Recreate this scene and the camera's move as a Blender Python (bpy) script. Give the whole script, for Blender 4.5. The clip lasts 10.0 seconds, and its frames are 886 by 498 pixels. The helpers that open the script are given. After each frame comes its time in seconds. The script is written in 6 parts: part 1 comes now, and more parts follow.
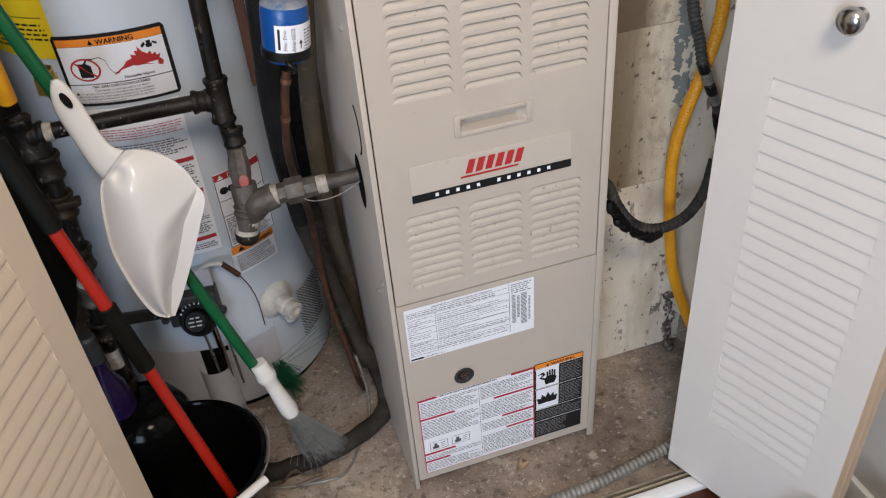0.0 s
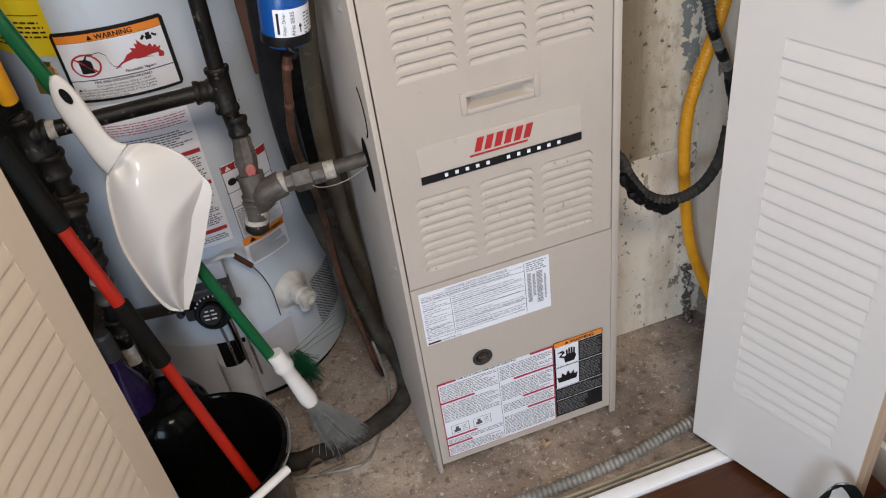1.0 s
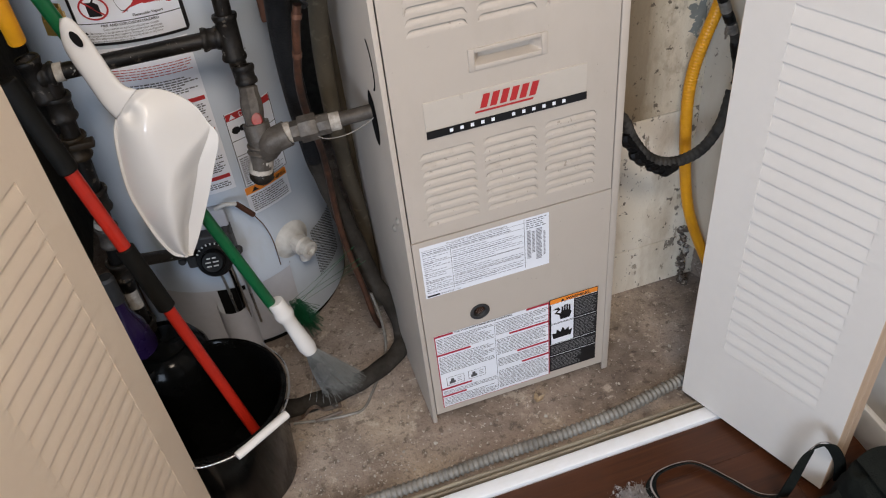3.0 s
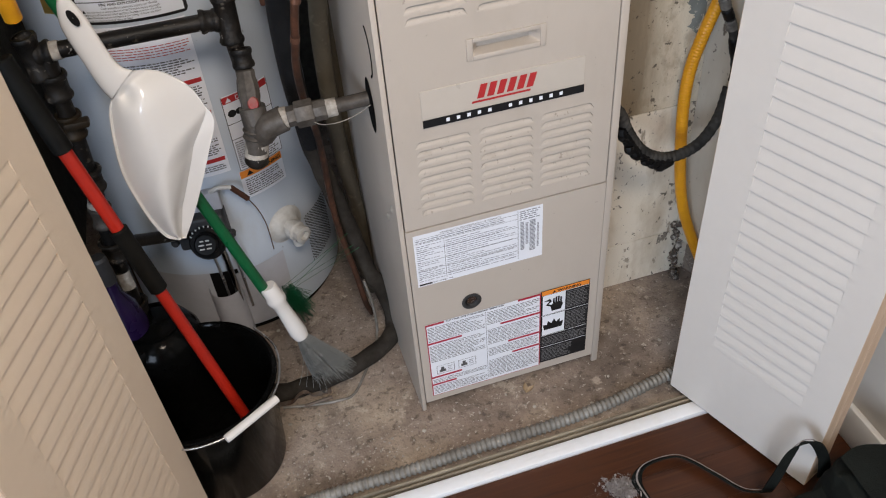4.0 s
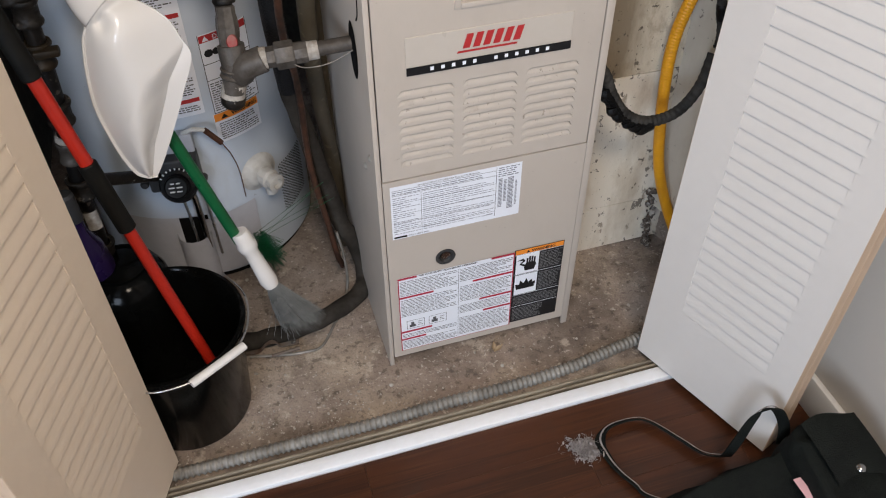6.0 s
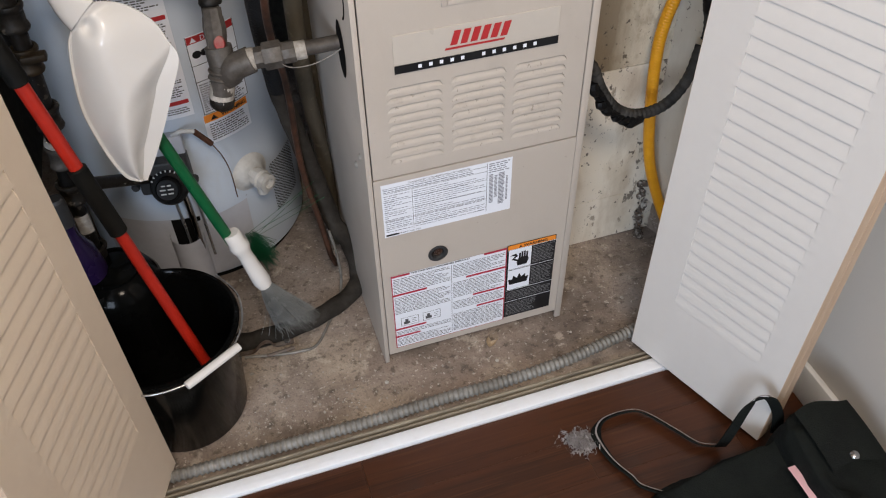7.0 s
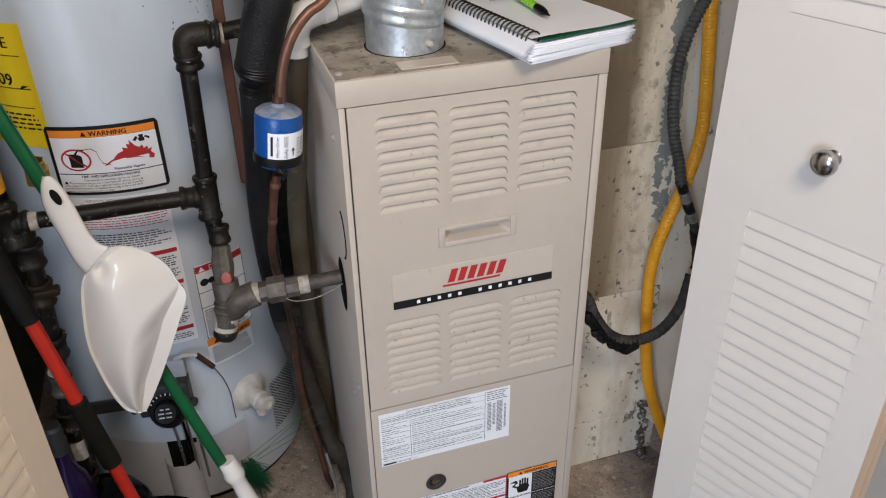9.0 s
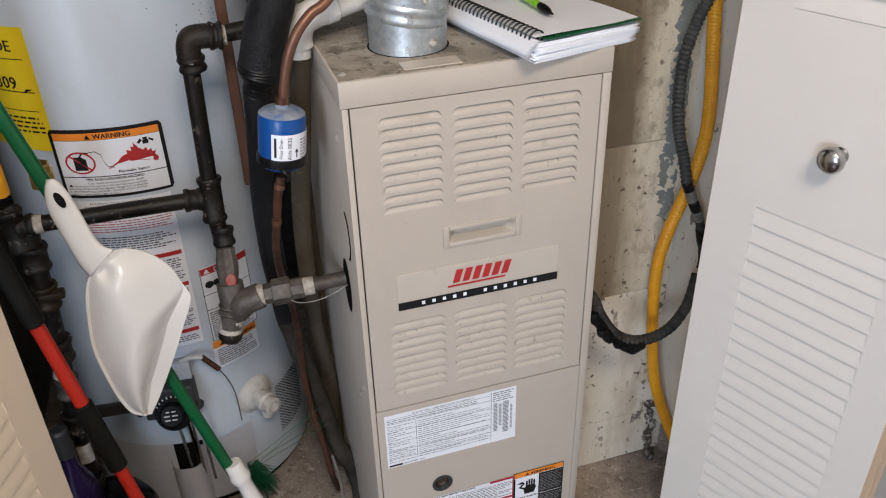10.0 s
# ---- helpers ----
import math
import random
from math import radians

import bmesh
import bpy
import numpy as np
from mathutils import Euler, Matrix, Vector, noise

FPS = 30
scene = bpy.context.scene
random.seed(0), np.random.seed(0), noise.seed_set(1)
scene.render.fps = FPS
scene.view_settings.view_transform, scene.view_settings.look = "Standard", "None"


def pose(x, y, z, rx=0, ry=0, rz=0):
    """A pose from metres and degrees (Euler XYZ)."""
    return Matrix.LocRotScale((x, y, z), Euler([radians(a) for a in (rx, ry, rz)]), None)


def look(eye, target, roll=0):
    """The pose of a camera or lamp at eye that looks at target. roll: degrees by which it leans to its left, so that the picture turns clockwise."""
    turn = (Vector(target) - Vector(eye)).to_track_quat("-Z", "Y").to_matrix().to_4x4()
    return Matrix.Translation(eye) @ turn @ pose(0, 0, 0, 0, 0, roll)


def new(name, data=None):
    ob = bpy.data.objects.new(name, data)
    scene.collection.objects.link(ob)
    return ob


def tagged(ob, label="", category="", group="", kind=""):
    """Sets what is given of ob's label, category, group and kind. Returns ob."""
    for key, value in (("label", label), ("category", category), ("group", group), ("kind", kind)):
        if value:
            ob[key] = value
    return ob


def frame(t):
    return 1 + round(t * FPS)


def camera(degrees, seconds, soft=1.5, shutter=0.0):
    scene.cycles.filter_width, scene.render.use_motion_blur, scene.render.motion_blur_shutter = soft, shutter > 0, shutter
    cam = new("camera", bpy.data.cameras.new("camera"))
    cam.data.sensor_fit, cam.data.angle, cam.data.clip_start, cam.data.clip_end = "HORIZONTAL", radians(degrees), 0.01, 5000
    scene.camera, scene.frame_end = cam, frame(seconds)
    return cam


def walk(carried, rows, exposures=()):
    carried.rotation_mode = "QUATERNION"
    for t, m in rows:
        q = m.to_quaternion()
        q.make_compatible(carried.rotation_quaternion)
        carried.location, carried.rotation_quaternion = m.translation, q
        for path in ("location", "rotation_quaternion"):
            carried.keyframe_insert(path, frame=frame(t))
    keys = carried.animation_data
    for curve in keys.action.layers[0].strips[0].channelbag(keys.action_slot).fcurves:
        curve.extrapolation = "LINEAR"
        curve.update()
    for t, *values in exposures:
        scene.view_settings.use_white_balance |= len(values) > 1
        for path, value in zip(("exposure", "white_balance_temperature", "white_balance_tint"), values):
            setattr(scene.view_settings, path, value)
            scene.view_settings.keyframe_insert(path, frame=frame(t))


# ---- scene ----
cam = camera(57.0, 10.0, soft=1.1, shutter=0.4)
PATH = [
    (0, (-0.1627, -0.9560, 1.3039), (0.1478, 0.1972, 0.3963), -5.15),
    (0.5, (-0.1619, -0.9473, 1.2989), (0.1306, 0.2113, 0.3922), -8.58),
    (1, (-0.1558, -0.9463, 1.2897), (0.1199, 0.1995, 0.3617), -8.68),
    (1.5, (-0.1610, -0.9492, 1.2925), (0.1125, 0.1828, 0.3472), -8.73),
    (2, (-0.1716, -0.9442, 1.2860), (0.0953, 0.1607, 0.3072), -8.53),
    (2.5, (-0.1724, -0.9558, 1.2937), (0.0899, 0.1447, 0.3088), -7.92),
    (4, (-0.1709, -0.9567, 1.3028), (0.0991, 0.1205, 0.2945), -5.10),
    (4.5, (-0.1714, -0.9600, 1.3043), (0.0925, 0.1147, 0.2917), -4.85),
    (5, (-0.1665, -0.9484, 1.2944), (0.1321, 0.1055, 0.2696), -3.34),
    (5.5, (-0.1878, -0.9530, 1.2788), (0.1250, 0.0761, 0.2332), -0.31),
    (7, (-0.1815, -0.9580, 1.2840), (0.1379, 0.0518, 0.2218), -1.24),
    (7.5, (-0.1774, -0.9500, 1.2834), (0.1448, 0.0565, 0.2189), -1.57),
    (8, (-0.1552, -0.9294, 1.3068), (0.1939, 0.1397, 0.3143), -1.75),
    (8.5, (-0.1639, -0.9331, 1.3323), (0.2114, 0.2460, 0.4845), -0.94),
    (9, (-0.1642, -0.9380, 1.3442), (0.2199, 0.2773, 0.5533), -1.05),
    (9.5, (-0.1616, -0.9365, 1.3412), (0.2177, 0.2832, 0.5547), -1.11),
    (10, (-0.1618, -0.9357, 1.3416), (0.2124, 0.2838, 0.5525), -1.68),
]
walk(cam, [(t, look(eye, target, roll)) for t, eye, target, roll in PATH], [(0, 0.13), (2, 0.15), (5, 0.15), (7.5, 0.15), (8.6, 0.09), (10, 0.09)])

# ---- light ----
world = bpy.data.worlds.new("world")
world.use_nodes = True
scene.world = world
world.node_tree.nodes["Background"].inputs[0].default_value = (0.55, 0.7, 1.0, 1)
world.node_tree.nodes["Background"].inputs[1].default_value = 0.15
scene.view_settings.exposure = 0.0


def area(name, m, sx, sy, watts, colour):
    d = bpy.data.lights.new(name, "AREA")
    d.shape, d.size, d.size_y, d.energy, d.color = "RECTANGLE", sx, sy, watts, colour
    o = new(name, d)
    o.matrix_world = m
    return o


area("window_daylight", look((-1.75, -3.05, 1.50), (0.0, 0.0, 0.55)), 1.3, 1.3, 61, (0.775, 0.91, 1.12))
area("ceiling_lamp_light", look((-0.10, -1.50, 2.38), (-0.05, 0.0, 0.40)), 0.60, 0.60, 38, (1.0, 0.845, 0.70))

# ---- helpers for meshes ----


def part(name, bm, material, parent=None, label="", smooth=None):
    """Link a bmesh as one mesh object; smooth: angle in degrees under which edges are smoothed."""
    bmesh.ops.recalc_face_normals(bm, faces=bm.faces)
    if smooth:
        lim = radians(smooth)
        for f in bm.faces:
            f.smooth = True
        for e in bm.edges:
            e.smooth = len(e.link_faces) == 2 and e.calc_face_angle(0) < lim
    me = bpy.data.meshes.new(name)
    bm.to_mesh(me)
    bm.free()
    for m in material if isinstance(material, (list, tuple)) else [material]:
        me.materials.append(m)
    ob = new(name, me)
    ob.parent = parent
    if label:
        ob["label"] = label
    return ob


def thing(name, label, category, m=None, group="", kind=""):
    ob = new(name)
    ob.empty_display_size = 0.05
    if m is not None:
        ob.matrix_world = m
    return tagged(ob, label, category, group, kind)


def box(x0, x1, y0, y1, z0, z1, bevel=0.0, seg=2, bm=None):
    bm = bm or bmesh.new()
    r = bmesh.ops.create_cube(bm, size=1)
    bmesh.ops.scale(bm, vec=(x1 - x0, y1 - y0, z1 - z0), verts=r["verts"])
    bmesh.ops.translate(bm, vec=((x0 + x1) / 2, (y0 + y1) / 2, (z0 + z1) / 2), verts=r["verts"])
    if bevel:
        es = list({e for v in r["verts"] for e in v.link_edges})
        bmesh.ops.bevel(bm, geom=es, offset=bevel, segments=seg, affect="EDGES", profile=0.5)
    return bm


def spline(pts, n=8):
    """Points on a smooth line through pts."""
    p = [Vector(q) for q in pts]
    if len(p) < 3:
        return p
    p = [p[0] * 2 - p[1]] + p + [p[-1] * 2 - p[-2]]
    out = []
    for a, b, c, d in zip(p, p[1:], p[2:], p[3:]):
        for k in range(n):
            t = k / n
            out.append(0.5 * (2 * b + (c - a) * t + (2 * a - 5 * b + 4 * c - d) * t * t + (3 * b - a - 3 * c + d) * t ** 3))
    return out + [p[-2]]


def tube(pts, r, seg=14, bm=None, cap=True, n=8, raw=False):
    """A tube along pts; r a number or a function of the share of the way."""
    bm = bm or bmesh.new()
    p = [Vector(q) for q in pts] if raw else spline(pts, n)
    up = Vector((0.31, 0.17, 0.93))
    rings, side = [], None
    for i, q in enumerate(p):
        d = (p[min(i + 1, len(p) - 1)] - p[max(i - 1, 0)]).normalized()
        if side is None:
            side = d.cross(up)
            if side.length < 0.2:
                side = d.cross(Vector((1, 0, 0)))
        side = (side - d * side.dot(d)).normalized()
        other = d.cross(side)
        rad = r(i / (len(p) - 1)) if callable(r) else r
        rings.append([bm.verts.new(q + (side * math.cos(a) + other * math.sin(a)) * rad) for a in (2 * math.pi * k / seg for k in range(seg))])
    for a, b in zip(rings, rings[1:]):
        for k in range(seg):
            bm.faces.new((a[k], a[(k + 1) % seg], b[(k + 1) % seg], b[k]))
    if cap:
        bm.faces.new(rings[0])
        bm.faces.new(rings[-1])
    return bm


def lathe(profile, seg=32, bm=None, m=None, a0=0.0, a1=360.0):
    """Turn (radius, height) pairs round z."""
    bm = bm or bmesh.new()
    full = abs(a1 - a0 - 360) < 1e-6
    cols = seg if full else seg + 1
    rings = []
    for r, z in profile:
        rings.append([bm.verts.new((m or Matrix()) @ Vector((r * math.cos(a), r * math.sin(a), z))) for a in (radians(a0 + (a1 - a0) * k / seg) for k in range(cols))])
    for a, b in zip(rings, rings[1:]):
        for k in range(seg):
            bm.faces.new((a[k], a[(k + 1) % cols], b[(k + 1) % cols], b[k]))
    return bm


def aim(p, q):
    """The pose at p whose z axis points to q."""
    return Matrix.Translation(p) @ (Vector(q) - Vector(p)).to_track_quat("Z", "Y").to_matrix().to_4x4()


def rod(p, q, r, seg=14, bm=None, bevel=0.0):
    p, q = Vector(p), Vector(q)
    h, b = (q - p).length, bevel
    prof = [(0.0001, 0), (r - b, 0), (r, b), (r, h - b), (r - b, h), (0.0001, h)] if b else [(0.0001, 0), (r, 0), (r, h), (0.0001, h)]
    return lathe(prof, seg, bm, aim(p, q))


def sheet(fn, nu, nv, bm=None):
    """A grid of faces over fn(u, v), u and v from 0 to 1."""
    bm = bm or bmesh.new()
    g = [[bm.verts.new(fn(i / nu, j / nv)) for i in range(nu + 1)] for j in range(nv + 1)]
    for j in range(nv):
        for i in range(nu):
            bm.faces.new((g[j][i], g[j][i + 1], g[j + 1][i + 1], g[j + 1][i]))
    return bm


def flat(fn, u0, u1, v0, v1, lift=0.0, bm=None, step=0.02):
    """A rectangle on a surface fn(u, v, lift) -> place."""
    n = max(1, math.ceil(abs(u1 - u0) / step))
    return sheet(lambda a, b: fn(u0 + (u1 - u0) * a, v0 + (v1 - v0) * b, lift), n, 1, bm)


def poly(fn, pts, lift=0.0, bm=None):
    bm = bm or bmesh.new()
    bm.faces.new([bm.verts.new(fn(u, v, lift)) for u, v in pts])
    return bm


def words(text, size, u, v, fn, lift=0.0, align="LEFT", turn=0.0, bm=None, squeeze=1.0):
    """Letters of the built-in font laid on a surface; v is their base line."""
    cu = bpy.data.curves.new("letters", "FONT")
    cu.body, cu.size, cu.align_x, cu.resolution_u = text, size, align, 2
    ob = bpy.data.objects.new("letters", cu)
    me = bpy.data.meshes.new_from_object(ob)
    bm = bm or bmesh.new()
    c, s = math.cos(radians(turn)), math.sin(radians(turn))
    vs = [bm.verts.new(fn(u + (p.co.x * c - p.co.y * s) * squeeze, v + p.co.x * s + p.co.y * c, lift)) for p in me.vertices]
    for f in me.polygons:
        if len(set(f.vertices)) > 2:
            try:
                bm.faces.new([vs[k] for k in f.vertices])
            except ValueError:
                pass
    bpy.data.objects.remove(ob)
    bpy.data.curves.remove(cu)
    bpy.data.meshes.remove(me)
    return bm


def lines(fn, u0, u1, v0, v1, pitch, rng, lift=0.0, bm=None, fill=0.52, ragged=0.25, word=0.011):
    """Rows of short bars in place of small print that cannot be read, from v1 downwards."""
    bm = bm or bmesh.new()
    v = v1 - pitch
    while v > v0:
        end = u1 - (u1 - u0) * (rng.random() ** 3) * ragged
        u = u0
        while u < end - 0.002:
            w = min(word * (0.35 + 1.1 * rng.random()), end - u)
            flat(fn, u, u + w, v, v + pitch * fill, lift, bm)
            u += w + pitch * 0.42
        v -= pitch
    return bm


# ---- materials ----


def material(name, colour, rough=0.5, metal=0.0, dark=None, amount=0.35, scale=6.0, fine=60.0, bump=0.05, spots=None, spot_amount=0.0, spot_scale=9.0, stretch=(1, 1, 1), rough_var=0.1, coat=0.0, bump_scale=None, spec=0.5):
    """Principled surface with large stains and fine grain in colour, gloss and relief; object coordinates in metres."""
    m = bpy.data.materials.new(name)
    m.use_nodes = True
    nt = m.node_tree
    N, L = nt.nodes, nt.links
    b = N["Principled BSDF"]
    co = N.new("ShaderNodeTexCoord")
    mp = N.new("ShaderNodeMapping")
    mp.inputs["Scale"].default_value = stretch
    L.new(co.outputs["Object"], mp.inputs[0])

    def nz(sc, det, ro=0.6):
        n = N.new("ShaderNodeTexNoise")
        n.inputs["Scale"].default_value, n.inputs["Detail"].default_value, n.inputs["Roughness"].default_value = sc, det, ro
        L.new(mp.outputs[0], n.inputs["Vector"])
        return n.outputs["Fac"]

    def ramp(src, lo, hi, a, c):
        r = N.new("ShaderNodeMapRange")
        r.inputs[1].default_value, r.inputs[2].default_value, r.inputs[3].default_value, r.inputs[4].default_value = lo, hi, a, c
        L.new(src, r.inputs[0])
        return r.outputs[0]

    def mix(fac, a, c):
        x = N.new("ShaderNodeMix")
        x.data_type = "RGBA"
        if isinstance(fac, float):
            x.inputs[0].default_value = fac
        else:
            L.new(fac, x.inputs[0])
        for k, val in ((6, a), (7, c)):
            if isinstance(val, tuple):
                x.inputs[k].default_value = (*val, 1)
            else:
                L.new(val, x.inputs[k])
        return x.outputs[2]

    big, small = nz(scale, 5), nz(fine, 3)
    dark = dark or tuple(v * 0.6 for v in colour)
    col = mix(ramp(big, 0.38, 0.68, 0.0, amount), colour, dark)
    col = mix(ramp(small, 0.4, 0.7, 0.0, amount * 0.6), col, dark)
    if spots:
        col = mix(ramp(nz(spot_scale, 8, 0.7), 0.62 - spot_amount, 0.66 - spot_amount * 0.8, 0.0, 0.9), col, spots)
    L.new(col, b.inputs["Base Color"])
    L.new(ramp(big, 0.3, 0.7, max(rough - rough_var, 0.02), min(rough + rough_var, 1.0)), b.inputs["Roughness"])
    b.inputs["Metallic"].default_value = metal
    b.inputs["Specular IOR Level"].default_value = spec
    if coat:
        b.inputs["Coat Weight"].default_value = coat
        b.inputs["Coat Roughness"].default_value = 0.08
    if bump:
        bp = N.new("ShaderNodeBump")
        bp.inputs["Strength"].default_value, bp.inputs["Distance"].default_value = min(1.0, bump * 4), 0.0015
        L.new(nz(bump_scale or fine, 6), bp.inputs["Height"])
        L.new(bp.outputs[0], b.inputs["Normal"])
    return m


def layered(name, base, layers, rough=0.8, bumps=((60, 0.2),), metal=0.0, spec=0.4, vary=0.0):
    """A surface with stains laid over one another: (noise scale, from, to, colour, amount, stretch)."""
    m = bpy.data.materials.new(name)
    m.use_nodes = True
    N, L = m.node_tree.nodes, m.node_tree.links
    b = N["Principled BSDF"]
    b.inputs["Roughness"].default_value, b.inputs["Metallic"].default_value, b.inputs["Specular IOR Level"].default_value = rough, metal, spec
    co = N.new("ShaderNodeTexCoord").outputs["Object"]
    if vary:  # each copy shows another stretch of the pattern
        sc, ad = N.new("ShaderNodeVectorMath"), N.new("ShaderNodeVectorMath")
        sc.operation = "SCALE"
        sc.inputs[0].default_value = (vary, vary * 0.7, vary * 1.9)
        L.new(N.new("ShaderNodeObjectInfo").outputs["Random"], sc.inputs["Scale"])
        L.new(co, ad.inputs[0])
        L.new(sc.outputs[0], ad.inputs[1])
        co = ad.outputs[0]

    def nz(sc, st, det=6, off=0.0):
        mp = N.new("ShaderNodeMapping")
        mp.inputs["Scale"].default_value, mp.inputs["Location"].default_value = st, (off, off * 0.7, off * 1.3)
        L.new(co, mp.inputs[0])
        n = N.new("ShaderNodeTexNoise")
        n.inputs["Scale"].default_value, n.inputs["Detail"].default_value, n.inputs["Roughness"].default_value = sc, det, 0.62
        L.new(mp.outputs[0], n.inputs["Vector"])
        return n.outputs["Fac"]

    prev = None
    for k, (sc, lo, hi, colour, amount, st, *spread) in enumerate(layers):
        r = N.new("ShaderNodeMapRange")
        for s, val in ((1, lo), (2, hi), (3, 0.0), (4, amount)):
            r.inputs[s].default_value = val
        fac = nz(sc, st, 7, 1.7 * k + 0.4)
        if spread:  # a layer that thins out along x
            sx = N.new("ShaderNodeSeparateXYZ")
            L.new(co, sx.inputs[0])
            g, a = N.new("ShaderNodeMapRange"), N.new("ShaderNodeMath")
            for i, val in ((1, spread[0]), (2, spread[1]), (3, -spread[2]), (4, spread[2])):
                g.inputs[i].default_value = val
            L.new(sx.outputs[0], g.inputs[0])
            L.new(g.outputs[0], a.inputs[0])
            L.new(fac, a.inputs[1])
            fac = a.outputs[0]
        L.new(fac, r.inputs[0])
        x = N.new("ShaderNodeMix")
        x.data_type = "RGBA"
        L.new(r.outputs[0], x.inputs[0])
        if prev is None:
            x.inputs[6].default_value = (*base, 1)
        else:
            L.new(prev, x.inputs[6])
        x.inputs[7].default_value = (*colour, 1)
        prev = x.outputs[2]
    L.new(prev, b.inputs["Base Color"])
    normal = None
    for sc, strength in bumps:
        bp = N.new("ShaderNodeBump")
        bp.inputs["Strength"].default_value, bp.inputs["Distance"].default_value = strength, 0.003
        L.new(nz(sc, (1, 1, 1), 5, 9.1), bp.inputs["Height"])
        if normal is not None:
            L.new(normal, bp.inputs["Normal"])
        normal = bp.outputs[0]
    L.new(normal, b.inputs["Normal"])
    return m


M_FURN = layered("beige_enamel", (0.485, 0.435, 0.380), (
    (2.2, 0.40, 0.70, (0.45, 0.40, 0.345), 0.7, (1, 1, 1)),
    (14, 0.50, 0.75, (0.41, 0.36, 0.305), 0.45, (1, 1, 0.5)),
    (60, 0.69, 0.72, (0.26, 0.22, 0.18), 0.4, (1, 1, 1)),
    (150, 0.715, 0.74, (0.15, 0.12, 0.10), 0.6, (1, 1, 1))), 0.42, ((260, 0.05),))
M_FURN_DUSTY = layered("dusty_louver_enamel", (0.475, 0.425, 0.37), (
    (14, 0.46, 0.70, (0.41, 0.36, 0.305), 0.6, (1, 1, 0.5)),
    (42, 0.57, 0.66, (0.36, 0.31, 0.26), 0.45, (1, 1, 0.6)),
    (120, 0.635, 0.66, (0.17, 0.14, 0.11), 0.55, (1, 1, 0.5)),
    (120, 0.66, 0.69, (0.60, 0.56, 0.50), 0.5, (1, 1, 1))), 0.55, ((160, 0.2),), vary=7.0)
M_FURN_TOP = layered("dusty_enamel", (0.40, 0.36, 0.31), (
    (7, 0.40, 0.60, (0.25, 0.222, 0.185), 0.85, (1, 1, 1)),
    (16, 0.55, 0.66, (0.10, 0.085, 0.068), 0.75, (1, 1, 1)),
    (70, 0.57, 0.64, (0.09, 0.075, 0.060), 0.7, (1, 1, 1)),
    (110, 0.63, 0.69, (0.54, 0.50, 0.44), 0.6, (1, 1, 1))), 0.9, ((90, 0.5), (240, 0.4)), spec=0.2)
M_GAP = material("black_gap", (0.006, 0.006, 0.006), 0.85, bump=0, spec=0.1)
M_DOORW = material("white_door_paint", (0.69, 0.668, 0.635), 0.45, dark=(0.635, 0.61, 0.575), amount=0.35, scale=3, fine=40, bump=0.03, bump_scale=180)
M_RAWWOOD = material("raw_edge_wood", (0.62, 0.47, 0.34), 0.6, dark=(0.45, 0.31, 0.2), amount=0.5, scale=5, fine=60, stretch=(6, 6, 0.6))
M_TANK = layered("tank_enamel", (0.535, 0.600, 0.680), (
    (2.0, 0.40, 0.70, (0.49, 0.55, 0.615), 0.6, (1, 1, 1)),
    (16, 0.56, 0.75, (0.47, 0.49, 0.50), 0.5, (1, 1, 0.5)),
    (70, 0.700, 0.725, (0.10, 0.10, 0.10), 0.7, (1, 1, 1))), 0.34, ((120, 0.03),), spec=0.5)
M_SHIELD = material("grey_shield_paint", (0.48, 0.49, 0.53), 0.45, dark=(0.36, 0.37, 0.40), amount=0.4, scale=8, bump=0.02)
M_IRON = layered("black_iron_pipe", (0.0042, 0.0037, 0.0032), (
    (9, 0.44, 0.66, (0.016, 0.0118, 0.0080), 0.8, (1, 1, 0.6)),
    (34, 0.56, 0.66, (0.0035, 0.0032, 0.003), 0.8, (1, 1, 1)),
    (48, 0.615, 0.645, (0.085, 0.070, 0.056), 0.75, (1, 1, 0.7)),
    (80, 0.655, 0.675, (0.36, 0.34, 0.31), 0.8, (1, 1, 0.8))), 0.46, ((70, 0.3), (200, 0.25)), spec=0.32)
M_FITTING = layered("malleable_fitting", (0.0066, 0.0058, 0.0050), (
    (16, 0.44, 0.64, (0.023, 0.018, 0.0132), 0.8, (1, 1, 1)),
    (50, 0.58, 0.66, (0.004, 0.0036, 0.0032), 0.8, (1, 1, 1)),
    (60, 0.625, 0.655, (0.11, 0.095, 0.078), 0.8, (1, 1, 1)),
    (95, 0.655, 0.68, (0.38, 0.35, 0.31), 0.8, (1, 1, 1))), 0.5, ((90, 0.45), (240, 0.3)), spec=0.28)
M_GALV = material("galvanised_pipe", (0.125, 0.113, 0.10), 0.5, metal=0.2, dark=(0.045, 0.037, 0.030), amount=0.9, scale=22, fine=100, bump=0.18, spots=(0.27, 0.25, 0.22), spot_amount=-0.04, spot_scale=30, spec=0.3)
M_SCREW = material("zinc_screw", (0.52, 0.50, 0.46), 0.4, metal=0.35, dark=(0.25, 0.23, 0.20), amount=0.6, scale=90, bump=0.05)
M_OLDBRASS = material("tarnished_brass", (0.034, 0.023, 0.012), 0.5, metal=0.4, dark=(0.02, 0.015, 0.010), amount=0.8, scale=30, fine=90, bump=0.15, spec=0.3)
M_PASTE = material("white_pipe_dope", (0.50, 0.47, 0.42), 0.8, dark=(0.22, 0.195, 0.165), amount=0.9, scale=50, fine=160, bump=0.2)
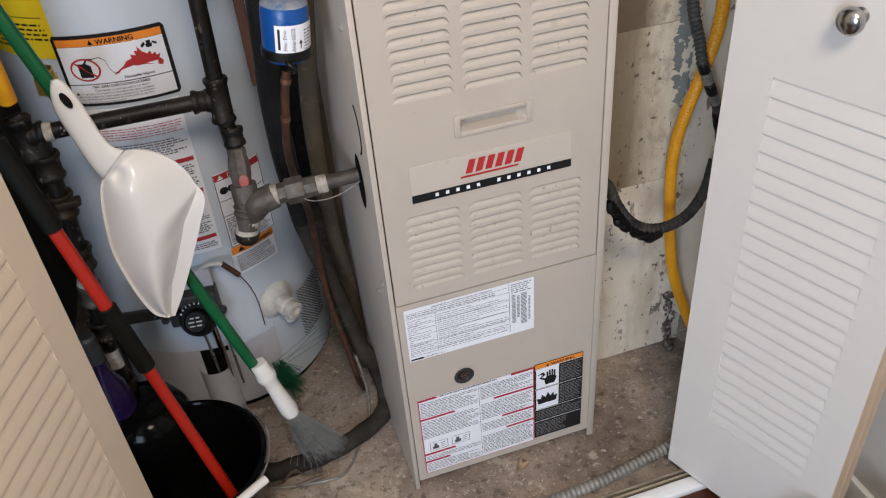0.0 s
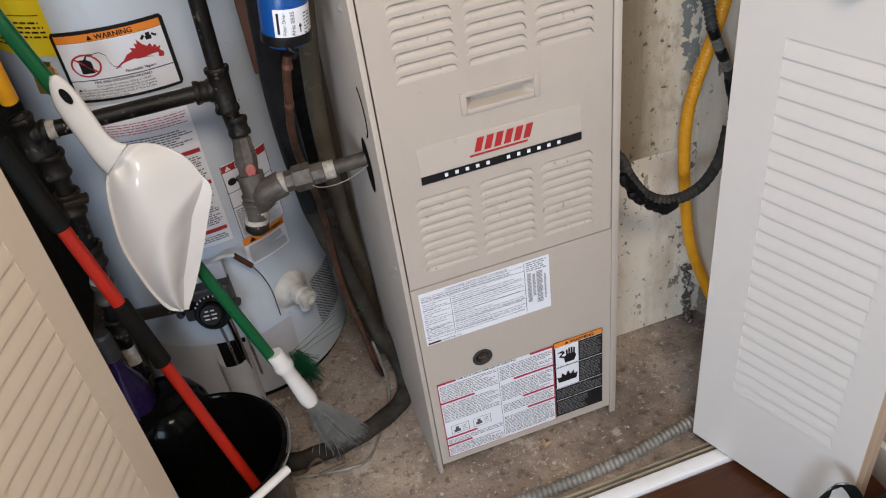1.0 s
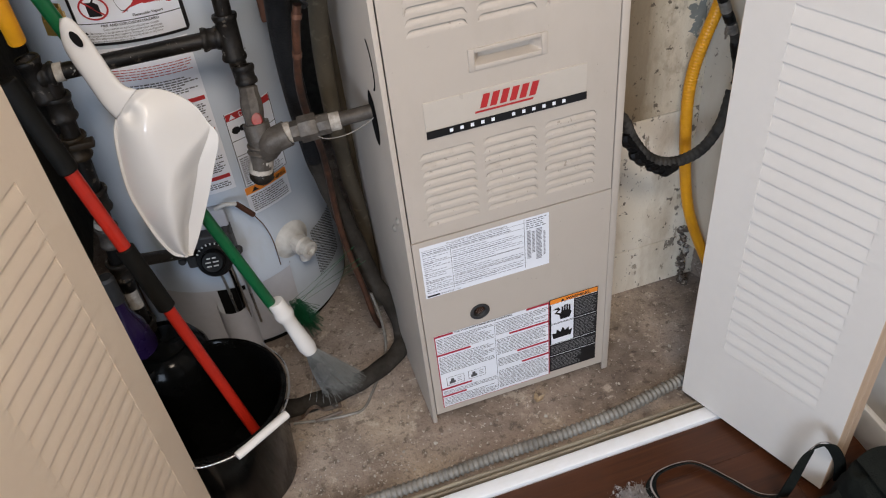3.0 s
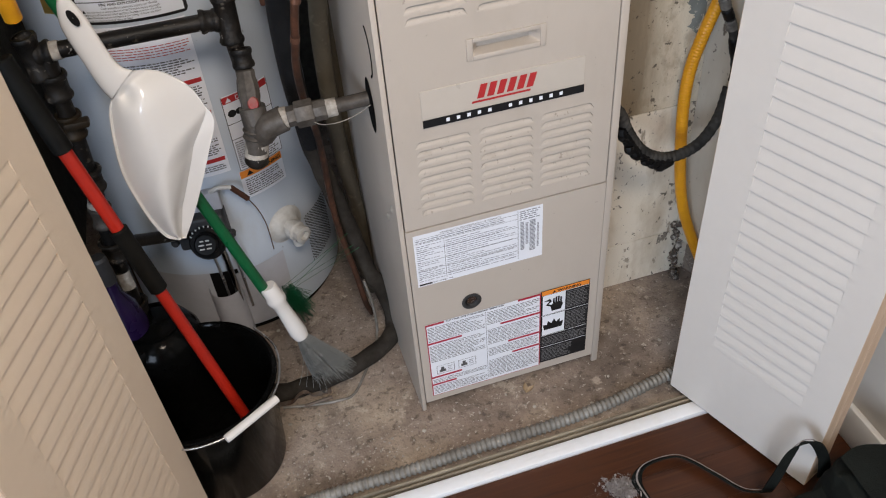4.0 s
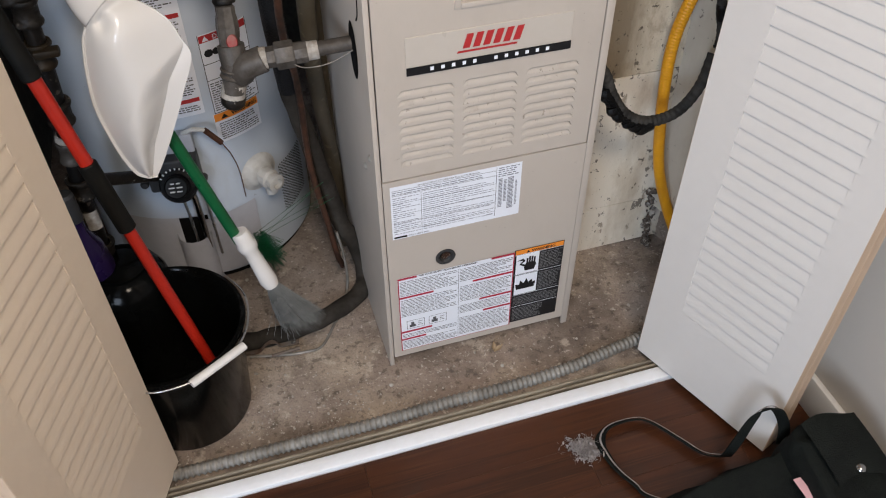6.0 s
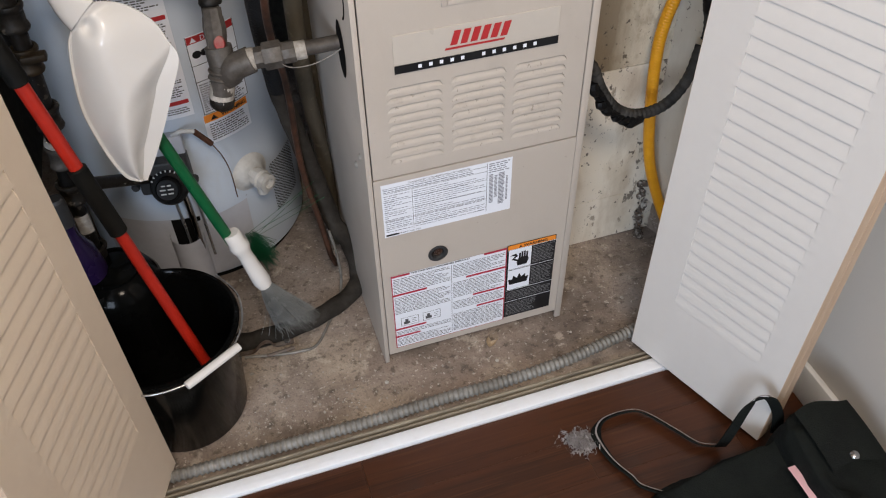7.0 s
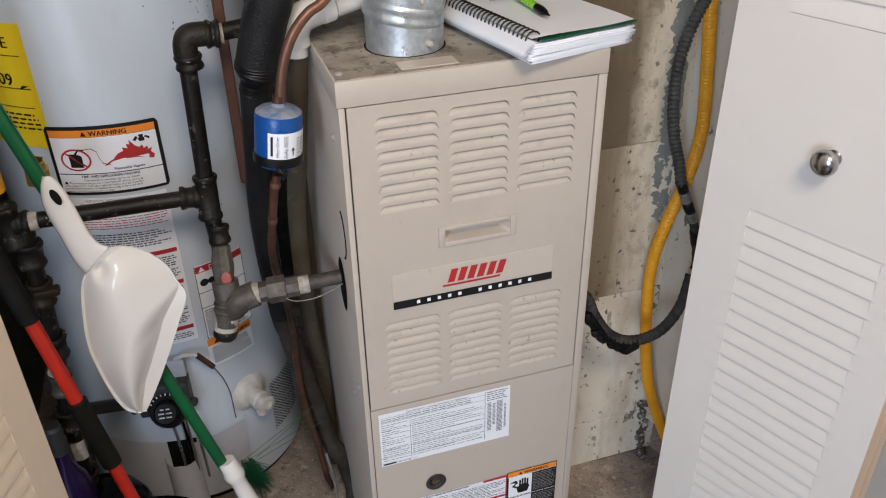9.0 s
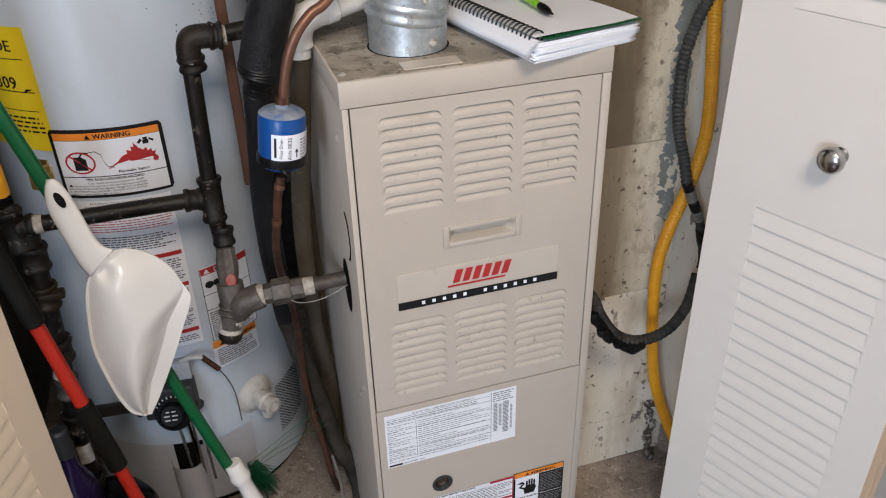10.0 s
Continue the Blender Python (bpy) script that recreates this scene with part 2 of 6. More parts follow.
M_DUCT = material("galvanised_sheet", (0.66, 0.69, 0.70), 0.42, metal=0.75, dark=(0.36, 0.40, 0.42), amount=1.0, scale=46, fine=130, bump=0.06, rough_var=0.22)
M_COPPER = material("old_copper", (0.13, 0.058, 0.036), 0.45, metal=0.4, dark=(0.032, 0.022, 0.017), amount=0.9, scale=16, fine=70, bump=0.08, spec=0.25)
M_COPPERNEW = material("brown_copper", (0.215, 0.105, 0.068), 0.42, metal=0.5, dark=(0.10, 0.055, 0.040), amount=0.8, scale=16, fine=70, bump=0.06, spec=0.3)
M_PVC = material("white_pvc", (0.74, 0.73, 0.70), 0.4, dark=(0.5, 0.46, 0.42), amount=0.5, scale=18, fine=70, bump=0.03)
M_FOAM = material("black_foam", (0.0065, 0.0067, 0.0072), 0.5, dark=(0.018, 0.018, 0.019), amount=0.6, scale=25, fine=180, bump=0.3, bump_scale=300, spec=0.22)
M_TAPE = material("black_tape", (0.006, 0.006, 0.0063), 0.38, amount=0.4, bump=0.2, spec=0.3)
M_BLUE = material("blue_enamel", (0.004, 0.072, 0.290), 0.35, dark=(0.008, 0.055, 0.24), amount=0.4, scale=20, bump=0.02)
M_DUSTBLUE = material("dusty_blue_enamel", (0.03, 0.11, 0.28), 0.8, dark=(0.30, 0.31, 0.33), amount=1.0, scale=40, fine=120, bump=0.1)
M_PAPER = material("white_label", (0.81, 0.84, 0.90), 0.5, dark=(0.73, 0.75, 0.79), amount=0.25, scale=10, bump=0.01)
M_PALEINK = material("pale_print_ink", (0.20, 0.20, 0.205), 0.6, amount=0.1, bump=0)
M_SOFTINK = material("faded_print_ink", (0.21, 0.218, 0.25), 0.6, amount=0.1, bump=0)
# the other leaves' white paint, tinted for the warm light falling on it
M_DOORW_WARM = material("white_door_paint_warm_lit", (0.73, 0.615, 0.49), 0.45, dark=(0.66, 0.55, 0.43), amount=0.35, scale=3, fine=40, bump=0.03, bump_scale=180)
M_BATTEN = material("pale_sill_wood", (0.40, 0.345, 0.255), 0.75, dark=(0.13, 0.104, 0.075), amount=0.9, scale=14, fine=70, bump=0.2, stretch=(0.4, 3, 3))
M_INK = material("black_ink", (0.010, 0.010, 0.011), 0.5, amount=0.1, bump=0, spec=0.3)
M_GREYINK = material("grey_ink", (0.085, 0.085, 0.09), 0.6, amount=0.1, bump=0)
M_RED = material("red_ink", (0.44, 0.026, 0.028), 0.5, amount=0.15, bump=0)
M_CRIMSON = material("crimson_ink", (0.42, 0.018, 0.045), 0.5, amount=0.2, bump=0)
M_OLDRED = material("faded_red_paint", (0.27, 0.018, 0.014), 0.55, dark=(0.25, 0.12, 0.10), amount=0.6, scale=60, bump=0.1)
M_ORANGE = material("orange_ink", (0.85, 0.27, 0.03), 0.5, amount=0.1, bump=0)
M_YELLOWLAB = material("yellow_label", (0.88, 0.66, 0.02), 0.5, amount=0.12, bump=0.01)
M_PLATE = material("badge_plate", (0.515, 0.470, 0.412), 0.34, dark=(0.46, 0.415, 0.36), amount=0.3, bump=0.01)
M_WHITEPL = material("white_plastic", (0.70, 0.683, 0.655), 0.20, dark=(0.68, 0.655, 0.62), amount=0.35, scale=8, fine=50, bump=0.012, coat=0.2)
M_DRAINPL = material("dusty_white_plastic", (0.66, 0.66, 0.64), 0.5, dark=(0.42, 0.41, 0.38), amount=0.6, scale=30, fine=80, bump=0.04)
M_GREEN = material("green_lacquer", (0.006, 0.120, 0.040), 0.3, dark=(0.004, 0.07, 0.023), amount=0.5, scale=12, fine=60, bump=0.04, stretch=(1, 1, 0.3))
M_REDPOLE = material("red_lacquer", (0.47, 0.021, 0.009), 0.36, dark=(0.30, 0.014, 0.007), amount=0.45, scale=9, bump=0.02)
M_RUBBER = material("black_grip", (0.007, 0.007, 0.0065), 0.6, dark=(0.014, 0.0135, 0.011), amount=0.5, scale=15, bump=0.1, spec=0.15)
M_BUCKET = material("black_bucket_plastic", (0.0022, 0.0023, 0.0021), 0.13, spec=0.09, dark=(0.005, 0.005, 0.0047), amount=0.5, scale=10, bump=0.015, rough_var=0.05)
M_WIRE = material("steel_wire", (0.55, 0.55, 0.55), 0.3, metal=0.9, amount=0.3, bump=0)
M_BLACKPL = material("black_plastic", (0.004, 0.004, 0.0042), 0.45, amount=0.3, bump=0.03, spec=0.2)
M_GREYCTRL = material("grey_control_casting", (0.034, 0.034, 0.035), 0.5, metal=0.2, dark=(0.065, 0.065, 0.065), amount=0.6, bump=0.08, spec=0.4)
M_STEEL = material("brushed_nickel", (0.42, 0.415, 0.41), 0.16, metal=1.0, dark=(0.4, 0.39, 0.38), amount=0.3, bump=0.01)
M_CONDUIT = material("galvanised_flex", (0.30, 0.288, 0.262), 0.55, metal=0.15, dark=(0.12, 0.108, 0.09), amount=0.9, scale=16, fine=80, bump=0.08)
M_YELLOW = material("yellow_coated_tube", (0.82, 0.37, 0.012), 0.42, dark=(0.60, 0.245, 0.014), amount=0.55, scale=9, fine=60, bump=0.04)
M_WHITETAPE = material("dirty_pale_tape", (0.26, 0.24, 0.21), 0.5, dark=(0.06, 0.055, 0.05), amount=0.9, scale=50, fine=140, bump=0.2)
M_CABLE = material("grey_cable_sleeve", (0.030, 0.031, 0.029), 0.65, dark=(0.085, 0.083, 0.076), amount=0.8, scale=18, fine=110, bump=0.3, spec=0.25)
M_DUSTCABLE = material("dusty_black_cable", (0.070, 0.066, 0.060), 0.75, dark=(0.018, 0.017, 0.016), amount=0.9, scale=22, fine=110, bump=0.3, spec=0.2)
M_HOSE = material("grey_hose", (0.050, 0.044, 0.037), 0.8, dark=(0.018, 0.015, 0.012), amount=0.9, scale=14, fine=70, bump=0.2, spots=(0.10, 0.085, 0.07), spot_amount=-0.05, spot_scale=40, spec=0.15)
M_CONCRETE = layered("stained_concrete", (0.300, 0.238, 0.194), (
    (2.2, 0.42, 0.62, (0.345, 0.300, 0.268), 0.85, (1, 1, 1)),
    (3.4, 0.48, 0.64, (0.110, 0.083, 0.066), 0.80, (1, 1, 1)),
    (5.0, 0.51, 0.68, (0.50, 0.415, 0.32), 0.75, (1, 1, 1)),
    (13, 0.48, 0.66, (0.140, 0.110, 0.090), 0.60, (1, 1, 1)),
    (28, 0.57, 0.66, (0.40, 0.345, 0.285), 0.40, (1, 1, 1)),
    (19, 0.60, 0.66, (0.58, 0.50, 0.41), 0.55, (1, 1, 1)),
    (60, 0.56, 0.64, (0.075, 0.060, 0.048), 0.60, (1, 1, 1)),
    (110, 0.61, 0.65, (0.62, 0.57, 0.50), 0.65, (1, 1, 1)),
    (220, 0.52, 0.66, (0.11, 0.088, 0.072), 0.45, (1, 1, 1))), 0.86, ((9, 0.4), (26, 0.6), (80, 0.6), (220, 0.4)), spec=0.25)
M_BLOCKWALL = layered("old_cream_wall_paint", (0.73, 0.67, 0.555), (
    (4.0, 0.45, 0.60, (0.75, 0.70, 0.61), 0.7, (1, 1, 0.6)),
    (3.0, 0.50, 0.70, (0.38, 0.285, 0.175), 0.8, (1, 1, 0.45)),
    (12, 0.48, 0.68, (0.47, 0.385, 0.275), 0.8, (1, 1, 0.4)),
    (20, 0.645, 0.660, (0.12, 0.10, 0.078), 0.85, (1, 1, 0.6)),
    (70, 0.625, 0.650, (0.08, 0.065, 0.050), 0.9, (1, 1, 0.8)),
    (32, 0.61, 0.64, (0.20, 0.155, 0.105), 0.7, (1, 1, 0.5)),
    (170, 0.64, 0.69, (0.14, 0.11, 0.085), 0.7, (1, 1, 1))), 0.65, ((20, 0.25), (70, 0.3), (220, 0.15)))
# brown stain and painted-in shade in one layer, denser towards the furnace
M_BLOCKMID = layered("browned_shaded_wall_paint", (0.68, 0.61, 0.48), (
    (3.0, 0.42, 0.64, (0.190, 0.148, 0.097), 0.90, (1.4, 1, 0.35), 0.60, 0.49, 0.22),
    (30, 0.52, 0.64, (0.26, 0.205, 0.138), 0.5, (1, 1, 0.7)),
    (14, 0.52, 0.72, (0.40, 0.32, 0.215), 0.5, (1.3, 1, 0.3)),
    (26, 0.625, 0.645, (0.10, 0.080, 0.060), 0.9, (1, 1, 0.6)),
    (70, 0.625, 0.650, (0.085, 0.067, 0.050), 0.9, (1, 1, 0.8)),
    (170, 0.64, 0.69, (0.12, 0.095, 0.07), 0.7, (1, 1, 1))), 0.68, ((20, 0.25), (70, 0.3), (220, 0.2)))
# stronger brown: real stain plus the furnace's shade put into the colour
M_BLOCKBROWN = layered("brown_stained_shaded_wall_paint", (0.66, 0.585, 0.45), (
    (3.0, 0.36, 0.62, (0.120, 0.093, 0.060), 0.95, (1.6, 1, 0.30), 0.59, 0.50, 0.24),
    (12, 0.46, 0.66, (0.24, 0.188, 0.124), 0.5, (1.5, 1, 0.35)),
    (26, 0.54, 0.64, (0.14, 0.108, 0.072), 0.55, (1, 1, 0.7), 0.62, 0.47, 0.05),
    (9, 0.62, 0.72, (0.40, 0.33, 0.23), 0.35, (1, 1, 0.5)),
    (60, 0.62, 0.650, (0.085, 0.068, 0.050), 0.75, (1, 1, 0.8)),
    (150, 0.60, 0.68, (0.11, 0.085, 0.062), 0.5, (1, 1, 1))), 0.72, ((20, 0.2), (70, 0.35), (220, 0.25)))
# dirt colour that also carries the shade of the corner gap
M_CRUMBLE = layered("crumbled_plaster_dirt_shade", (0.10, 0.08, 0.065), (
    (60, 0.50, 0.60, (0.55, 0.52, 0.47), 0.8, (1, 1, 1)),
    (140, 0.52, 0.64, (0.05, 0.04, 0.03), 0.7, (1, 1, 1))), 0.9, ((160, 0.5),), spec=0.2)
M_GREYPATCH = layered("bare_grey_patch", (0.205, 0.22, 0.205), (
    (14, 0.45, 0.65, (0.15, 0.158, 0.145), 0.8, (1, 1, 1)),
    (46, 0.585, 0.600, (0.64, 0.58, 0.46), 0.95, (1, 1, 0.55), 0.575, 0.625, 0.10),
    (110, 0.63, 0.66, (0.62, 0.58, 0.48), 0.8, (1, 1, 1))), 0.85, ((60, 0.3),))
M_SIDEWALL = layered("cream_drywall", (0.70, 0.66, 0.57), (
    (5.0, 0.48, 0.70, (0.50, 0.43, 0.32), 0.7, (1, 1, 0.4)),
    (20, 0.625, 0.650, (0.13, 0.10, 0.075), 0.9, (1, 1, 0.5)),
    (70, 0.64, 0.68, (0.16, 0.13, 0.10), 0.7, (1, 1, 1))), 0.7, ((40, 0.15),))
M_DARKWALL = material("dirty_back_wall", (0.15, 0.138, 0.11), 0.85, dark=(0.055, 0.047, 0.035), amount=0.9, scale=5, bump=0.15)
M_STUD = layered("old_dirty_pipe", (0.088, 0.071, 0.045), (
    (8, 0.42, 0.65, (0.038, 0.030, 0.021), 0.9, (1, 1, 0.4)),
    (40, 0.58, 0.68, (0.15, 0.13, 0.09), 0.6, (1, 1, 1))), 0.75, ((60, 0.25),))
M_BROWNWOOD = material("brown_board", (0.115, 0.046, 0.024), 0.7, dark=(0.055, 0.024, 0.014), amount=0.8, scale=8, stretch=(4, 4, 0.5), bump=0.1)
M_THRESH = material("white_threshold_paint", (0.84, 0.87, 0.91), 0.42, dark=(0.76, 0.76, 0.75), amount=0.35, scale=14, bump=0.08, spots=(0.25, 0.22, 0.19), spot_amount=-0.125, spot_scale=60)
M_TRACKWOOD = material("dirty_sill_wood", (0.10, 0.082, 0.06), 0.75, dark=(0.045, 0.036, 0.028), amount=1.0, scale=10, fine=60, bump=0.15, stretch=(0.4, 3, 3))
M_ROOMWALL = material("grey_room_paint", (0.53, 0.495, 0.45), 0.8, dark=(0.50, 0.48, 0.45), amount=0.3, scale=3, bump=0.05, bump_scale=150)
M_CEIL = material("white_ceiling_paint", (0.78, 0.77, 0.75), 0.9, amount=0.1, bump=0.03)
M_TRIM = material("white_trim_paint", (0.80, 0.80, 0.79), 0.4, dark=(0.7, 0.7, 0.69), amount=0.25, bump=0.02)
M_BAG = material("black_canvas", (0.0055, 0.0068, 0.0065), 0.8, dark=(0.014, 0.017, 0.0145), amount=0.7, scale=14, fine=140, bump=0.35, bump_scale=420, spec=0.14)
M_PINK = material("pink_paper", (0.85, 0.52, 0.56), 0.6, amount=0.15, bump=0.01)
M_LINT = material("grey_lint", (0.34, 0.31, 0.30), 0.95, dark=(0.16, 0.14, 0.135), amount=0.6, scale=60, bump=0.1)
M_BRISTLE = material("clear_bristle", (0.27, 0.285, 0.285), 0.3, amount=0.5, bump=0)
M_GREENBR = material("green_bristle", (0.006, 0.085, 0.034), 0.4, amount=0.4, bump=0)
M_PENGREEN = material("lime_green_plastic", (0.25, 0.62, 0.03), 0.3, amount=0.15, bump=0)

# ---- setting ----
rng = random.Random(7)


def ground_fn(u, v):
    x, y = -0.95 + 2.0 * u, -0.155 + 1.35 * v
    h = 0.004 * noise.noise((x * 9, y * 9, 0.3)) + 0.0022 * noise.noise((x * 31, y * 31, 1.7))
    near = min(1.0, max(0.0, (y + 0.155) / 0.05))
    return Vector((x, y, h * near - 0.001))


closet_floor = part("floor_closet", sheet(ground_fn, 130, 88), M_CONCRETE, smooth=60)
tagged(closet_floor, "rough stained concrete closet floor with chipped patches", "floor", kind="structure")

room_floor = part("floor_room", box(-2.6, 0.73, -3.4, -0.1925, -0.06, -0.004), M_GAP)
tagged(room_floor, "dark reddish-brown wood plank floor", "floor", kind="structure")

threshold = part("threshold", box(-0.62, 0.70, -0.1920, -0.1645, -0.02, 0.0135, 0.0035), M_THRESH, smooth=40)
tagged(threshold, "white painted threshold strip with chipped edge", "threshold", kind="structure")
sill = thing("sill_strip", "dirty raw wood door sill strip beside the threshold", "sill", kind="structure")
part("board", box(-0.62, 0.68, -0.1640, -0.1400, -0.02, 0.003, 0.001), M_TRACKWOOD, sill)
part("batten", box(-0.62, 0.68, -0.1585, -0.1540, 0.002, 0.011, 0.0015), M_BATTEN, sill, "pale bare wood batten")
part("batten", box(-0.62, 0.68, -0.1495, -0.1445, 0.002, 0.013, 0.0015), M_BATTEN, sill, "pale bare wood batten")

wall_back = part("wall_back", box(-0.75, 0.95, 1.10, 1.20, -0.02, 2.45), M_DARKWALL)
tagged(wall_back, "dirty unlit back wall of the closet", "wall", kind="structure")
wall_left = part("wall_left", box(-0.75, -0.65, -0.13, 1.10, -0.02, 2.45), M_DARKWALL)
tagged(wall_left, "dirty side wall of the closet", "wall", kind="structure")


wall_block = part("wall_block", box(0.400, 0.760, 0.1835, 0.30, 0.0, 2.45), M_BLOCKWALL)
tagged(wall_block, "old cream painted block wall with dark stains, painted shade and flaking", "wall", kind="structure")
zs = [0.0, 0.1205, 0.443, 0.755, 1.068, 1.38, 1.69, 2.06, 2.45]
# upper courses take the browner paints, stain and painted shade together
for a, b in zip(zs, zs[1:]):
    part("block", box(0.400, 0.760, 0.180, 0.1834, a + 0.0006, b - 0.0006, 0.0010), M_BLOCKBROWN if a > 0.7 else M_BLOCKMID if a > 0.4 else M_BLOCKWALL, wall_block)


PATCH = [(0.570, 0.612), (0.600, 0.600), (0.640, 0.586), (0.690, 0.582), (0.780, 0.583), (0.854, 0.584), (0.949, 0.583), (1.05, 0.585), (1.25, 0.577)]


def patch_outline(z0, z1, seed, n):
    """A ragged upright patch where paint has flaked off."""
    left, right = [], []
    for k in range(n + 1):
        z = z0 + (z1 - z0) * k / n
        x = next(xa + (xb - xa) * (z - za) / (zb - za) for (za, xa), (zb, xb) in zip(PATCH, PATCH[1:]) if z <= zb + 1e-6)
        left.append((x + 0.009 * noise.noise((z * 34, seed, 0)) + 0.011 * noise.noise((z * 110, seed, 3)) + 0.008 * noise.noise((z * 320, seed, 4)), z))
        right.append((0.619 + 0.004 * noise.noise((z * 90, seed, 9)) - 0.014 * max(0.0, (PATCH[1][0] - z) / 0.055), z))
    return left, right


def strip_mesh(left, right, y, bm=None):
    bm = bm or bmesh.new()
    a = [bm.verts.new((x, y, z)) for x, z in left]
    b = [bm.verts.new((min(x, 0.627), y, z)) for x, z in right]
    for i in range(len(a) - 1):
        bm.faces.new((a[i], b[i], b[i + 1], a[i + 1]))
    return bm


pl, pr = patch_outline(PATCH[0][0] + 0.001, PATCH[-1][0], 2.0, 260)
part("bare_patch", strip_mesh(pl, pr, 0.1792), M_GREYPATCH, wall_block, "grey patch where the paint has flaked off")

# plaster debris; the dark heap also stands in for the corner's shadow gap
RC = random.Random(41)
bm = bmesh.new()
for k in range(55):
    z = 0.15 * RC.random() ** 1.3
    s = 0.0025 + 0.0065 * RC.random() ** 2
    r = bmesh.ops.create_icosphere(bm, subdivisions=1, radius=s)
    bmesh.ops.rotate(bm, matrix=Matrix.Rotation(RC.random() * 6, 3, "X") @ Matrix.Rotation(RC.random() * 6, 3, "Z"), verts=r["verts"])
    bmesh.ops.scale(bm, vec=(0.7 + 0.6 * RC.random(), 0.7 + 0.6 * RC.random(), 0.6 + 0.6 * RC.random()), verts=r["verts"])
    bmesh.ops.translate(bm, vec=(0.622 + 0.016 * RC.random() + 0.10 * max(0, 0.03 - z), 0.175 - 0.010 * RC.random() - 0.5 * max(0, 0.03 - z) * RC.random(), z + 0.002), verts=r["verts"])
part("crumbled_plaster", bm, M_CRUMBLE, wall_block, "crumbled dirty plaster at the corner, darkened for the shadow gap")["kind"] = "stuff"

wall_side = thing("wall_side", "cream drywall beside the closet door with scuffs", "wall", Matrix.Translation((0.628, 0.184, 0)) @ Matrix.Rotation(radians(17.5), 4, "Z"), kind="structure")
part("drywall", box(0.0, 0.09, -0.300, -0.004, 0.105, 2.45, 0.004), M_SIDEWALL, wall_side, smooth=40)
part("jamb_board", box(-0.012, -0.0005, -0.300, -0.105, 0.112, 2.06, 0.004), M_SIDEWALL, wall_side, "beige painted jamb board")
part("footing", box(0.035, 0.10, -0.300, 0.0, -0.02, 0.104), M_CONCRETE, wall_side, "dark rough footing under the drywall")

jamb_l = part("trim_left_jamb", box(-0.65, -0.622, -0.165, -0.10, 0.0, 2.06, 0.003), M_TRIM)
tagged(jamb_l, "white painted closet door jamb", "jamb", kind="structure")
wall_front_l = part("wall_front_left", box(-2.6, -0.65, -0.19, -0.13, -0.02, 2.45), M_ROOMWALL)
tagged(wall_front_l, "grey painted room wall beside the closet", "wall", kind="structure")
wall_front_r = part("wall_front_right", box(0.70, 0.98, -0.19, -0.13, -0.02, 2.45), M_ROOMWALL)
tagged(wall_front_r, "grey painted room wall beside the closet", "wall", kind="structure")
wall_header = part("wall_header", box(-0.65, 0.70, -0.19, -0.13, 2.06, 2.45), M_ROOMWALL)
tagged(wall_header, "grey painted wall above the closet opening", "wall", kind="structure")
wall_right = part("wall_right", box(0.713, 0.92, -3.4, -0.19, -0.02, 2.45), M_ROOMWALL)
tagged(wall_right, "grey painted room side wall", "wall", kind="structure")
baseboard = part("baseboard", box(0.700, 0.713, -3.4, -0.19, 0.004, 0.085, 0.004), M_TRIM, smooth=40)
tagged(baseboard, "white painted baseboard along the side wall", "baseboard", kind="structure")


def window_wall():
    bm = bmesh.new()
    y0, y1 = -3.5, -3.4
    box(-2.6, -2.45, y0, y1, -0.02, 2.45, bm=bm)
    box(-0.95, 0.90, y0, y1, -0.02, 2.45, bm=bm)
    box(-2.45, -0.95, y0, y1, -0.02, 0.80, bm=bm)
    box(-2.45, -0.95, y0, y1, 2.20, 2.45, bm=bm)
    return bm


wall_window = part("wall_window", window_wall(), M_ROOMWALL)
tagged(wall_window, "grey painted room wall with a window opening", "wall", kind="structure")
wall_far = part("wall_far_left", box(-2.72, -2.6, -3.5, -0.13, -0.02, 2.45), M_ROOMWALL)
tagged(wall_far, "grey painted room wall", "wall", kind="structure")
ceiling = part("ceiling", box(-2.72, 0.96, -3.5, 1.2, 2.45, 2.52), M_CEIL)
tagged(ceiling, "white painted ceiling", "ceiling", kind="structure")

# ---- furnace ----
furnace = thing("furnace", "beige enamelled steel gas furnace standing in the closet", "furnace")
FW, FH, FD = 0.368, 0.998, 0.70


def on_front(u, v, lift=0.0):
    return Vector((u, -0.0005 - lift, v))


def on_code(u, v, lift=0.0):
    """The upper label's own sheet laid on the lower door."""
    return on_front(0.0204 + 1.0200 * (u - 0.0255), 0.3363 + 0.936 * (v - 0.3465), lift)


def on_safety(u, v, lift=0.0):
    """The lower labels' own sheet laid on the lower door."""
    return on_front(0.0236 + 1.012 * (u - 0.0275), 0.0410 + 0.952 * (v - 0.0475), lift)


# wrapper: two sides with rolled front flanges, back, and top cap
bm = box(0.0, 0.004, 0.004, FD, 0.001, FH - 0.004, 0.001)
box(0.0, 0.0085, 0.0, 0.006, 0.0, 0.963, 0.0015, 2, bm)
part("side_panel", bm, M_FURN, furnace, smooth=40)
bm = box(FW - 0.0015, FW, 0.004, FD, 0.002, FH - 0.004, 0.0005)
box(FW - 0.0110, FW + 0.0020, 0.0, 0.006, 0.0, 0.963, 0.0015, 2, bm)
part("side_panel", bm, M_FURN, furnace, smooth=40)
part("back_panel", box(0.004, FW - 0.004, FD - 0.004, FD, 0.03, FH - 0.005), M_FURN, furnace)
part("base_pan", box(0.005, FW - 0.005, 0.02, FD - 0.01, 0.030, 0.036), M_GAP, furnace)
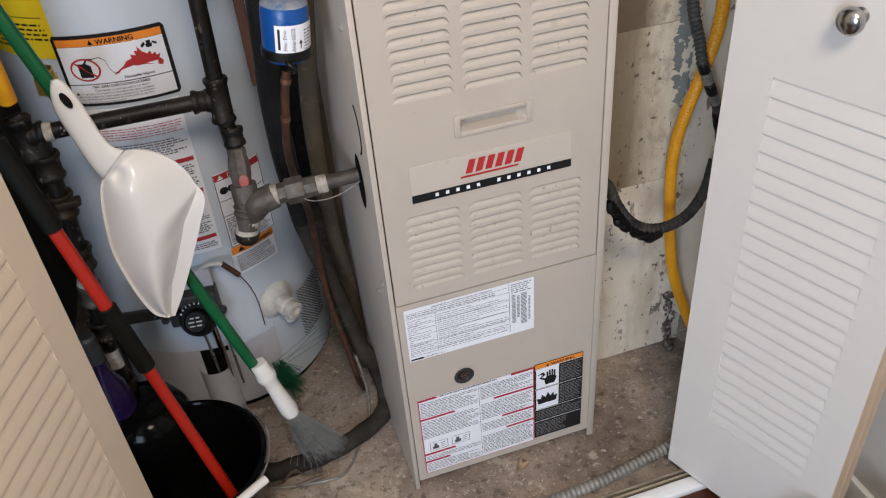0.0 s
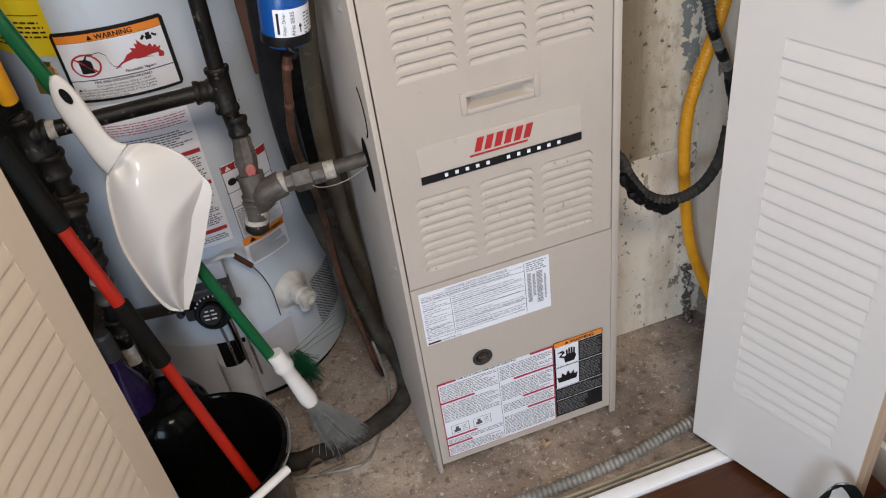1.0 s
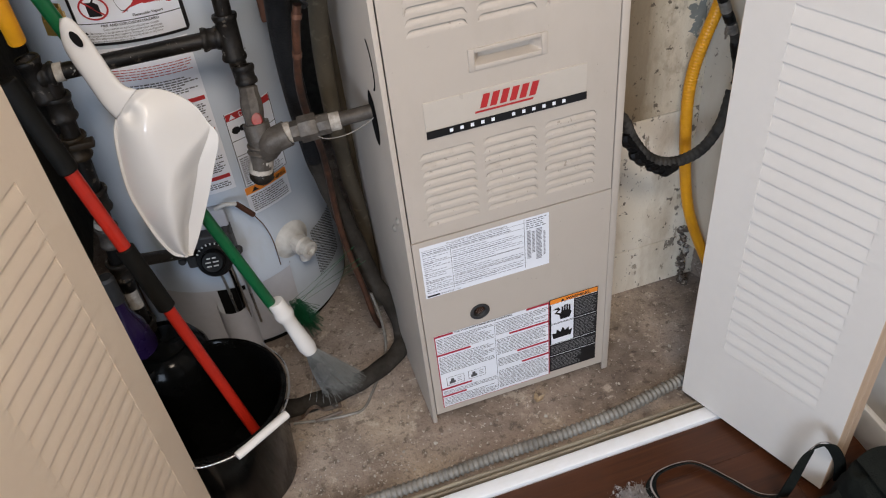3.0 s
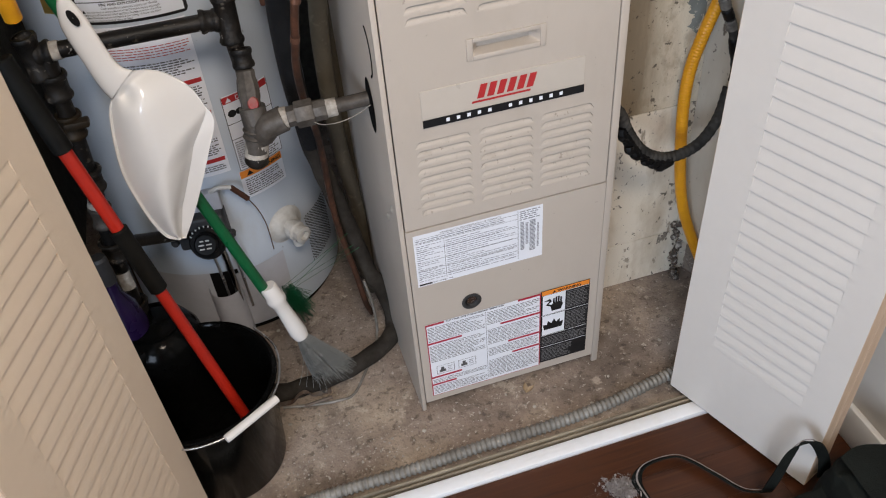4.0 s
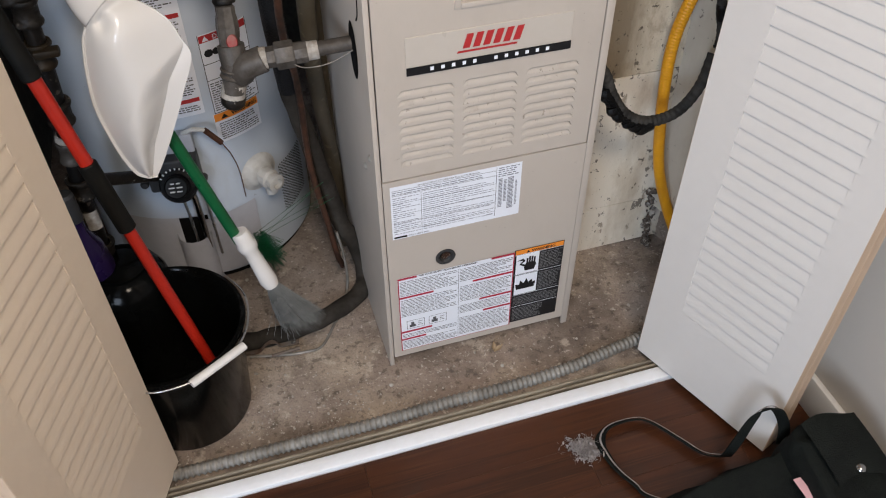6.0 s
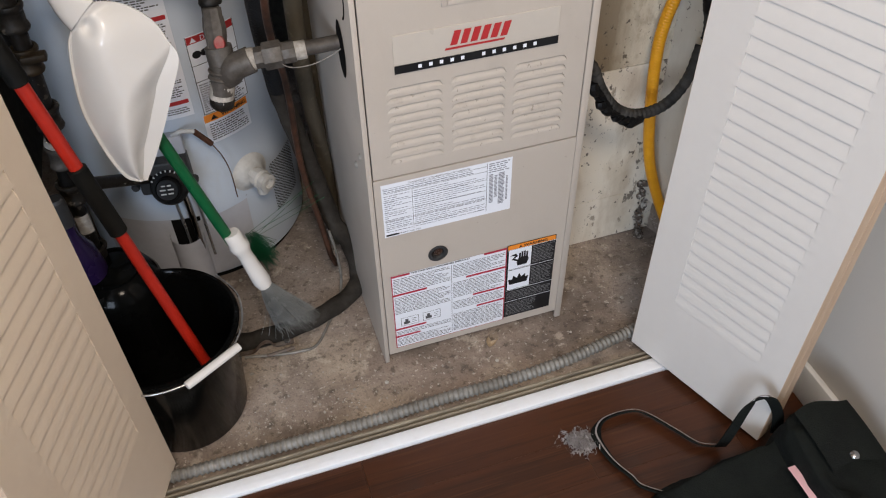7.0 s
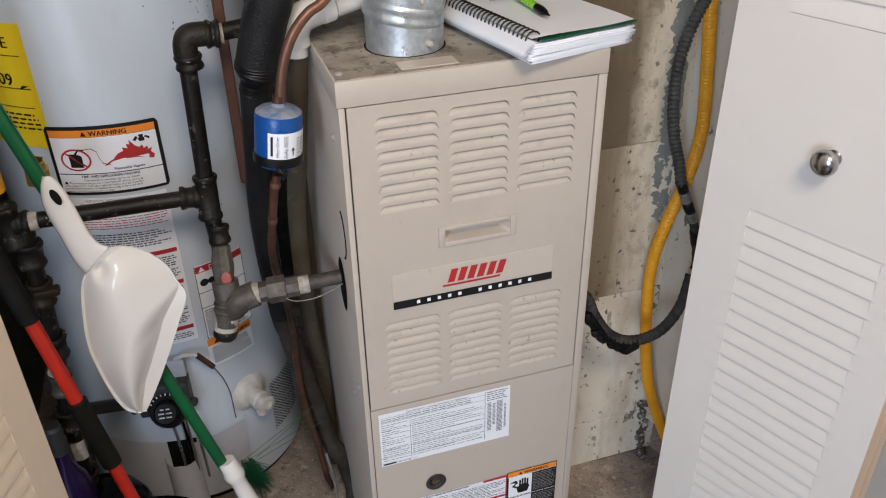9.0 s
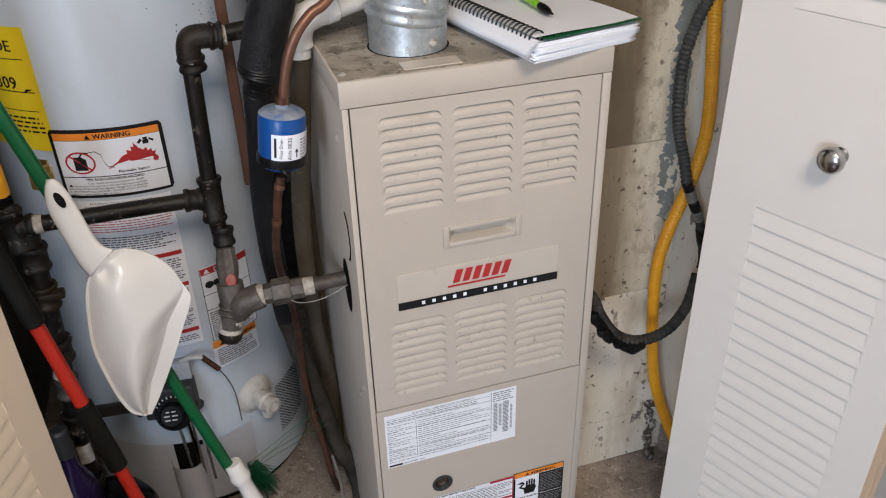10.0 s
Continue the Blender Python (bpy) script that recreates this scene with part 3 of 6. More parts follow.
# black sheet added behind the slots to stand for the dark inside
part("inner_liner", box(0.008, FW - 0.008, 0.022, 0.026, 0.035, FH - 0.01), M_GAP, furnace)
part("top_cap", box(-0.002, FW + 0.002, -0.0014, FD, 0.9635, FH, 0.0016), M_FURN, furnace, smooth=40)
part("top_dust", box(0.001, FW - 0.001, 0.003, FD - 0.01, FH, FH + 0.0008), M_FURN_TOP, furnace, "grey dust and grime on the top")


def holed_plate(x0, x1, z0, z1, holes, y0=0.0, y1=0.002):
    """A plate with rectangular openings, with a turned edge."""
    bm = bmesh.new()
    xs = sorted({x0, x1, *(h[0] for h in holes), *(h[1] for h in holes)})
    zs = sorted({z0, z1, *(h[2] for h in holes), *(h[3] for h in holes)})
    vs = {}

    def vert(x, z):
        if (x, z) not in vs:
            vs[x, z] = bm.verts.new((x, y0, z))
        return vs[x, z]

    for xa, xb in zip(xs, xs[1:]):
        for za, zb in zip(zs, zs[1:]):
            if not any(h[0] <= xa and xb <= h[1] and h[2] <= za and zb <= h[3] for h in holes):
                bm.faces.new((vert(xa, za), vert(xb, za), vert(xb, zb), vert(xa, zb)))
    rim = [(x0, z0), (x1, z0), (x1, z1), (x0, z1)]
    for (xa, za), (xb, zb) in zip(rim, rim[1:] + rim[:1]):
        v = [bm.verts.new(p) for p in ((xa, y0, za), (xb, y0, zb), (xb, 0.020, zb), (xa, 0.020, za))]
        bm.faces.new(v)
    return bm


def louver_mesh(w, h):
    """A pressed slot: the slat slopes in towards its upper edge, the ends rounded."""
    bm = bmesh.new()
    n, k = 20, 5
    g = []
    for j in range(k + 1):
        row = []
        for i in range(n + 1):
            u, v = i / n, j / k
            e = min(u, 1 - u) * w / 0.010
            top = h * (1 if e >= 1 else math.sqrt(max(0.0, 1 - (1 - e) ** 2)) * 0.9 + 0.1)
            end = min(1.0, e) ** 0.5
            row.append(bm.verts.new((u * w, 0.0088 * v ** 2.2 * end, top * v)))
        g.append(row)
    for j in range(k):
        for i in range(n):
            bm.faces.new((g[j][i], g[j][i + 1], g[j + 1][i + 1], g[j + 1][i]))
    # the corners of the opening that stay plate
    for s in (0, 1):
        arc = [i for i in range(n + 1) if (i / n if s == 0 else 1 - i / n) * w <= 0.0105]
        up = [bm.verts.new((i / n * w, 0.0, h)) for i in arc]
        lo = [bm.verts.new((i / n * w, 0.0, g[k][i].co.z)) for i in arc]
        for a in range(len(arc) - 1):
            bm.faces.new((lo[a], lo[a + 1], up[a + 1], up[a]))
    return bm


COLS = ((0.0440, 0.1300), (0.1430, 0.2290), (0.2410, 0.3270))
ROWS_UP = [0.9450 - 0.0160 * k for k in range(9)]
ROWS_LOW = [0.6230 - 0.0158 * k for k in range(9)]
LH = 0.0115
slots_up = [(a, b, z - LH, z) for z in ROWS_UP for a, b in COLS]
slots_low = [(a - 0.003, b - 0.003, z - LH, z) for z in ROWS_LOW for a, b in COLS]
HND = (0.1350, 0.2340, 0.7450, 0.7640)
door_up = part("upper_door", holed_plate(0.0105, 0.3545, 0.4625, 0.9622, slots_up + slots_low + [HND]), M_FURN, furnace)
lm = None
for a, b, z0, z1 in slots_up + slots_low:
    if lm is None or z0 == slots_low[0][2] and a == slots_low[0][0]:
        first = part("louver", louver_mesh(b - a, LH), M_FURN_DUSTY, door_up, smooth=50)
        lm = first.data
    else:
        first = new("louver", lm)
        first.parent = door_up
    first.location = (a, 0, z0)
# handle: raised frame with a deep pocket
bm = bmesh.new()
for x0, x1, z0, z1 in ((0.1260, 0.1350, 0.7370, 0.7705), (0.2340, 0.2430, 0.7370, 0.7705), (0.1350, 0.2340, 0.7640, 0.7705), (0.1350, 0.2340, 0.7370, 0.7450)):
    box(x0, x1, -0.0025, 0.001, z0, z1, 0.001, 2, bm)
handle = part("door_handle", bm, M_FURN, door_up, "recessed beige pull handle", smooth=40)
bm = sheet(lambda u, v: Vector((0.1350 + 0.099 * u, -0.0005 + 0.0165 * min(1, 9 * min(u, 1 - u)) * min(1, 2.2 * (1 - v)) * min(1, 7 * v), 0.7450 + 0.019 * v)), 36, 14)
part("pocket", bm, M_FURN, handle, smooth=50)
part("lower_door", holed_plate(0.0095, 0.3560, 0.0240, 0.4595, [(0.0995, 0.1245, 0.2577, 0.2817)]), M_FURN, furnace)
bm = lathe([(0.0175, 0.0), (0.0182, 0.0012), (0.0150, 0.0022), (0.0120, 0.0015), (0.0112, -0.004), (0.0108, -0.02)], 28, None, Matrix.Translation((0.112, -0.0002, 0.2697)) @ Matrix.Rotation(radians(90), 4, "X"))
part("sight_grommet", bm, M_GREYCTRL, furnace, "dark grey sight-hole ring", smooth=50)
bm = lathe([(0.0001, 0.001), (0.009, 0.0008), (0.0092, -0.003)], 20, None, Matrix.Translation((0.1135, 0.003, 0.2682)) @ Matrix.Rotation(radians(90), 4, "X"))
part("sight_glass", bm, M_STEEL, furnace, smooth=50)
# side knock-outs and screws
bm = lathe([(0.0001, 0), (0.030, 0)], 28, None, Matrix.Translation((-0.0007, 0.087, 0.648)) @ Matrix.Rotation(radians(-90), 4, "Y") @ Matrix.Diagonal((1.55, 0.9, 1, 1)))
part("gas_opening", bm, M_GAP, furnace, "dark oval gas pipe opening")
bm = lathe([(0.0275, 0), (0.030, 0.0012), (0.0315, 0)], 28, None, Matrix.Translation((-0.0005, 0.055, 0.755)) @ Matrix.Rotation(radians(-90), 4, "Y") @ Matrix.Diagonal((1.3, 0.9, 1, 1)), 200, 350)
part("knock_out", bm, M_GAP, furnace)
for y, z in ((0.03, 0.490), (0.07, 0.445), (0.05, 0.905)):
    part("screw", lathe([(0.0001, 0.004), (0.004, 0.0035), (0.006, 0.001), (0.007, 0)], 10, None, Matrix.Translation((0, y, z)) @ Matrix.Rotation(radians(-90), 4, "Y")), M_SCREW, furnace, smooth=50)
for x, y in ((0.009, 0.0236),):
    part("screw", lathe([(0.0001, 0.004), (0.004, 0.0035), (0.006, 0.001)], 10, None, Matrix.Translation((x, y, FH))), M_SCREW, furnace, smooth=50)
part("top_plate", box(0.085, 0.162, 0.011, 0.040, FH, FH + 0.0020, 0.0008), M_FURN, furnace, "small beige plate on the top")

# badge: plate, black strip, red slanted mark in plain blocks
part("badge", box(0.0550, 0.3045, -0.0016, 0.0003, 0.6465, 0.7058, 0.0005), M_PLATE, furnace)
part("badge_strip", flat(on_front, 0.0552, 0.3043, 0.6467, 0.6600, 0.0022), M_INK, furnace, "black badge strip")
for k in range(6):
    u, z0, z1 = 0.1375 + k * 0.0150, 0.6765, 0.6985
    part("badge_block", poly(on_front, [(u, z0), (u + 0.0105, z0), (u + 0.0105 + 0.0065, z1), (u + 0.0065, z1)], 0.0022), M_RED, furnace, "red slanted badge mark")
part("badge_underline", poly(on_front, [(0.1295, 0.6700), (0.2190, 0.6700), (0.2200, 0.6732), (0.1305, 0.6732)], 0.0022), M_RED, furnace, "red badge underline")
for k in range(12):
    if k != 5:
        u = 0.0900 + k * 0.0159
        part("badge_tick", flat(on_front, u, u + 0.0052, 0.6508, 0.6566, 0.0026), M_PAPER, furnace, "small white mark")

# code label
RA = random.Random(3)
part("code_label", flat(on_code, 0.0255, 0.2440, 0.3465, 0.4680, 0.0008), M_PAPER, furnace, "white printed diagnostic code label")
bm = words("DIAGNOSTIC CODES/STATUS OF FURNACE", 0.0052, 0.070, 0.4610, on_code, 0.0013)
words("INDUSTRIES  INC", 0.0045, 0.052, 0.3495, on_code, 0.0013, bm=bm)
flat(on_code, 0.028, 0.050, 0.3490, 0.3530, 0.0013, bm)
for z in (0.4585, 0.4475, 0.4290, 0.4040, 0.3840, 0.3650):
    flat(on_code, 0.028, 0.200, z, z + 0.0006, 0.0013, bm)
flat(on_code, 0.2005, 0.2012, 0.3530, 0.4660, 0.0013, bm)
flat(on_code, 0.0750, 0.0756, 0.3560, 0.4470, 0.0013, bm)
part("label_print", bm, M_INK, furnace)["kind"] = "stuff"
bm = lines(on_code, 0.029, 0.073, 0.357, 0.446, 0.0046, RA, 0.0012, fill=0.30, ragged=0.9, word=0.007)
lines(on_code, 0.078, 0.199, 0.357, 0.446, 0.0046, RA, 0.0012, bm, fill=0.26, ragged=0.8, word=0.010)
lines(on_code, 0.029, 0.199, 0.4485, 0.458, 0.0042, RA, 0.0012, bm, fill=0.42, word=0.010)
lines(on_code, 0.204, 0.242, 0.440, 0.466, 0.0046, RA, 0.0012, bm, fill=0.45, ragged=0.4, word=0.008)
for u0, u1, z0, z1 in ((0.205, 0.212, 0.372, 0.440), (0.214, 0.219, 0.384, 0.436), (0.221, 0.2315, 0.365, 0.440), (0.234, 0.2375, 0.372, 0.430), (0.186, 0.197, 0.357, 0.362)):
    lines(on_code, u0, u1, z0, z1, 0.0032, RA, 0.0013, bm, fill=0.6, ragged=0.2, word=0.02)
part("label_small_print", bm, M_SOFTINK, furnace)["kind"] = "stuff"

# safety label
part("safety_label", flat(on_safety, 0.0275, 0.2440, 0.0475, 0.2570, 0.0008), M_PAPER, furnace, "white operating instructions label with red headings")
part("warning_label", flat(on_safety, 0.2445, 0.3400, 0.0520, 0.2610, 0.0008), M_INK, furnace, "black and white warning label with orange header")
part("warning_header", flat(on_safety, 0.2460, 0.3385, 0.2485, 0.2600, 0.0013), M_ORANGE, furnace)
for u0, u1, z in ((0.0275, 0.062, 0.2525), (0.200, 0.2440, 0.2535), (0.0275, 0.092, 0.2010), (0.166, 0.2440, 0.2040), (0.180, 0.2440, 0.1480), (0.0275, 0.088, 0.1010), (0.188, 0.2440, 0.1120), (0.0275, 0.076, 0.0790)):
    part("red_heading", flat(on_safety, u0, u1, z - 0.0008, z + 0.0042, 0.0013), M_CRIMSON, furnace, "crimson heading bar")
bm = flat(on_safety, 0.0275, 0.0293, 0.0475, 0.2570, 0.0012)
flat(on_safety, 0.2422, 0.2440, 0.0475, 0.2570, 0.0012, bm)
flat(on_safety, 0.0275, 0.2440, 0.0475, 0.0485, 0.0014, bm)
part("red_border", bm, M_CRIMSON, furnace)
bm = words("FOR YOUR SAFETY READ BEFORE OPERATING", 0.0052, 0.065, 0.2525, on_safety, 0.0013)
flat(on_safety, 0.1385, 0.1391, 0.055, 0.249, 0.0013, bm)
words("WARNING", 0.0095, 0.276, 0.2505, on_safety, 0.0017, bm=bm)
words("WARNING", 0.0095, 0.2766, 0.2505, on_safety, 0.0019, bm=bm)
words("FOR YOUR SAFETY READ BEFORE OPERATING", 0.0052, 0.0654, 0.2525, on_safety, 0.0015, bm=bm)
poly(on_safety, [(0.2665, 0.2503), (0.2735, 0.2503), (0.2700, 0.2570)], 0.0017, bm)
part("label_print", bm, M_INK, furnace)["kind"] = "stuff"
bm = bmesh.new()
for u0, u1, z0, z1 in ((0.031, 0.137, 0.207, 0.249), (0.031, 0.137, 0.147, 0.198), (0.031, 0.137, 0.084, 0.098), (0.031, 0.137, 0.052, 0.077), (0.1415, 0.241, 0.210, 0.249), (0.1415, 0.241, 0.153, 0.200), (0.1415, 0.241, 0.118, 0.145), (0.1415, 0.241, 0.052, 0.109)):
    lines(on_safety, u0, u1, z0, z1, 0.0041, RA, 0.0012, bm, fill=0.34, ragged=0.3, word=0.010)
for u in (0.040, 0.082):
    for a, b, c, d in ((0, 0.034, 0.1100, 0.1108), (0, 0.034, 0.1330, 0.1338), (0, 0.0008, 0.1100, 0.1338), (0.0332, 0.034, 0.1100, 0.1338), (0.005, 0.017, 0.1140, 0.1215), (0.008, 0.014, 0.1215, 0.1285), (0.021, 0.030, 0.1160, 0.1172), (0.021, 0.028, 0.1210, 0.1222), (0.021, 0.030, 0.1260, 0.1272)):
        flat(on_safety, u + a, u + b, c, d, 0.0013, bm)
part("label_small_print", bm, M_GREYINK, furnace)["kind"] = "stuff"
bm = bmesh.new()
flat(on_safety, 0.2480, 0.2925, 0.194, 0.2465, 0.0012, bm)
flat(on_safety, 0.2480, 0.2925, 0.135, 0.1905, 0.0012, bm)
for z in (0.247, 0.192, 0.133, 0.099):
    flat(on_safety, 0.2460, 0.3385, z, z + 0.0012, 0.0014, bm)
part("pictogram_field", bm, M_PAPER, furnace)["kind"] = "stuff"
bm = bmesh.new()
lines(on_safety, 0.2950, 0.3380, 0.196, 0.245, 0.0042, RA, 0.0013, bm, fill=0.4, word=0.009)
lines(on_safety, 0.2950, 0.3380, 0.136, 0.189, 0.0042, RA, 0.0013, bm, fill=0.4, word=0.009)
lines(on_safety, 0.2480, 0.3380, 0.103, 0.130, 0.0042, RA, 0.0013, bm, fill=0.4, word=0.009)
lines(on_safety, 0.2480, 0.3100, 0.055, 0.096, 0.0042, RA, 0.0013, bm, fill=0.4, word=0.009)
part("label_small_print", bm, M_PALEINK, furnace)["kind"] = "stuff"
bm = bmesh.new()
cx, cz = 0.274, 0.211
poly(on_safety, [(cx - 0.008, cz - 0.010), (cx + 0.010, cz - 0.010), (cx + 0.014, cz + 0.004), (cx + 0.010, cz + 0.012), (cx - 0.006, cz + 0.012), (cx - 0.010, cz)], 0.0016, bm)
for k in range(4):
    flat(on_safety, cx - 0.006 + k * 0.0047, cx - 0.0025 + k * 0.0047, cz + 0.010, cz + 0.024 + 0.003 * (k in (1, 2)), 0.0016, bm)
poly(on_safety, [(0.250, 0.232), (0.262, 0.236), (0.266, 0.228), (0.259, 0.222), (0.268, 0.217), (0.265, 0.213), (0.254, 0.221), (0.261, 0.229)], 0.0016, bm)
cx, cz = 0.270, 0.161
star = [(cx + a, cz + b) for a, b in ((-0.018, -0.011), (-0.021, 0.005), (-0.013, 0.001), (-0.011, 0.014), (-0.004, 0.004), (0.001, 0.017), (0.006, 0.004), (0.013, 0.013), (0.013, 0.001), (0.020, 0.005), (0.017, -0.011))]
c0 = bm.verts.new(on_safety(cx, cz, 0.0016))
sv = [bm.verts.new(on_safety(u, v, 0.0016)) for u, v in star]
for a, b in zip(sv, sv[1:] + sv[:1]):
    bm.faces.new((c0, a, b))
part("pictogram", bm, M_INK, furnace)["kind"] = "stuff"

# flue collar on the furnace top
flue = thing("flue_pipe", "galvanised sheet-metal flue pipe rising from the furnace top", "flue pipe", Matrix.Translation((0.1178, 0.1080, FH + 0.001)))
part("collar", lathe([(0.0530, 0.0), (0.0525, 0.003), (0.0525, 0.060)], 48), M_DUCT, flue, smooth=50)
part("base_gap", lathe([(0.0500, 0.0004), (0.0552, 0.0004)], 48), M_GAP, flue, "dark gap round the flue")
TILT = Matrix.Translation((0, 0, 0.047)) @ Matrix.Rotation(radians(11), 4, "Y")
part("crimp_band", lathe([(0.0522, -0.012), (0.0545, -0.009), (0.0545, -0.004), (0.0532, -0.001), (0.0532, 0.003), (0.0552, 0.006), (0.0552, 0.011), (0.0535, 0.014)], 48, None, TILT), M_DUCT, flue, "pressed bead round the flue", smooth=40)
part("elbow", tube([TILT @ Vector((0, 0, 0.008)), TILT @ Vector((0, 0, 0.055)), (0.036, 0.02, 0.170), (0.09, 0.08, 0.27), (0.17, 0.17, 0.37)], 0.0535, 40, n=6), M_DUCT, flue, smooth=50)
part("crimp_band", lathe([(0.0530, 0.0), (0.0552, 0.003), (0.0552, 0.007), (0.0530, 0.010)], 48, None, TILT @ Matrix.Translation((0, 0, 0.040))), M_DUCT, flue, "pressed bead round the flue", smooth=40)
part("screw", lathe([(0.0001, 0.005), (0.0035, 0.004), (0.0048, 0.0)], 10, None, TILT @ Matrix.Translation((0.006, -0.0525, 0.024)) @ Matrix.Rotation(radians(90), 4, "X")), M_SCREW, flue, smooth=50)
part("screw", lathe([(0.0001, 0.006), (0.004, 0.005), (0.0058, 0.0)], 10, None, Matrix.Translation((0.020, -0.0492, 0.014)) @ Matrix.Rotation(radians(90), 4, "X")), M_SCREW, flue, smooth=50)

# ---- bifold doors ----


def leaf_frame(x, y, dx, dy):
    """The pose of a door leaf: x along the leaf, z up it, -y out of its face."""
    return Matrix.Translation((x, y, 0.020)) @ Matrix.Rotation(math.atan2(dy, dx), 4, "Z")


def slat_mesh(w, h):
    """One moulded louver: a flat face that slopes out to a proud lower edge, a little wider than its bed, and is undercut there."""
    bm = bmesh.new()
    prof = [(0.0022, h, 0.0), (0.0008, h * 0.45, 0.002), (-0.0007, 0.0022, 0.0045), (-0.0006, 0.0010, 0.0045), (0.0000, 0.0004, 0.003), (0.0022, 0.0, 0.0)]
    a = [bm.verts.new((-e * 0.6, y, z)) for y, z, e in prof]
    b = [bm.verts.new((w + e, y, z)) for y, z, e in prof]
    for k in range(len(prof) - 1):
        bm.faces.new((a[k], b[k], b[k + 1], a[k + 1]))
    bm.faces.new(a)
    bm.faces.new(b)
    return bm


def bifold_leaf(name, m, face, label, w=0.290, knob=None, thick=0.028, paint=M_DOORW):
    """A louvered door leaf; face: -1 or 1, the side of its face."""
    leaf = thing(name, label, "door", m, kind="structure")
    y0, y1 = (0.0, thick) if face < 0 else (-thick, 0.0)
    a, b = 0.067, w - 0.050
    H = 2.00
    part("stile", box(0.0, a, y0, y1, 0.0, H), paint, leaf, smooth=40)
    part("stile", box(b, w, y0, y1, 0.0, H), paint, leaf, smooth=40)
    for z0, z1 in ((0.0, 0.170), (0.808, 1.060), (1.86, H)):
        part("rail", box(a, b, y0, y1, z0, z1), paint, leaf, smooth=40)
    part("panel_back", box(a, b, y0 + 0.0030, y1 - 0.004, 0.170, 1.86), paint, leaf)
    me = None
    for z0, z1 in ((0.170, 0.808), (1.060, 1.86)):
        n = round((z1 - z0) / 0.0262)
        for k in range(n):
            if me is None:
                s = part("slat", slat_mesh(b - a, 0.0262), paint, leaf, smooth=25)
                me = s.data
            else:
                s = new("slat", me)
                s.parent = leaf
            s.location = (a, y0, z0 + k * (z1 - z0) / n)
    for xe in (-0.0008, w - 0.0002):
        part("raw_edge", box(xe, xe + 0.001, y0 + 0.0006, y1 - 0.0006, 0.002, H - 0.002), M_RAWWOOD, leaf, "bare beige wood edge")
    if knob:
        k = part("knob", lathe([(0.0001, 0.031), (0.006, 0.0308), (0.0125, 0.0285), (0.0158, 0.0235), (0.0160, 0.0190), (0.0135, 0.0135), (0.0080, 0.0100), (0.0062, 0.0070), (0.0066, 0.0030), (0.0095, 0.0012), (0.0100, 0.0)], 36, None, Matrix.Translation((knob[0], y0 if face < 0 else y1, knob[1])) @ Matrix.Rotation(radians(90 if face < 0 else -90), 4, "X")), M_STEEL, leaf, "round brushed nickel knob", smooth=60)
    return leaf


door_1 = bifold_leaf("door_1", leaf_frame(0.4665, -0.120, 0.1035, -0.270), -1, "white painted louvered bifold door leaf, folded open", knob=(0.155, 0.911))
door_2 = bifold_leaf("door_2", leaf_frame(0.4936, -0.1096, 0.1035, -0.270), -1, "white louvered bifold door leaf folded behind its twin")
# left pair: its warm lighting is put into the paint colour
door_3 = bifold_leaf("door_3", leaf_frame(-0.515, -0.372, 0.108, 0.272), -1, "white louvered bifold door leaf, warm light in its paint, folded open", paint=M_DOORW_WARM)
door_4 = bifold_leaf("door_4", leaf_frame(-0.5423, -0.3612, 0.108, 0.272), -1, "white louvered bifold door leaf, warm light in its paint, behind its twin", paint=M_DOORW_WARM)

# ---- water heater ----
TX, TY, TR = -0.284, 0.563, 0.231
heater = thing("water_heater", "pale grey enamelled gas water heater with warning labels", "water heater", Matrix.Translation((TX, TY, 0.0)))


def on_tank(u, v, lift=0.0):
    """u: metres round the tank from its front, to the right; v: height."""
    a = u / TR - math.pi / 2
    return Vector(((TR + 0.0006 + lift) * math.cos(a), (TR + 0.0006 + lift) * math.sin(a), v))


def deg(a):
    return radians(a + 90) * TR


part("jacket", lathe([(0.0001, 0.016), (TR - 0.006, 0.016), (TR, 0.022), (TR, 1.43), (TR - 0.004, 1.44), (0.0001, 1.44)], 96), M_TANK, heater, smooth=40)
part("base_ring", lathe([(TR - 0.012, 0.0), (TR - 0.010, 0.018)], 64), M_GAP, heater)


def mesh_patch(u0, u1, v0, v1, pitch=0.0075):
    bm = bmesh.new()
    j, v = 0, v0
    while v < v1:
        u = u0 + (pitch / 2 if j % 2 else 0)
        while u < u1:
            s = pitch * 0.31
            poly(on_tank, [(u - s, v), (u, v - s), (u + s, v), (u, v + s)], 0.0008, bm)
            u += pitch
        v += pitch * 0.52
        j += 1
    return bm


part("air_screen", mesh_patch(deg(-46), deg(-22), 0.105, 0.228), M_GAP, heater, "dark perforated air intake screen")["kind"] = "stuff"

# labels on the tank
RS = random.Random(31)
bm = bmesh.new()
for k in range(120):
    a, z, w = -74 + 30 * RS.random() ** 0.7, 1.075 - 0.125 * RS.random() ** 1.2, 0.0003 + 0.0011 * RS.random() ** 2
    if z < 1.03 - 0.0042 * (a + 75):
        continue
    poly(on_tank, [(deg(a) + w * RS.uniform(0.6, 1.3) * math.cos(1.26 * j), z + w * RS.uniform(0.6, 1.5) * math.sin(1.26 * j)) for j in range(5)], 0.0003, bm)
part("soot_specks", bm, M_INK, heater, "dark specks on the enamel")["kind"] = "stuff"
RT = random.Random(11)
W0, W1, Z0, Z1 = deg(-118.5), deg(-75.8), 0.7365, 0.8540


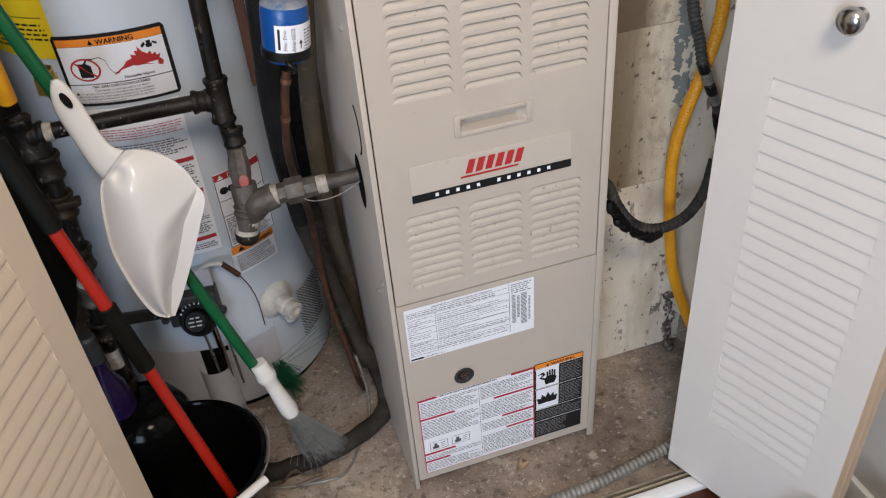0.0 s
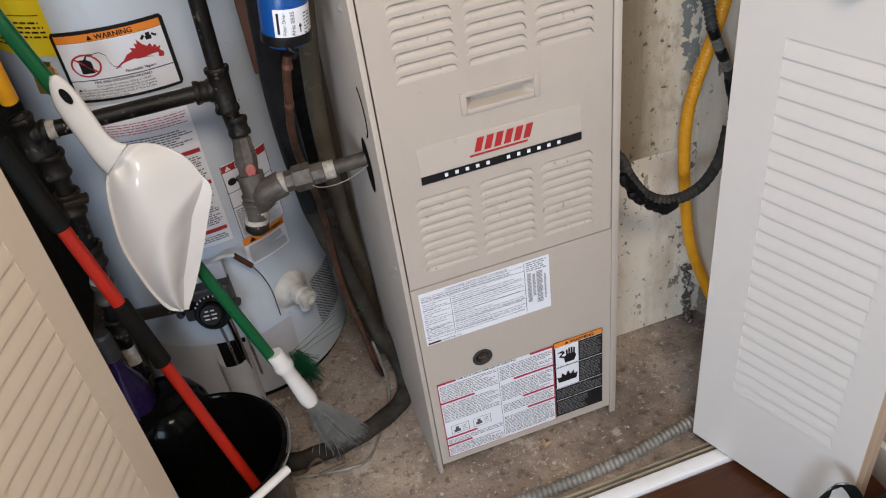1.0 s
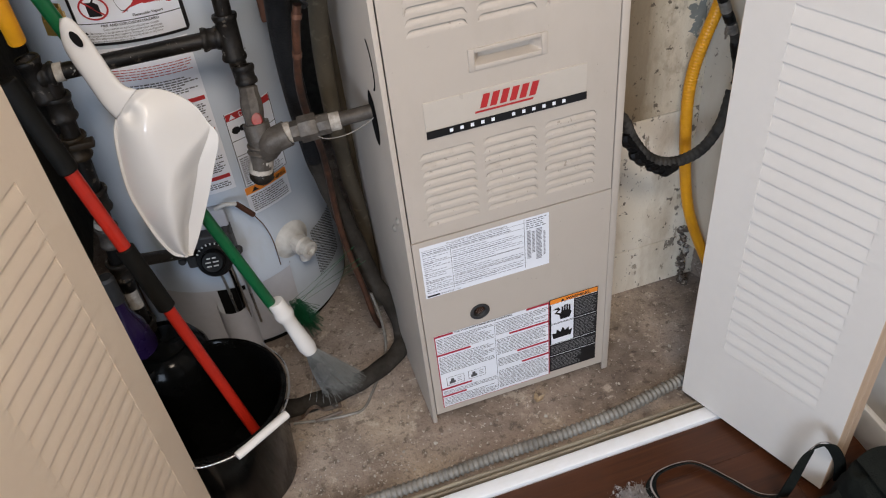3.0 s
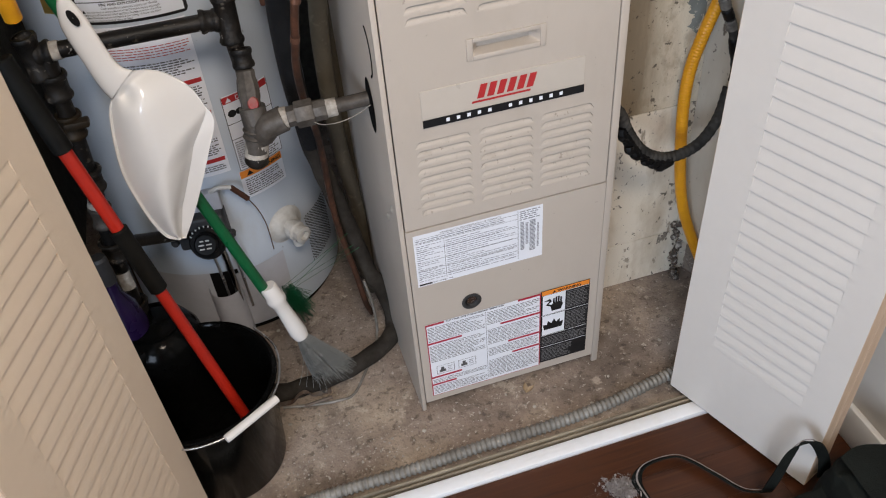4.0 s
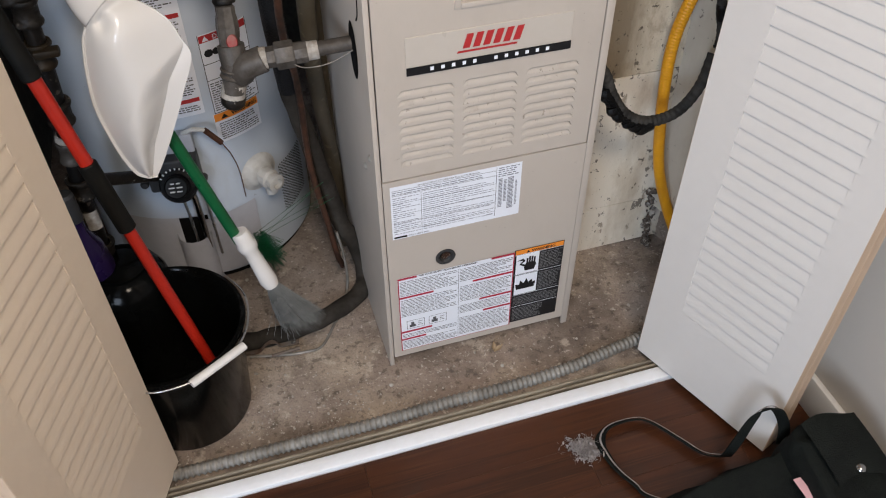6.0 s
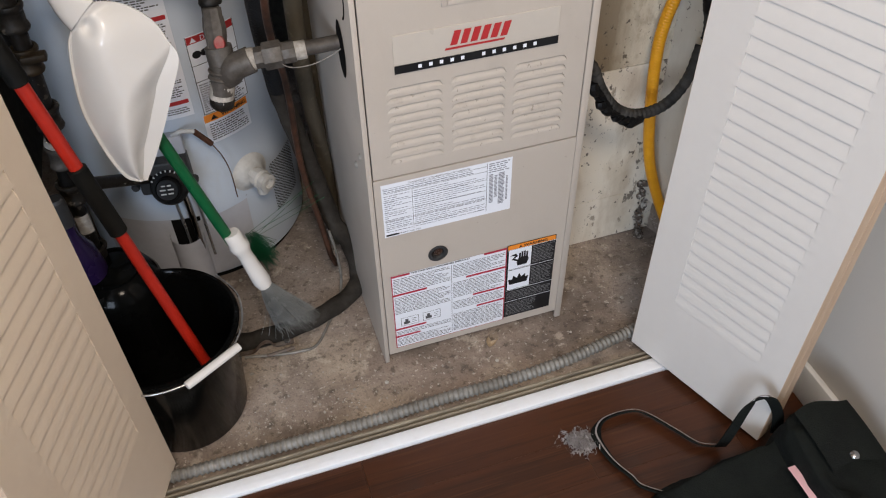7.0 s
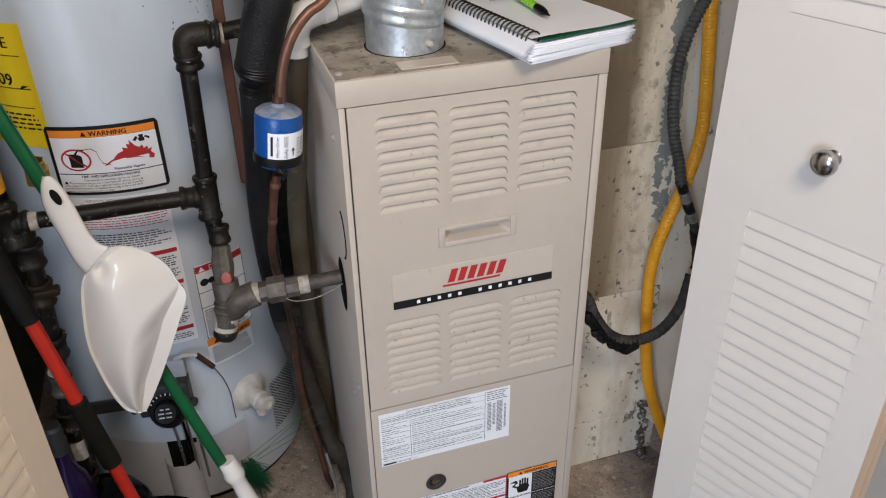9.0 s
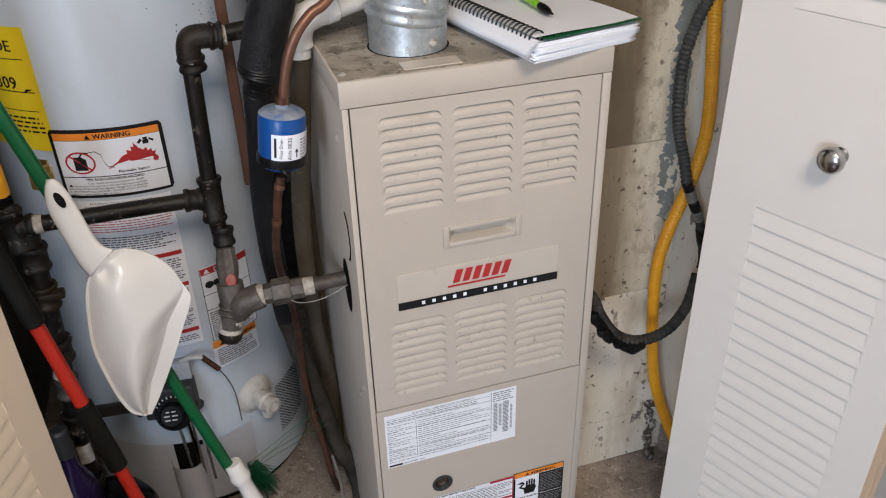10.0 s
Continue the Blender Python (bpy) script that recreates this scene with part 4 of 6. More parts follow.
def curved_label(u0, u1, v0, v1, r, lift):
    """A label with round corners that follows the tank, as upright strips."""
    bm, n, prev = bmesh.new(), 48, None
    for k in range(n + 1):
        e = k / n
        u = u0 + (u1 - u0) * e
        d = min(u - u0, u1 - u)
        h = r - math.sqrt(max(0.0, r * r - (r - d) ** 2)) if d < r else 0.0
        row = [bm.verts.new(on_tank(u, v, lift)) for v in (v0 + h, v1 - h)]
        if prev:
            bm.faces.new((prev[0], row[0], row[1], prev[1]))
        prev = row
    return bm


part("fire_label", curved_label(W0, W1, Z0, Z1, 0.006, 0.0006), M_INK, heater, "black-bordered flammable vapour warning label")
bm = flat(on_tank, W0 + 0.006, W1 - 0.006, Z0 + 0.038, Z1 - 0.0185, 0.0012)
flat(on_tank, W0 + 0.006, W1 - 0.006, Z0 + 0.005, Z0 + 0.0365, 0.0012, bm)
part("label_field", bm, M_PAPER, heater)["kind"] = "stuff"
part("orange_header", flat(on_tank, W0 + 0.006, W1 - 0.006, Z1 - 0.018, Z1 - 0.006, 0.0012), M_ORANGE, heater)
bm = words("WARNING", 0.0115, W0 + 0.068, Z1 - 0.0160, on_tank, 0.0017)
words("WARNING", 0.0115, W0 + 0.0688, Z1 - 0.0160, on_tank, 0.0019, bm=bm)
words("Flammable Vapors", 0.0062, W0 + 0.0945, Z0 + 0.0420, on_tank, 0.0019, bm=bm)
words("FIRE AND EXPLOSION HAZARD", 0.0062, (W0 + W1) / 2 + 0.0005, Z0 + 0.0310, on_tank, 0.0019, "CENTER", bm=bm)
poly(on_tank, [(W0 + 0.056, Z1 - 0.0160), (W0 + 0.0645, Z1 - 0.0160), (W0 + 0.0602, Z1 - 0.0080)], 0.0017, bm)
words("Flammable Vapors", 0.0062, W0 + 0.094, Z0 + 0.0420, on_tank, 0.0017, bm=bm)
words("FIRE AND EXPLOSION HAZARD", 0.0062, (W0 + W1) / 2, Z0 + 0.0310, on_tank, 0.0017, "CENTER", bm=bm)
words("Can result in serious injury or death", 0.0058, (W0 + W1) / 2, Z0 + 0.0250, on_tank, 0.0017, "CENTER", bm=bm)
for k, text in enumerate(("Do not store or use gasoline or other flammable vapors and liquids", "in the vicinity of this or any other appliance. Storage of or use of gasoline", "or other flammable vapors and liquids in the vicinity of this or any other", "appliance can result in serious injury or death")):
    words(text, 0.0050, W0 + (0.020 if k == 0 else 0.011), Z0 + 0.0200 - 0.0047 * k, on_tank, 0.0017, bm=bm, squeeze=0.82)
poly(on_tank, [(W0 + 0.011, Z0 + 0.0198), (W0 + 0.018, Z0 + 0.0198), (W0 + 0.0145, Z0 + 0.0250)], 0.0017, bm)
hose_pts = [(0.056, 0.079), (0.066, 0.080), (0.074, 0.074), (0.076, 0.062), (0.080, 0.054), (0.090, 0.051)]
for (a, b), (c, d) in zip(hose_pts, hose_pts[1:]):
    poly(on_tank, [(W0 + a, Z0 + b), (W0 + c, Z0 + d), (W0 + c + 0.0004, Z0 + d + 0.0011), (W0 + a + 0.0004, Z0 + b + 0.0011)], 0.0017, bm)
# petrol can
cu, cv = W0 + 0.040, Z0 + 0.062
poly(on_tank, [(cu - 0.010, cv - 0.013), (cu + 0.010, cv - 0.013), (cu + 0.010, cv + 0.006), (cu + 0.003, cv + 0.010), (cu - 0.010, cv + 0.010)], 0.0017, bm)
poly(on_tank, [(cu + 0.002, cv + 0.009), (cu + 0.007, cv + 0.016), (cu + 0.016, cv + 0.0155), (cu + 0.016, cv + 0.0175), (cu + 0.006, cv + 0.0185), (cu - 0.001, cv + 0.010)], 0.0017, bm)
# running shape
fu, fv = W0 + 0.143, Z0 + 0.084
for pts in ([(-0.004, 0.0), (0.004, 0.0), (0.005, 0.006), (-0.005, 0.006)], [(-0.005, 0.006), (-0.010, 0.001), (-0.013, 0.004), (-0.007, 0.010)], [(0.005, 0.006), (0.011, 0.002), (0.013, 0.005), (0.006, 0.009)], [(-0.003, 0.006), (0.003, 0.006), (0.0035, 0.011), (-0.0035, 0.011)]):
    poly(on_tank, [(fu + a, fv + b) for a, b in pts], 0.0018, bm)
part("label_print", bm, M_INK, heater)["kind"] = "stuff"
bm = bmesh.new()
ring_o = [(cu + 0.0235 * math.cos(2 * math.pi * k / 36), cv + 0.0190 * math.sin(2 * math.pi * k / 36)) for k in range(37)]
ring_i = [(cu + 0.0205 * math.cos(2 * math.pi * k / 36), cv + 0.0162 * math.sin(2 * math.pi * k / 36)) for k in range(37)]
for k in range(36):
    poly(on_tank, [ring_o[k], ring_o[k + 1], ring_i[k + 1], ring_i[k]], 0.0020, bm)
poly(on_tank, [(cu - 0.017, cv + 0.0115), (cu - 0.0148, cv + 0.0135), (cu + 0.017, cv - 0.0115), (cu + 0.0148, cv - 0.0135)], 0.0021, bm)
base_v = Z0 + 0.050
flame = [(0.080, 0.000), (0.156, 0.003), (0.158, 0.010), (0.153, 0.017), (0.156, 0.024), (0.150, 0.022), (0.149, 0.029), (0.144, 0.024), (0.142, 0.033), (0.137, 0.029), (0.131, 0.034), (0.124, 0.046), (0.126, 0.036), (0.119, 0.039), (0.120, 0.030), (0.112, 0.033), (0.113, 0.026), (0.104, 0.022), (0.097, 0.013), (0.090, 0.008)]
cen = bm.verts.new(on_tank(W0 + 0.124, base_v + 0.010, 0.0016))
fv_ = [bm.verts.new(on_tank(W0 + a, base_v + b * 0.85, 0.0016)) for a, b in flame]
for a, b in zip(fv_, fv_[1:] + fv_[:1]):
    bm.faces.new((cen, a, b))
part("red_pictogram", bm, M_RED, heater)["kind"] = "stuff"

# yellow energy label
E0, E1 = deg(-155), deg(-116.5)
part("energy_label", flat(on_tank, E0, E1, 0.8175, 1.0125, 0.0006), M_YELLOWLAB, heater, "yellow energy rating label")
bm = words("DE", 0.024, E1 - 0.028, 0.9755, on_tank, 0.0012, "RIGHT")
words("309", 0.027, E1 - 0.036, 0.9175, on_tank, 0.0012, "RIGHT", bm=bm)
words("DE", 0.024, E1 - 0.0268, 0.9755, on_tank, 0.0012, "RIGHT", bm=bm)
words("309", 0.027, E1 - 0.0348, 0.9175, on_tank, 0.0012, "RIGHT", bm=bm)
flat(on_tank, E0 + 0.01, E1 - 0.008, 0.9125, 0.9140, 0.0012, bm)
flat(on_tank, E0 + 0.01, E1 - 0.012, 0.9635, 0.9647, 0.0012, bm)
flat(on_tank, E0 + 0.01, E1 - 0.010, 0.8825, 0.8837, 0.0012, bm)
poly(on_tank, [(E1 - 0.022, 0.9185), (E1 - 0.010, 0.9185), (E1 - 0.028, 0.9115)], 0.0013, bm)
lines(on_tank, E0 + 0.012, E1 - 0.008, 0.8255, 0.8775, 0.0075, RT, 0.0012, bm, fill=0.4, ragged=0.6)
part("label_print", bm, M_INK, heater)["kind"] = "stuff"

# large instruction label
part("instruction_label", flat(on_tank, deg(-117), deg(-78), 0.422, 0.7305, 0.0006), M_PAPER, heater, "large white instruction label with red headings")
bm = bmesh.new()
words("AUTOMATIC STORAGE WATER HEATER", 0.0054, deg(-97.5), 0.7235, on_tank, 0.0012, "CENTER", bm=bm)
words("MINIMUM CLEARANCES FROM COMBUSTIBLE CONSTRUCTION", 0.0048, deg(-97.5), 0.7175, on_tank, 0.0012, "CENTER", bm=bm, squeeze=0.85)
for z0, z1 in ((0.698, 0.7145), (0.630, 0.664), (0.560, 0.608), (0.462, 0.544), (0.427, 0.444)):
    lines(on_tank, deg(-115.5), deg(-79.5), z0, z1, 0.0044, RT, 0.0011, bm, fill=0.50, ragged=0.2, word=0.007)
part("label_small_print", bm, M_GREYINK, heater)["kind"] = "stuff"
for u, v in ((-90, 0.612), (-84, 0.547), (-93, 0.449)):
    part("red_heading", flat(on_tank, deg(u), deg(-79), v, v + 0.008, 0.0013), M_RED, heater, "red heading bar")
bm = lines(on_tank, deg(-115.5), deg(-79.5), 0.669, 0.695, 0.0046, RT, 0.0011, fill=0.30, ragged=0.2, word=0.009)
part("red_small_print", bm, M_RED, heater)["kind"] = "stuff"

# danger label
part("danger_label", flat(on_tank, deg(-74), deg(-50), 0.412, 0.570, 0.0006), M_PAPER, heater, "white danger label with red header")
bm = flat(on_tank, deg(-73.6), deg(-50.4), 0.5545, 0.568, 0.0011)
part("red_header", bm, M_RED, heater)
bm = words("DANGER", 0.0125, deg(-67.5), 0.5565, on_tank, 0.0015)
poly(on_tank, [(deg(-72.3), 0.5565), (deg(-69.3), 0.5565), (deg(-70.8), 0.5660)], 0.0015, bm)
part("header_letters", bm, M_PAPER, heater)["kind"] = "stuff"
bm = bmesh.new()
for u in (-74, -50.3):
    flat(on_tank, deg(u), deg(u) + 0.0012, 0.412, 0.570, 0.0012, bm)
for v in (0.412, 0.480, 0.512):
    flat(on_tank, deg(-74), deg(-50), v, v + 0.0012, 0.0012, bm)
for u, r in ((-70.5, 0.0085), (-67, 0.0075), (-63.5, 0.0085)):
    poly(on_tank, [(deg(u) + r * math.cos(k * 0.785), 0.533 + r * 0.9 * math.sin(k * 0.785)) for k in range(8)], 0.0013, bm)
lines(on_tank, deg(-73), deg(-51.5), 0.417, 0.477, 0.0046, RT, 0.0011, bm, fill=0.42, ragged=0.25, word=0.007)
part("label_print", bm, M_INK, heater)["kind"] = "stuff"
part("hot_label", flat(on_tank, deg(-75), deg(-51.5), 0.347, 0.411, 0.0006), M_PAPER, heater, "white burn warning label with orange header")
part("orange_header", flat(on_tank, deg(-74.8), deg(-51.7), 0.3945, 0.4105, 0.0011), M_ORANGE, heater)
bm = words("WARNING", 0.0115, deg(-66.5), 0.3980, on_tank, 0.0015)
words("WARNING", 0.0115, deg(-66.5) + 0.0008, 0.3980, on_tank, 0.0017, bm=bm)
lines(on_tank, deg(-73), deg(-53), 0.352, 0.392, 0.0048, RT, 0.0012, bm, fill=0.42, ragged=0.3, word=0.007)
poly(on_tank, [(deg(-71.8), 0.3975), (deg(-68.2), 0.3975), (deg(-70), 0.4075)], 0.0016, bm)
part("label_print", bm, M_INK, heater)["kind"] = "stuff"

# drain valve
a = radians(-59)
DN = Vector((math.cos(a), math.sin(a), 0))
DM = Matrix.Translation(DN * TR + Vector((0, 0, 0.245))) @ DN.to_track_quat("Z", "Y").to_matrix().to_4x4()
drain = part("drain_valve", lathe([(0.0001, 0.014), (0.022, 0.014), (0.027, 0.011), (0.033, 0.004), (0.042, 0.0)], 32, None, DM), M_DRAINPL, heater, "dusty white plastic drain valve", smooth=50)
bm = lathe([(0.016, 0.008), (0.016, 0.022), (0.0205, 0.024), (0.0205, 0.038), (0.016, 0.041), (0.016, 0.048), (0.0185, 0.049), (0.0185, 0.058), (0.011, 0.060), (0.0105, 0.050), (0.0001, 0.050)], 10, None, DM)
part("valve_body", bm, M_DRAINPL, drain, smooth=30)
bm = tube([DM @ Vector(p) for p in ((0.0, 0.0, 0.030), (0.0, -0.020, 0.034), (0.0, -0.034, 0.036))], 0.0115, 12)
part("hose_spout", bm, M_DRAINPL, drain, smooth=50)

# gas control with dial, tubes and sheet-metal shields
a = radians(-97)
CN = Vector((math.cos(a), math.sin(a), 0))
CM = Matrix.Translation(CN * (TR - 0.004) + Vector((0, 0, 0.312))) @ Matrix((CN.cross(Vector((0, 0, 1))) * -1, CN * -1, Vector((0, 0, 1)))).transposed().to_4x4()
ctrl = part("gas_control", box(-0.048, 0.046, -0.042, 0.0, -0.024, 0.046, 0.006, 3), M_GREYCTRL, heater, "grey cast gas control with black dial", smooth=40)
ctrl.matrix_world = Matrix.Translation((TX, TY, 0)) @ CM
dial_m = Matrix.Translation((0.006, -0.046, -0.004)) @ Matrix.Rotation(radians(90 - 28), 4, "X") @ Matrix.Scale(1.15, 4)
part("dial", lathe([(0.0001, 0.032), (0.016, 0.032), (0.0185, 0.030), (0.020, 0.016), (0.0265, 0.014), (0.030, 0.006), (0.030, 0.0), (0.0001, -0.01)], 40, None, dial_m), M_BLACKPL, ctrl, "black temperature dial", smooth=35)
bm = bmesh.new()
for k in range(9):
    an = radians(30 + 15 * k)
    c, s = math.cos(an), math.sin(an)
    p = [(c * r - s * w, s * r + c * w) for r, w in ((0.0255, -0.0010), (0.0290, -0.0012), (0.0290, 0.0012), (0.0255, 0.0010))]
    bm.faces.new([bm.verts.new(dial_m @ Vector((x, y, 0.0150 if k else 0.0155))) for x, y in p])
for k, w in enumerate((0.008, 0.011, 0.010)):
    for x0 in (-w, 0.001):
        q = [dial_m @ Vector((x, 0.006 - 0.0065 * k + y, 0.0324)) for x, y in ((x0, 0), (x0 + w - 0.002, 0), (x0 + w - 0.002, 0.0022), (x0, 0.0022))]
        bm.faces.new([bm.verts.new(p) for p in q])
part("dial_marks", bm, M_DRAINPL, ctrl)["kind"] = "stuff"
for x in (-0.056, 0.050):
    part("lug", lathe([(0.0001, 0.012), (0.006, 0.012), (0.008, 0.008), (0.008, 0.0)], 12, None, Matrix.Translation((x, -0.030, -0.004)) @ Matrix.Rotation(radians(90), 4, "X")), M_GREYCTRL, ctrl, smooth=40)
part("pilot_plate", box(-0.030, 0.045, -0.020, 0.0, 0.045, 0.085, 0.003), M_SHIELD, ctrl, smooth=40)
for i, (x0, x1, r) in enumerate(((0.018, 0.030, 0.0062), (0.036, 0.050, 0.0028), (-0.006, 0.012, 0.0028))):
    part("burner_tube", tube([(x0, -0.028, -0.015), ((x0 + x1) / 2, -0.028, -0.075), (x1 - 0.006, -0.020, -0.215)], r, 12), M_STEEL if i == 0 else M_WIRE, ctrl, smooth=50)
bm = tube([(0.030, -0.015, 0.085), (0.050, -0.022, 0.096), (0.070, -0.018, 0.090)], 0.0042, 10)
part("lead_sleeve", bm, M_DRAINPL, ctrl, smooth=50)
part("lead_plug", tube([(0.070, -0.018, 0.090), (0.094, -0.014, 0.055)], 0.0055, 8), M_COPPER, ctrl, "brown wire plug", smooth=40)
part("lead_wire", tube([(0.094, -0.014, 0.055), (0.106, -0.008, 0.020), (0.112, 0.004, -0.03), (0.112, 0.012, -0.10)], 0.0011, 8), M_COPPERNEW, ctrl, smooth=50)


def shield(a0, a1, z0, z1, bulge, skew=0.0):
    def fn(u, v):
        s = deg(a0 + (a1 - a0) * u)
        lift = 0.004 + bulge * math.exp(-((u - 0.62) / 0.16) ** 2)
        return on_tank(s, z0 + (z1 - z0) * v + skew * u * v, lift)
    return sheet(fn, 40, 4)


part("burner_shield", shield(-140, -102.5, 0.028, 0.190, 0.0, 0.003), M_SHIELD, heater, "grey sheet-metal burner door", smooth=50)
part("burner_shield", shield(-90.5, -64.5, 0.028, 0.180, 0.0, 0.012), M_SHIELD, heater, "grey sheet-metal burner door", smooth=50)
part("burner_opening", flat(on_tank, deg(-105), deg(-89), 0.120, 0.190, 0.0012), M_GAP, heater)
bm = sheet(lambda u, v: on_tank(deg(-97.0) - 0.032 * math.cos(math.pi * u), 0.02 + 0.134 * v, 0.003 + 0.034 * math.sin(math.pi * u)), 24, 4)
part("air_duct", bm, M_SHIELD, heater, "rounded grey duct over the burner", smooth=50)

# ---- gas piping ----
gas = thing("gas_pipe", "black iron gas pipe with tee, valve, union and drip leg", "gas pipe")
GE, GT, GV = Vector((-0.1652, 0.215, 1.0047)), Vector((-0.1725, 0.215, 0.7668)), Vector((-0.1694, 0.15, 0.6551))


def coupling(p, q, r, ribs=True):
    """A fitting between two places with rolled ends."""
    p, q = Vector(p), Vector(q)
    h = (q - p).length
    e = min(0.008, h / 3)
    return lathe([(r * 0.80, 0), (r * 1.05, 0), (r * 1.12, e * 0.4), (r * 1.05, e), (r * 0.96, e * 1.2), (r * 0.96, h - e * 1.2), (r * 1.05, h - e), (r * 1.12, h - e * 0.4), (r * 1.05, h), (r * 0.80, h)], 24, None, aim(p, q))


PR = 0.0122
part("riser", rod(GT, GE, PR, 24), M_IRON, gas, smooth=40)
part("elbow", tube([GE + Vector((0.002, 0, -0.035)), GE + Vector((0, 0, -0.012)), GE + Vector((0.006, 0, 0.004)), GE + Vector((0.024, 0, 0.006)), GE + Vector((0.040, 0, 0.004))], 0.0168, 20), M_FITTING, gas, smooth=50)
part("elbow_band", coupling(GE + Vector((0.002, 0, -0.040)), GE + Vector((0.001, 0, -0.020)), 0.0176), M_FITTING, gas, smooth=50)
part("elbow_band", coupling(GE + Vector((0.030, 0, 0.005)), GE + Vector((0.048, 0, 0.004)), 0.0176), M_FITTING, gas, smooth=50)
part("dope_ring", lathe([(0.0138, 0), (0.0142, 0.006)], 20, None, aim(GE + Vector((0.047, 0, 0.004)), GE + Vector((0.1, 0, 0.004)))), M_PASTE, gas)
part("branch", rod(GE + Vector((0.03, 0, 0.004)), (-0.0175, 0.235, 1.0144), PR, 24), M_IRON, gas, smooth=40)
part("tee", coupling(GT + Vector((0.001, 0, 0.034)), GT + Vector((-0.001, -0.010, -0.034)), 0.0168), M_FITTING, gas, smooth=50)
part("tee_branch", coupling(GT + Vector((-0.012, 0, 0)), GT + Vector((-0.040, 0, 0.002)), 0.0162), M_FITTING, gas, smooth=50)
GL = Vector((-0.4192, 0.215, 0.7693))
part("supply_pipe", rod(GT + Vector((-0.03, 0, 0.001)), GL, PR, 24), M_IRON, gas, smooth=40)
part("dope_ring", rod(GL + Vector((-0.004, 0, 0)), GL + Vector((0.010, 0, 0)), 0.0140, 20), M_PASTE, gas, smooth=40)
part("supply_tee", coupling(GL + Vector((-0.030, 0, 0.030)), GL + Vector((-0.026, 0, -0.036)), 0.0168), M_FITTING, gas, smooth=50)
part("supply_tee_branch", coupling(GL + Vector((-0.024, 0, 0)), GL + Vector((-0.002, 0, 0)), 0.0162), M_FITTING, gas, smooth=50)
GD = [Vector(p) for p in ((-0.4283, 0.2150, 0.7753), (-0.4341, 0.2150, 0.7173), (-0.4365, 0.2150, 0.6494), (-0.4432, 0.2150, 0.5493), (-0.4502, 0.2150, 0.4750), (-0.4560, 0.2150, 0.4009), (-0.4583, 0.2150, 0.3269), (-0.4624, 0.2150, 0.2557), (-0.4715, 0.2150, 0.1571))]
part("supply_drop", tube(GD, 0.0130, 18), M_IRON, gas, smooth=50)
for k, r, mt in ((1, 0.0185, M_FITTING), (2, 0.0175, M_OLDBRASS), (3, 0.0190, M_FITTING), (4, 0.0170, M_GALV), (5, 0.0195, M_FITTING), (7, 0.0215, M_FITTING)):
    d = (GD[k + 1] - GD[k - 1]).normalized() * 0.020
    part("coupling", coupling(GD[k] - d, GD[k] + d, r), mt, gas, smooth=50)
part("lever_cock", box(-0.006, 0.030, -0.009, 0.009, -0.006, 0.006, 0.003), M_OLDBRASS, gas, "tarnished brass cock lever", smooth=40).location = GD[2] + Vector((0.0, -0.018, 0.010))
part("dope_ring", rod(GD[4] + Vector((-0.002, 0, 0.020)), GD[4] + Vector((0.002, 0, 0.030)), 0.0150, 18), M_PASTE, gas, smooth=40)
part("paper_tag", sheet(lambda u, v: GD[6] + Vector((0.016 * math.sin(u * 1.6 - 0.6), -0.0155 * math.cos(u * 1.6 - 0.6), 0.040 * v - 0.012)), 8, 2), M_PASTE, gas, "small pale paper tag")
part("heater_branch", rod((-0.4485, 0.2250, 0.4032), (-0.3377, 0.3100, 0.3223), 0.0115, 18), M_IRON, gas, smooth=40)
part("drop_nipple", rod(GT + Vector((0, -0.006, -0.03)), GV + Vector((0.002, 0.012, 0.045)), 0.0128, 20), M_IRON, gas, smooth=40)
part("drop_coupling", coupling(GV + Vector((0.0035, 0.022, 0.082)), GV + Vector((0.003, 0.014, 0.056)), 0.0150), M_FITTING, gas, smooth=50)
valve = part("gas_valve", lathe([(0.011, 0), (0.0150, 0.002), (0.0150, 0.014), (0.0162, 0.020), (0.0168, 0.032), (0.0155, 0.044), (0.0140, 0.050), (0.0140, 0.060), (0.011, 0.062)], 8, None, aim(GV + Vector((-0.002, -0.010, -0.004)), GV + Vector((0.003, 0.014, 0.058)))), M_GALV, gas, "brass-grey gas cock with red marking", smooth=30)
part("red_tag", lathe([(0.0001, 0.003), (0.0070, 0.003), (0.0085, 0.001), (0.0085, -0.004)], 14, None, aim(GV + Vector((0.002, -0.018, 0.012)), GV + Vector((-0.003, -0.112, 0.056))) @ Matrix.Diagonal((1.0, 1.35, 1.0, 1.0))), M_OLDRED, valve, "faded red valve marking", smooth=40)
EC = Vector((-0.1577, 0.13, 0.6233))
UY = 0.118
part("drop_elbow", tube([GV + Vector((-0.001, -0.008, 0.002)), EC + Vector((-0.012, 0.004, 0.008)), EC + Vector((-0.008, -0.004, -0.006)), EC + Vector((0.004, -0.010, 0.008)), Vector((-0.1288, UY, 0.640))], 0.0198, 20), M_GALV, gas, smooth=50)
part("drip_leg", rod(EC + Vector((-0.012, 0, 0.010)), EC + Vector((-0.022, -0.006, -0.034)), 0.0172, 20), M_GALV, gas, smooth=40)
part("drip_band", coupling(EC + Vector((-0.014, 0, 0.002)), EC + Vector((-0.017, -0.002, -0.012)), 0.0188), M_GALV, gas, smooth=50)
part("dope_ring", rod(EC + Vector((-0.018, -0.003, -0.020)), EC + Vector((-0.025, -0.005, -0.044)), 0.0182, 20), M_PASTE, gas, smooth=40)
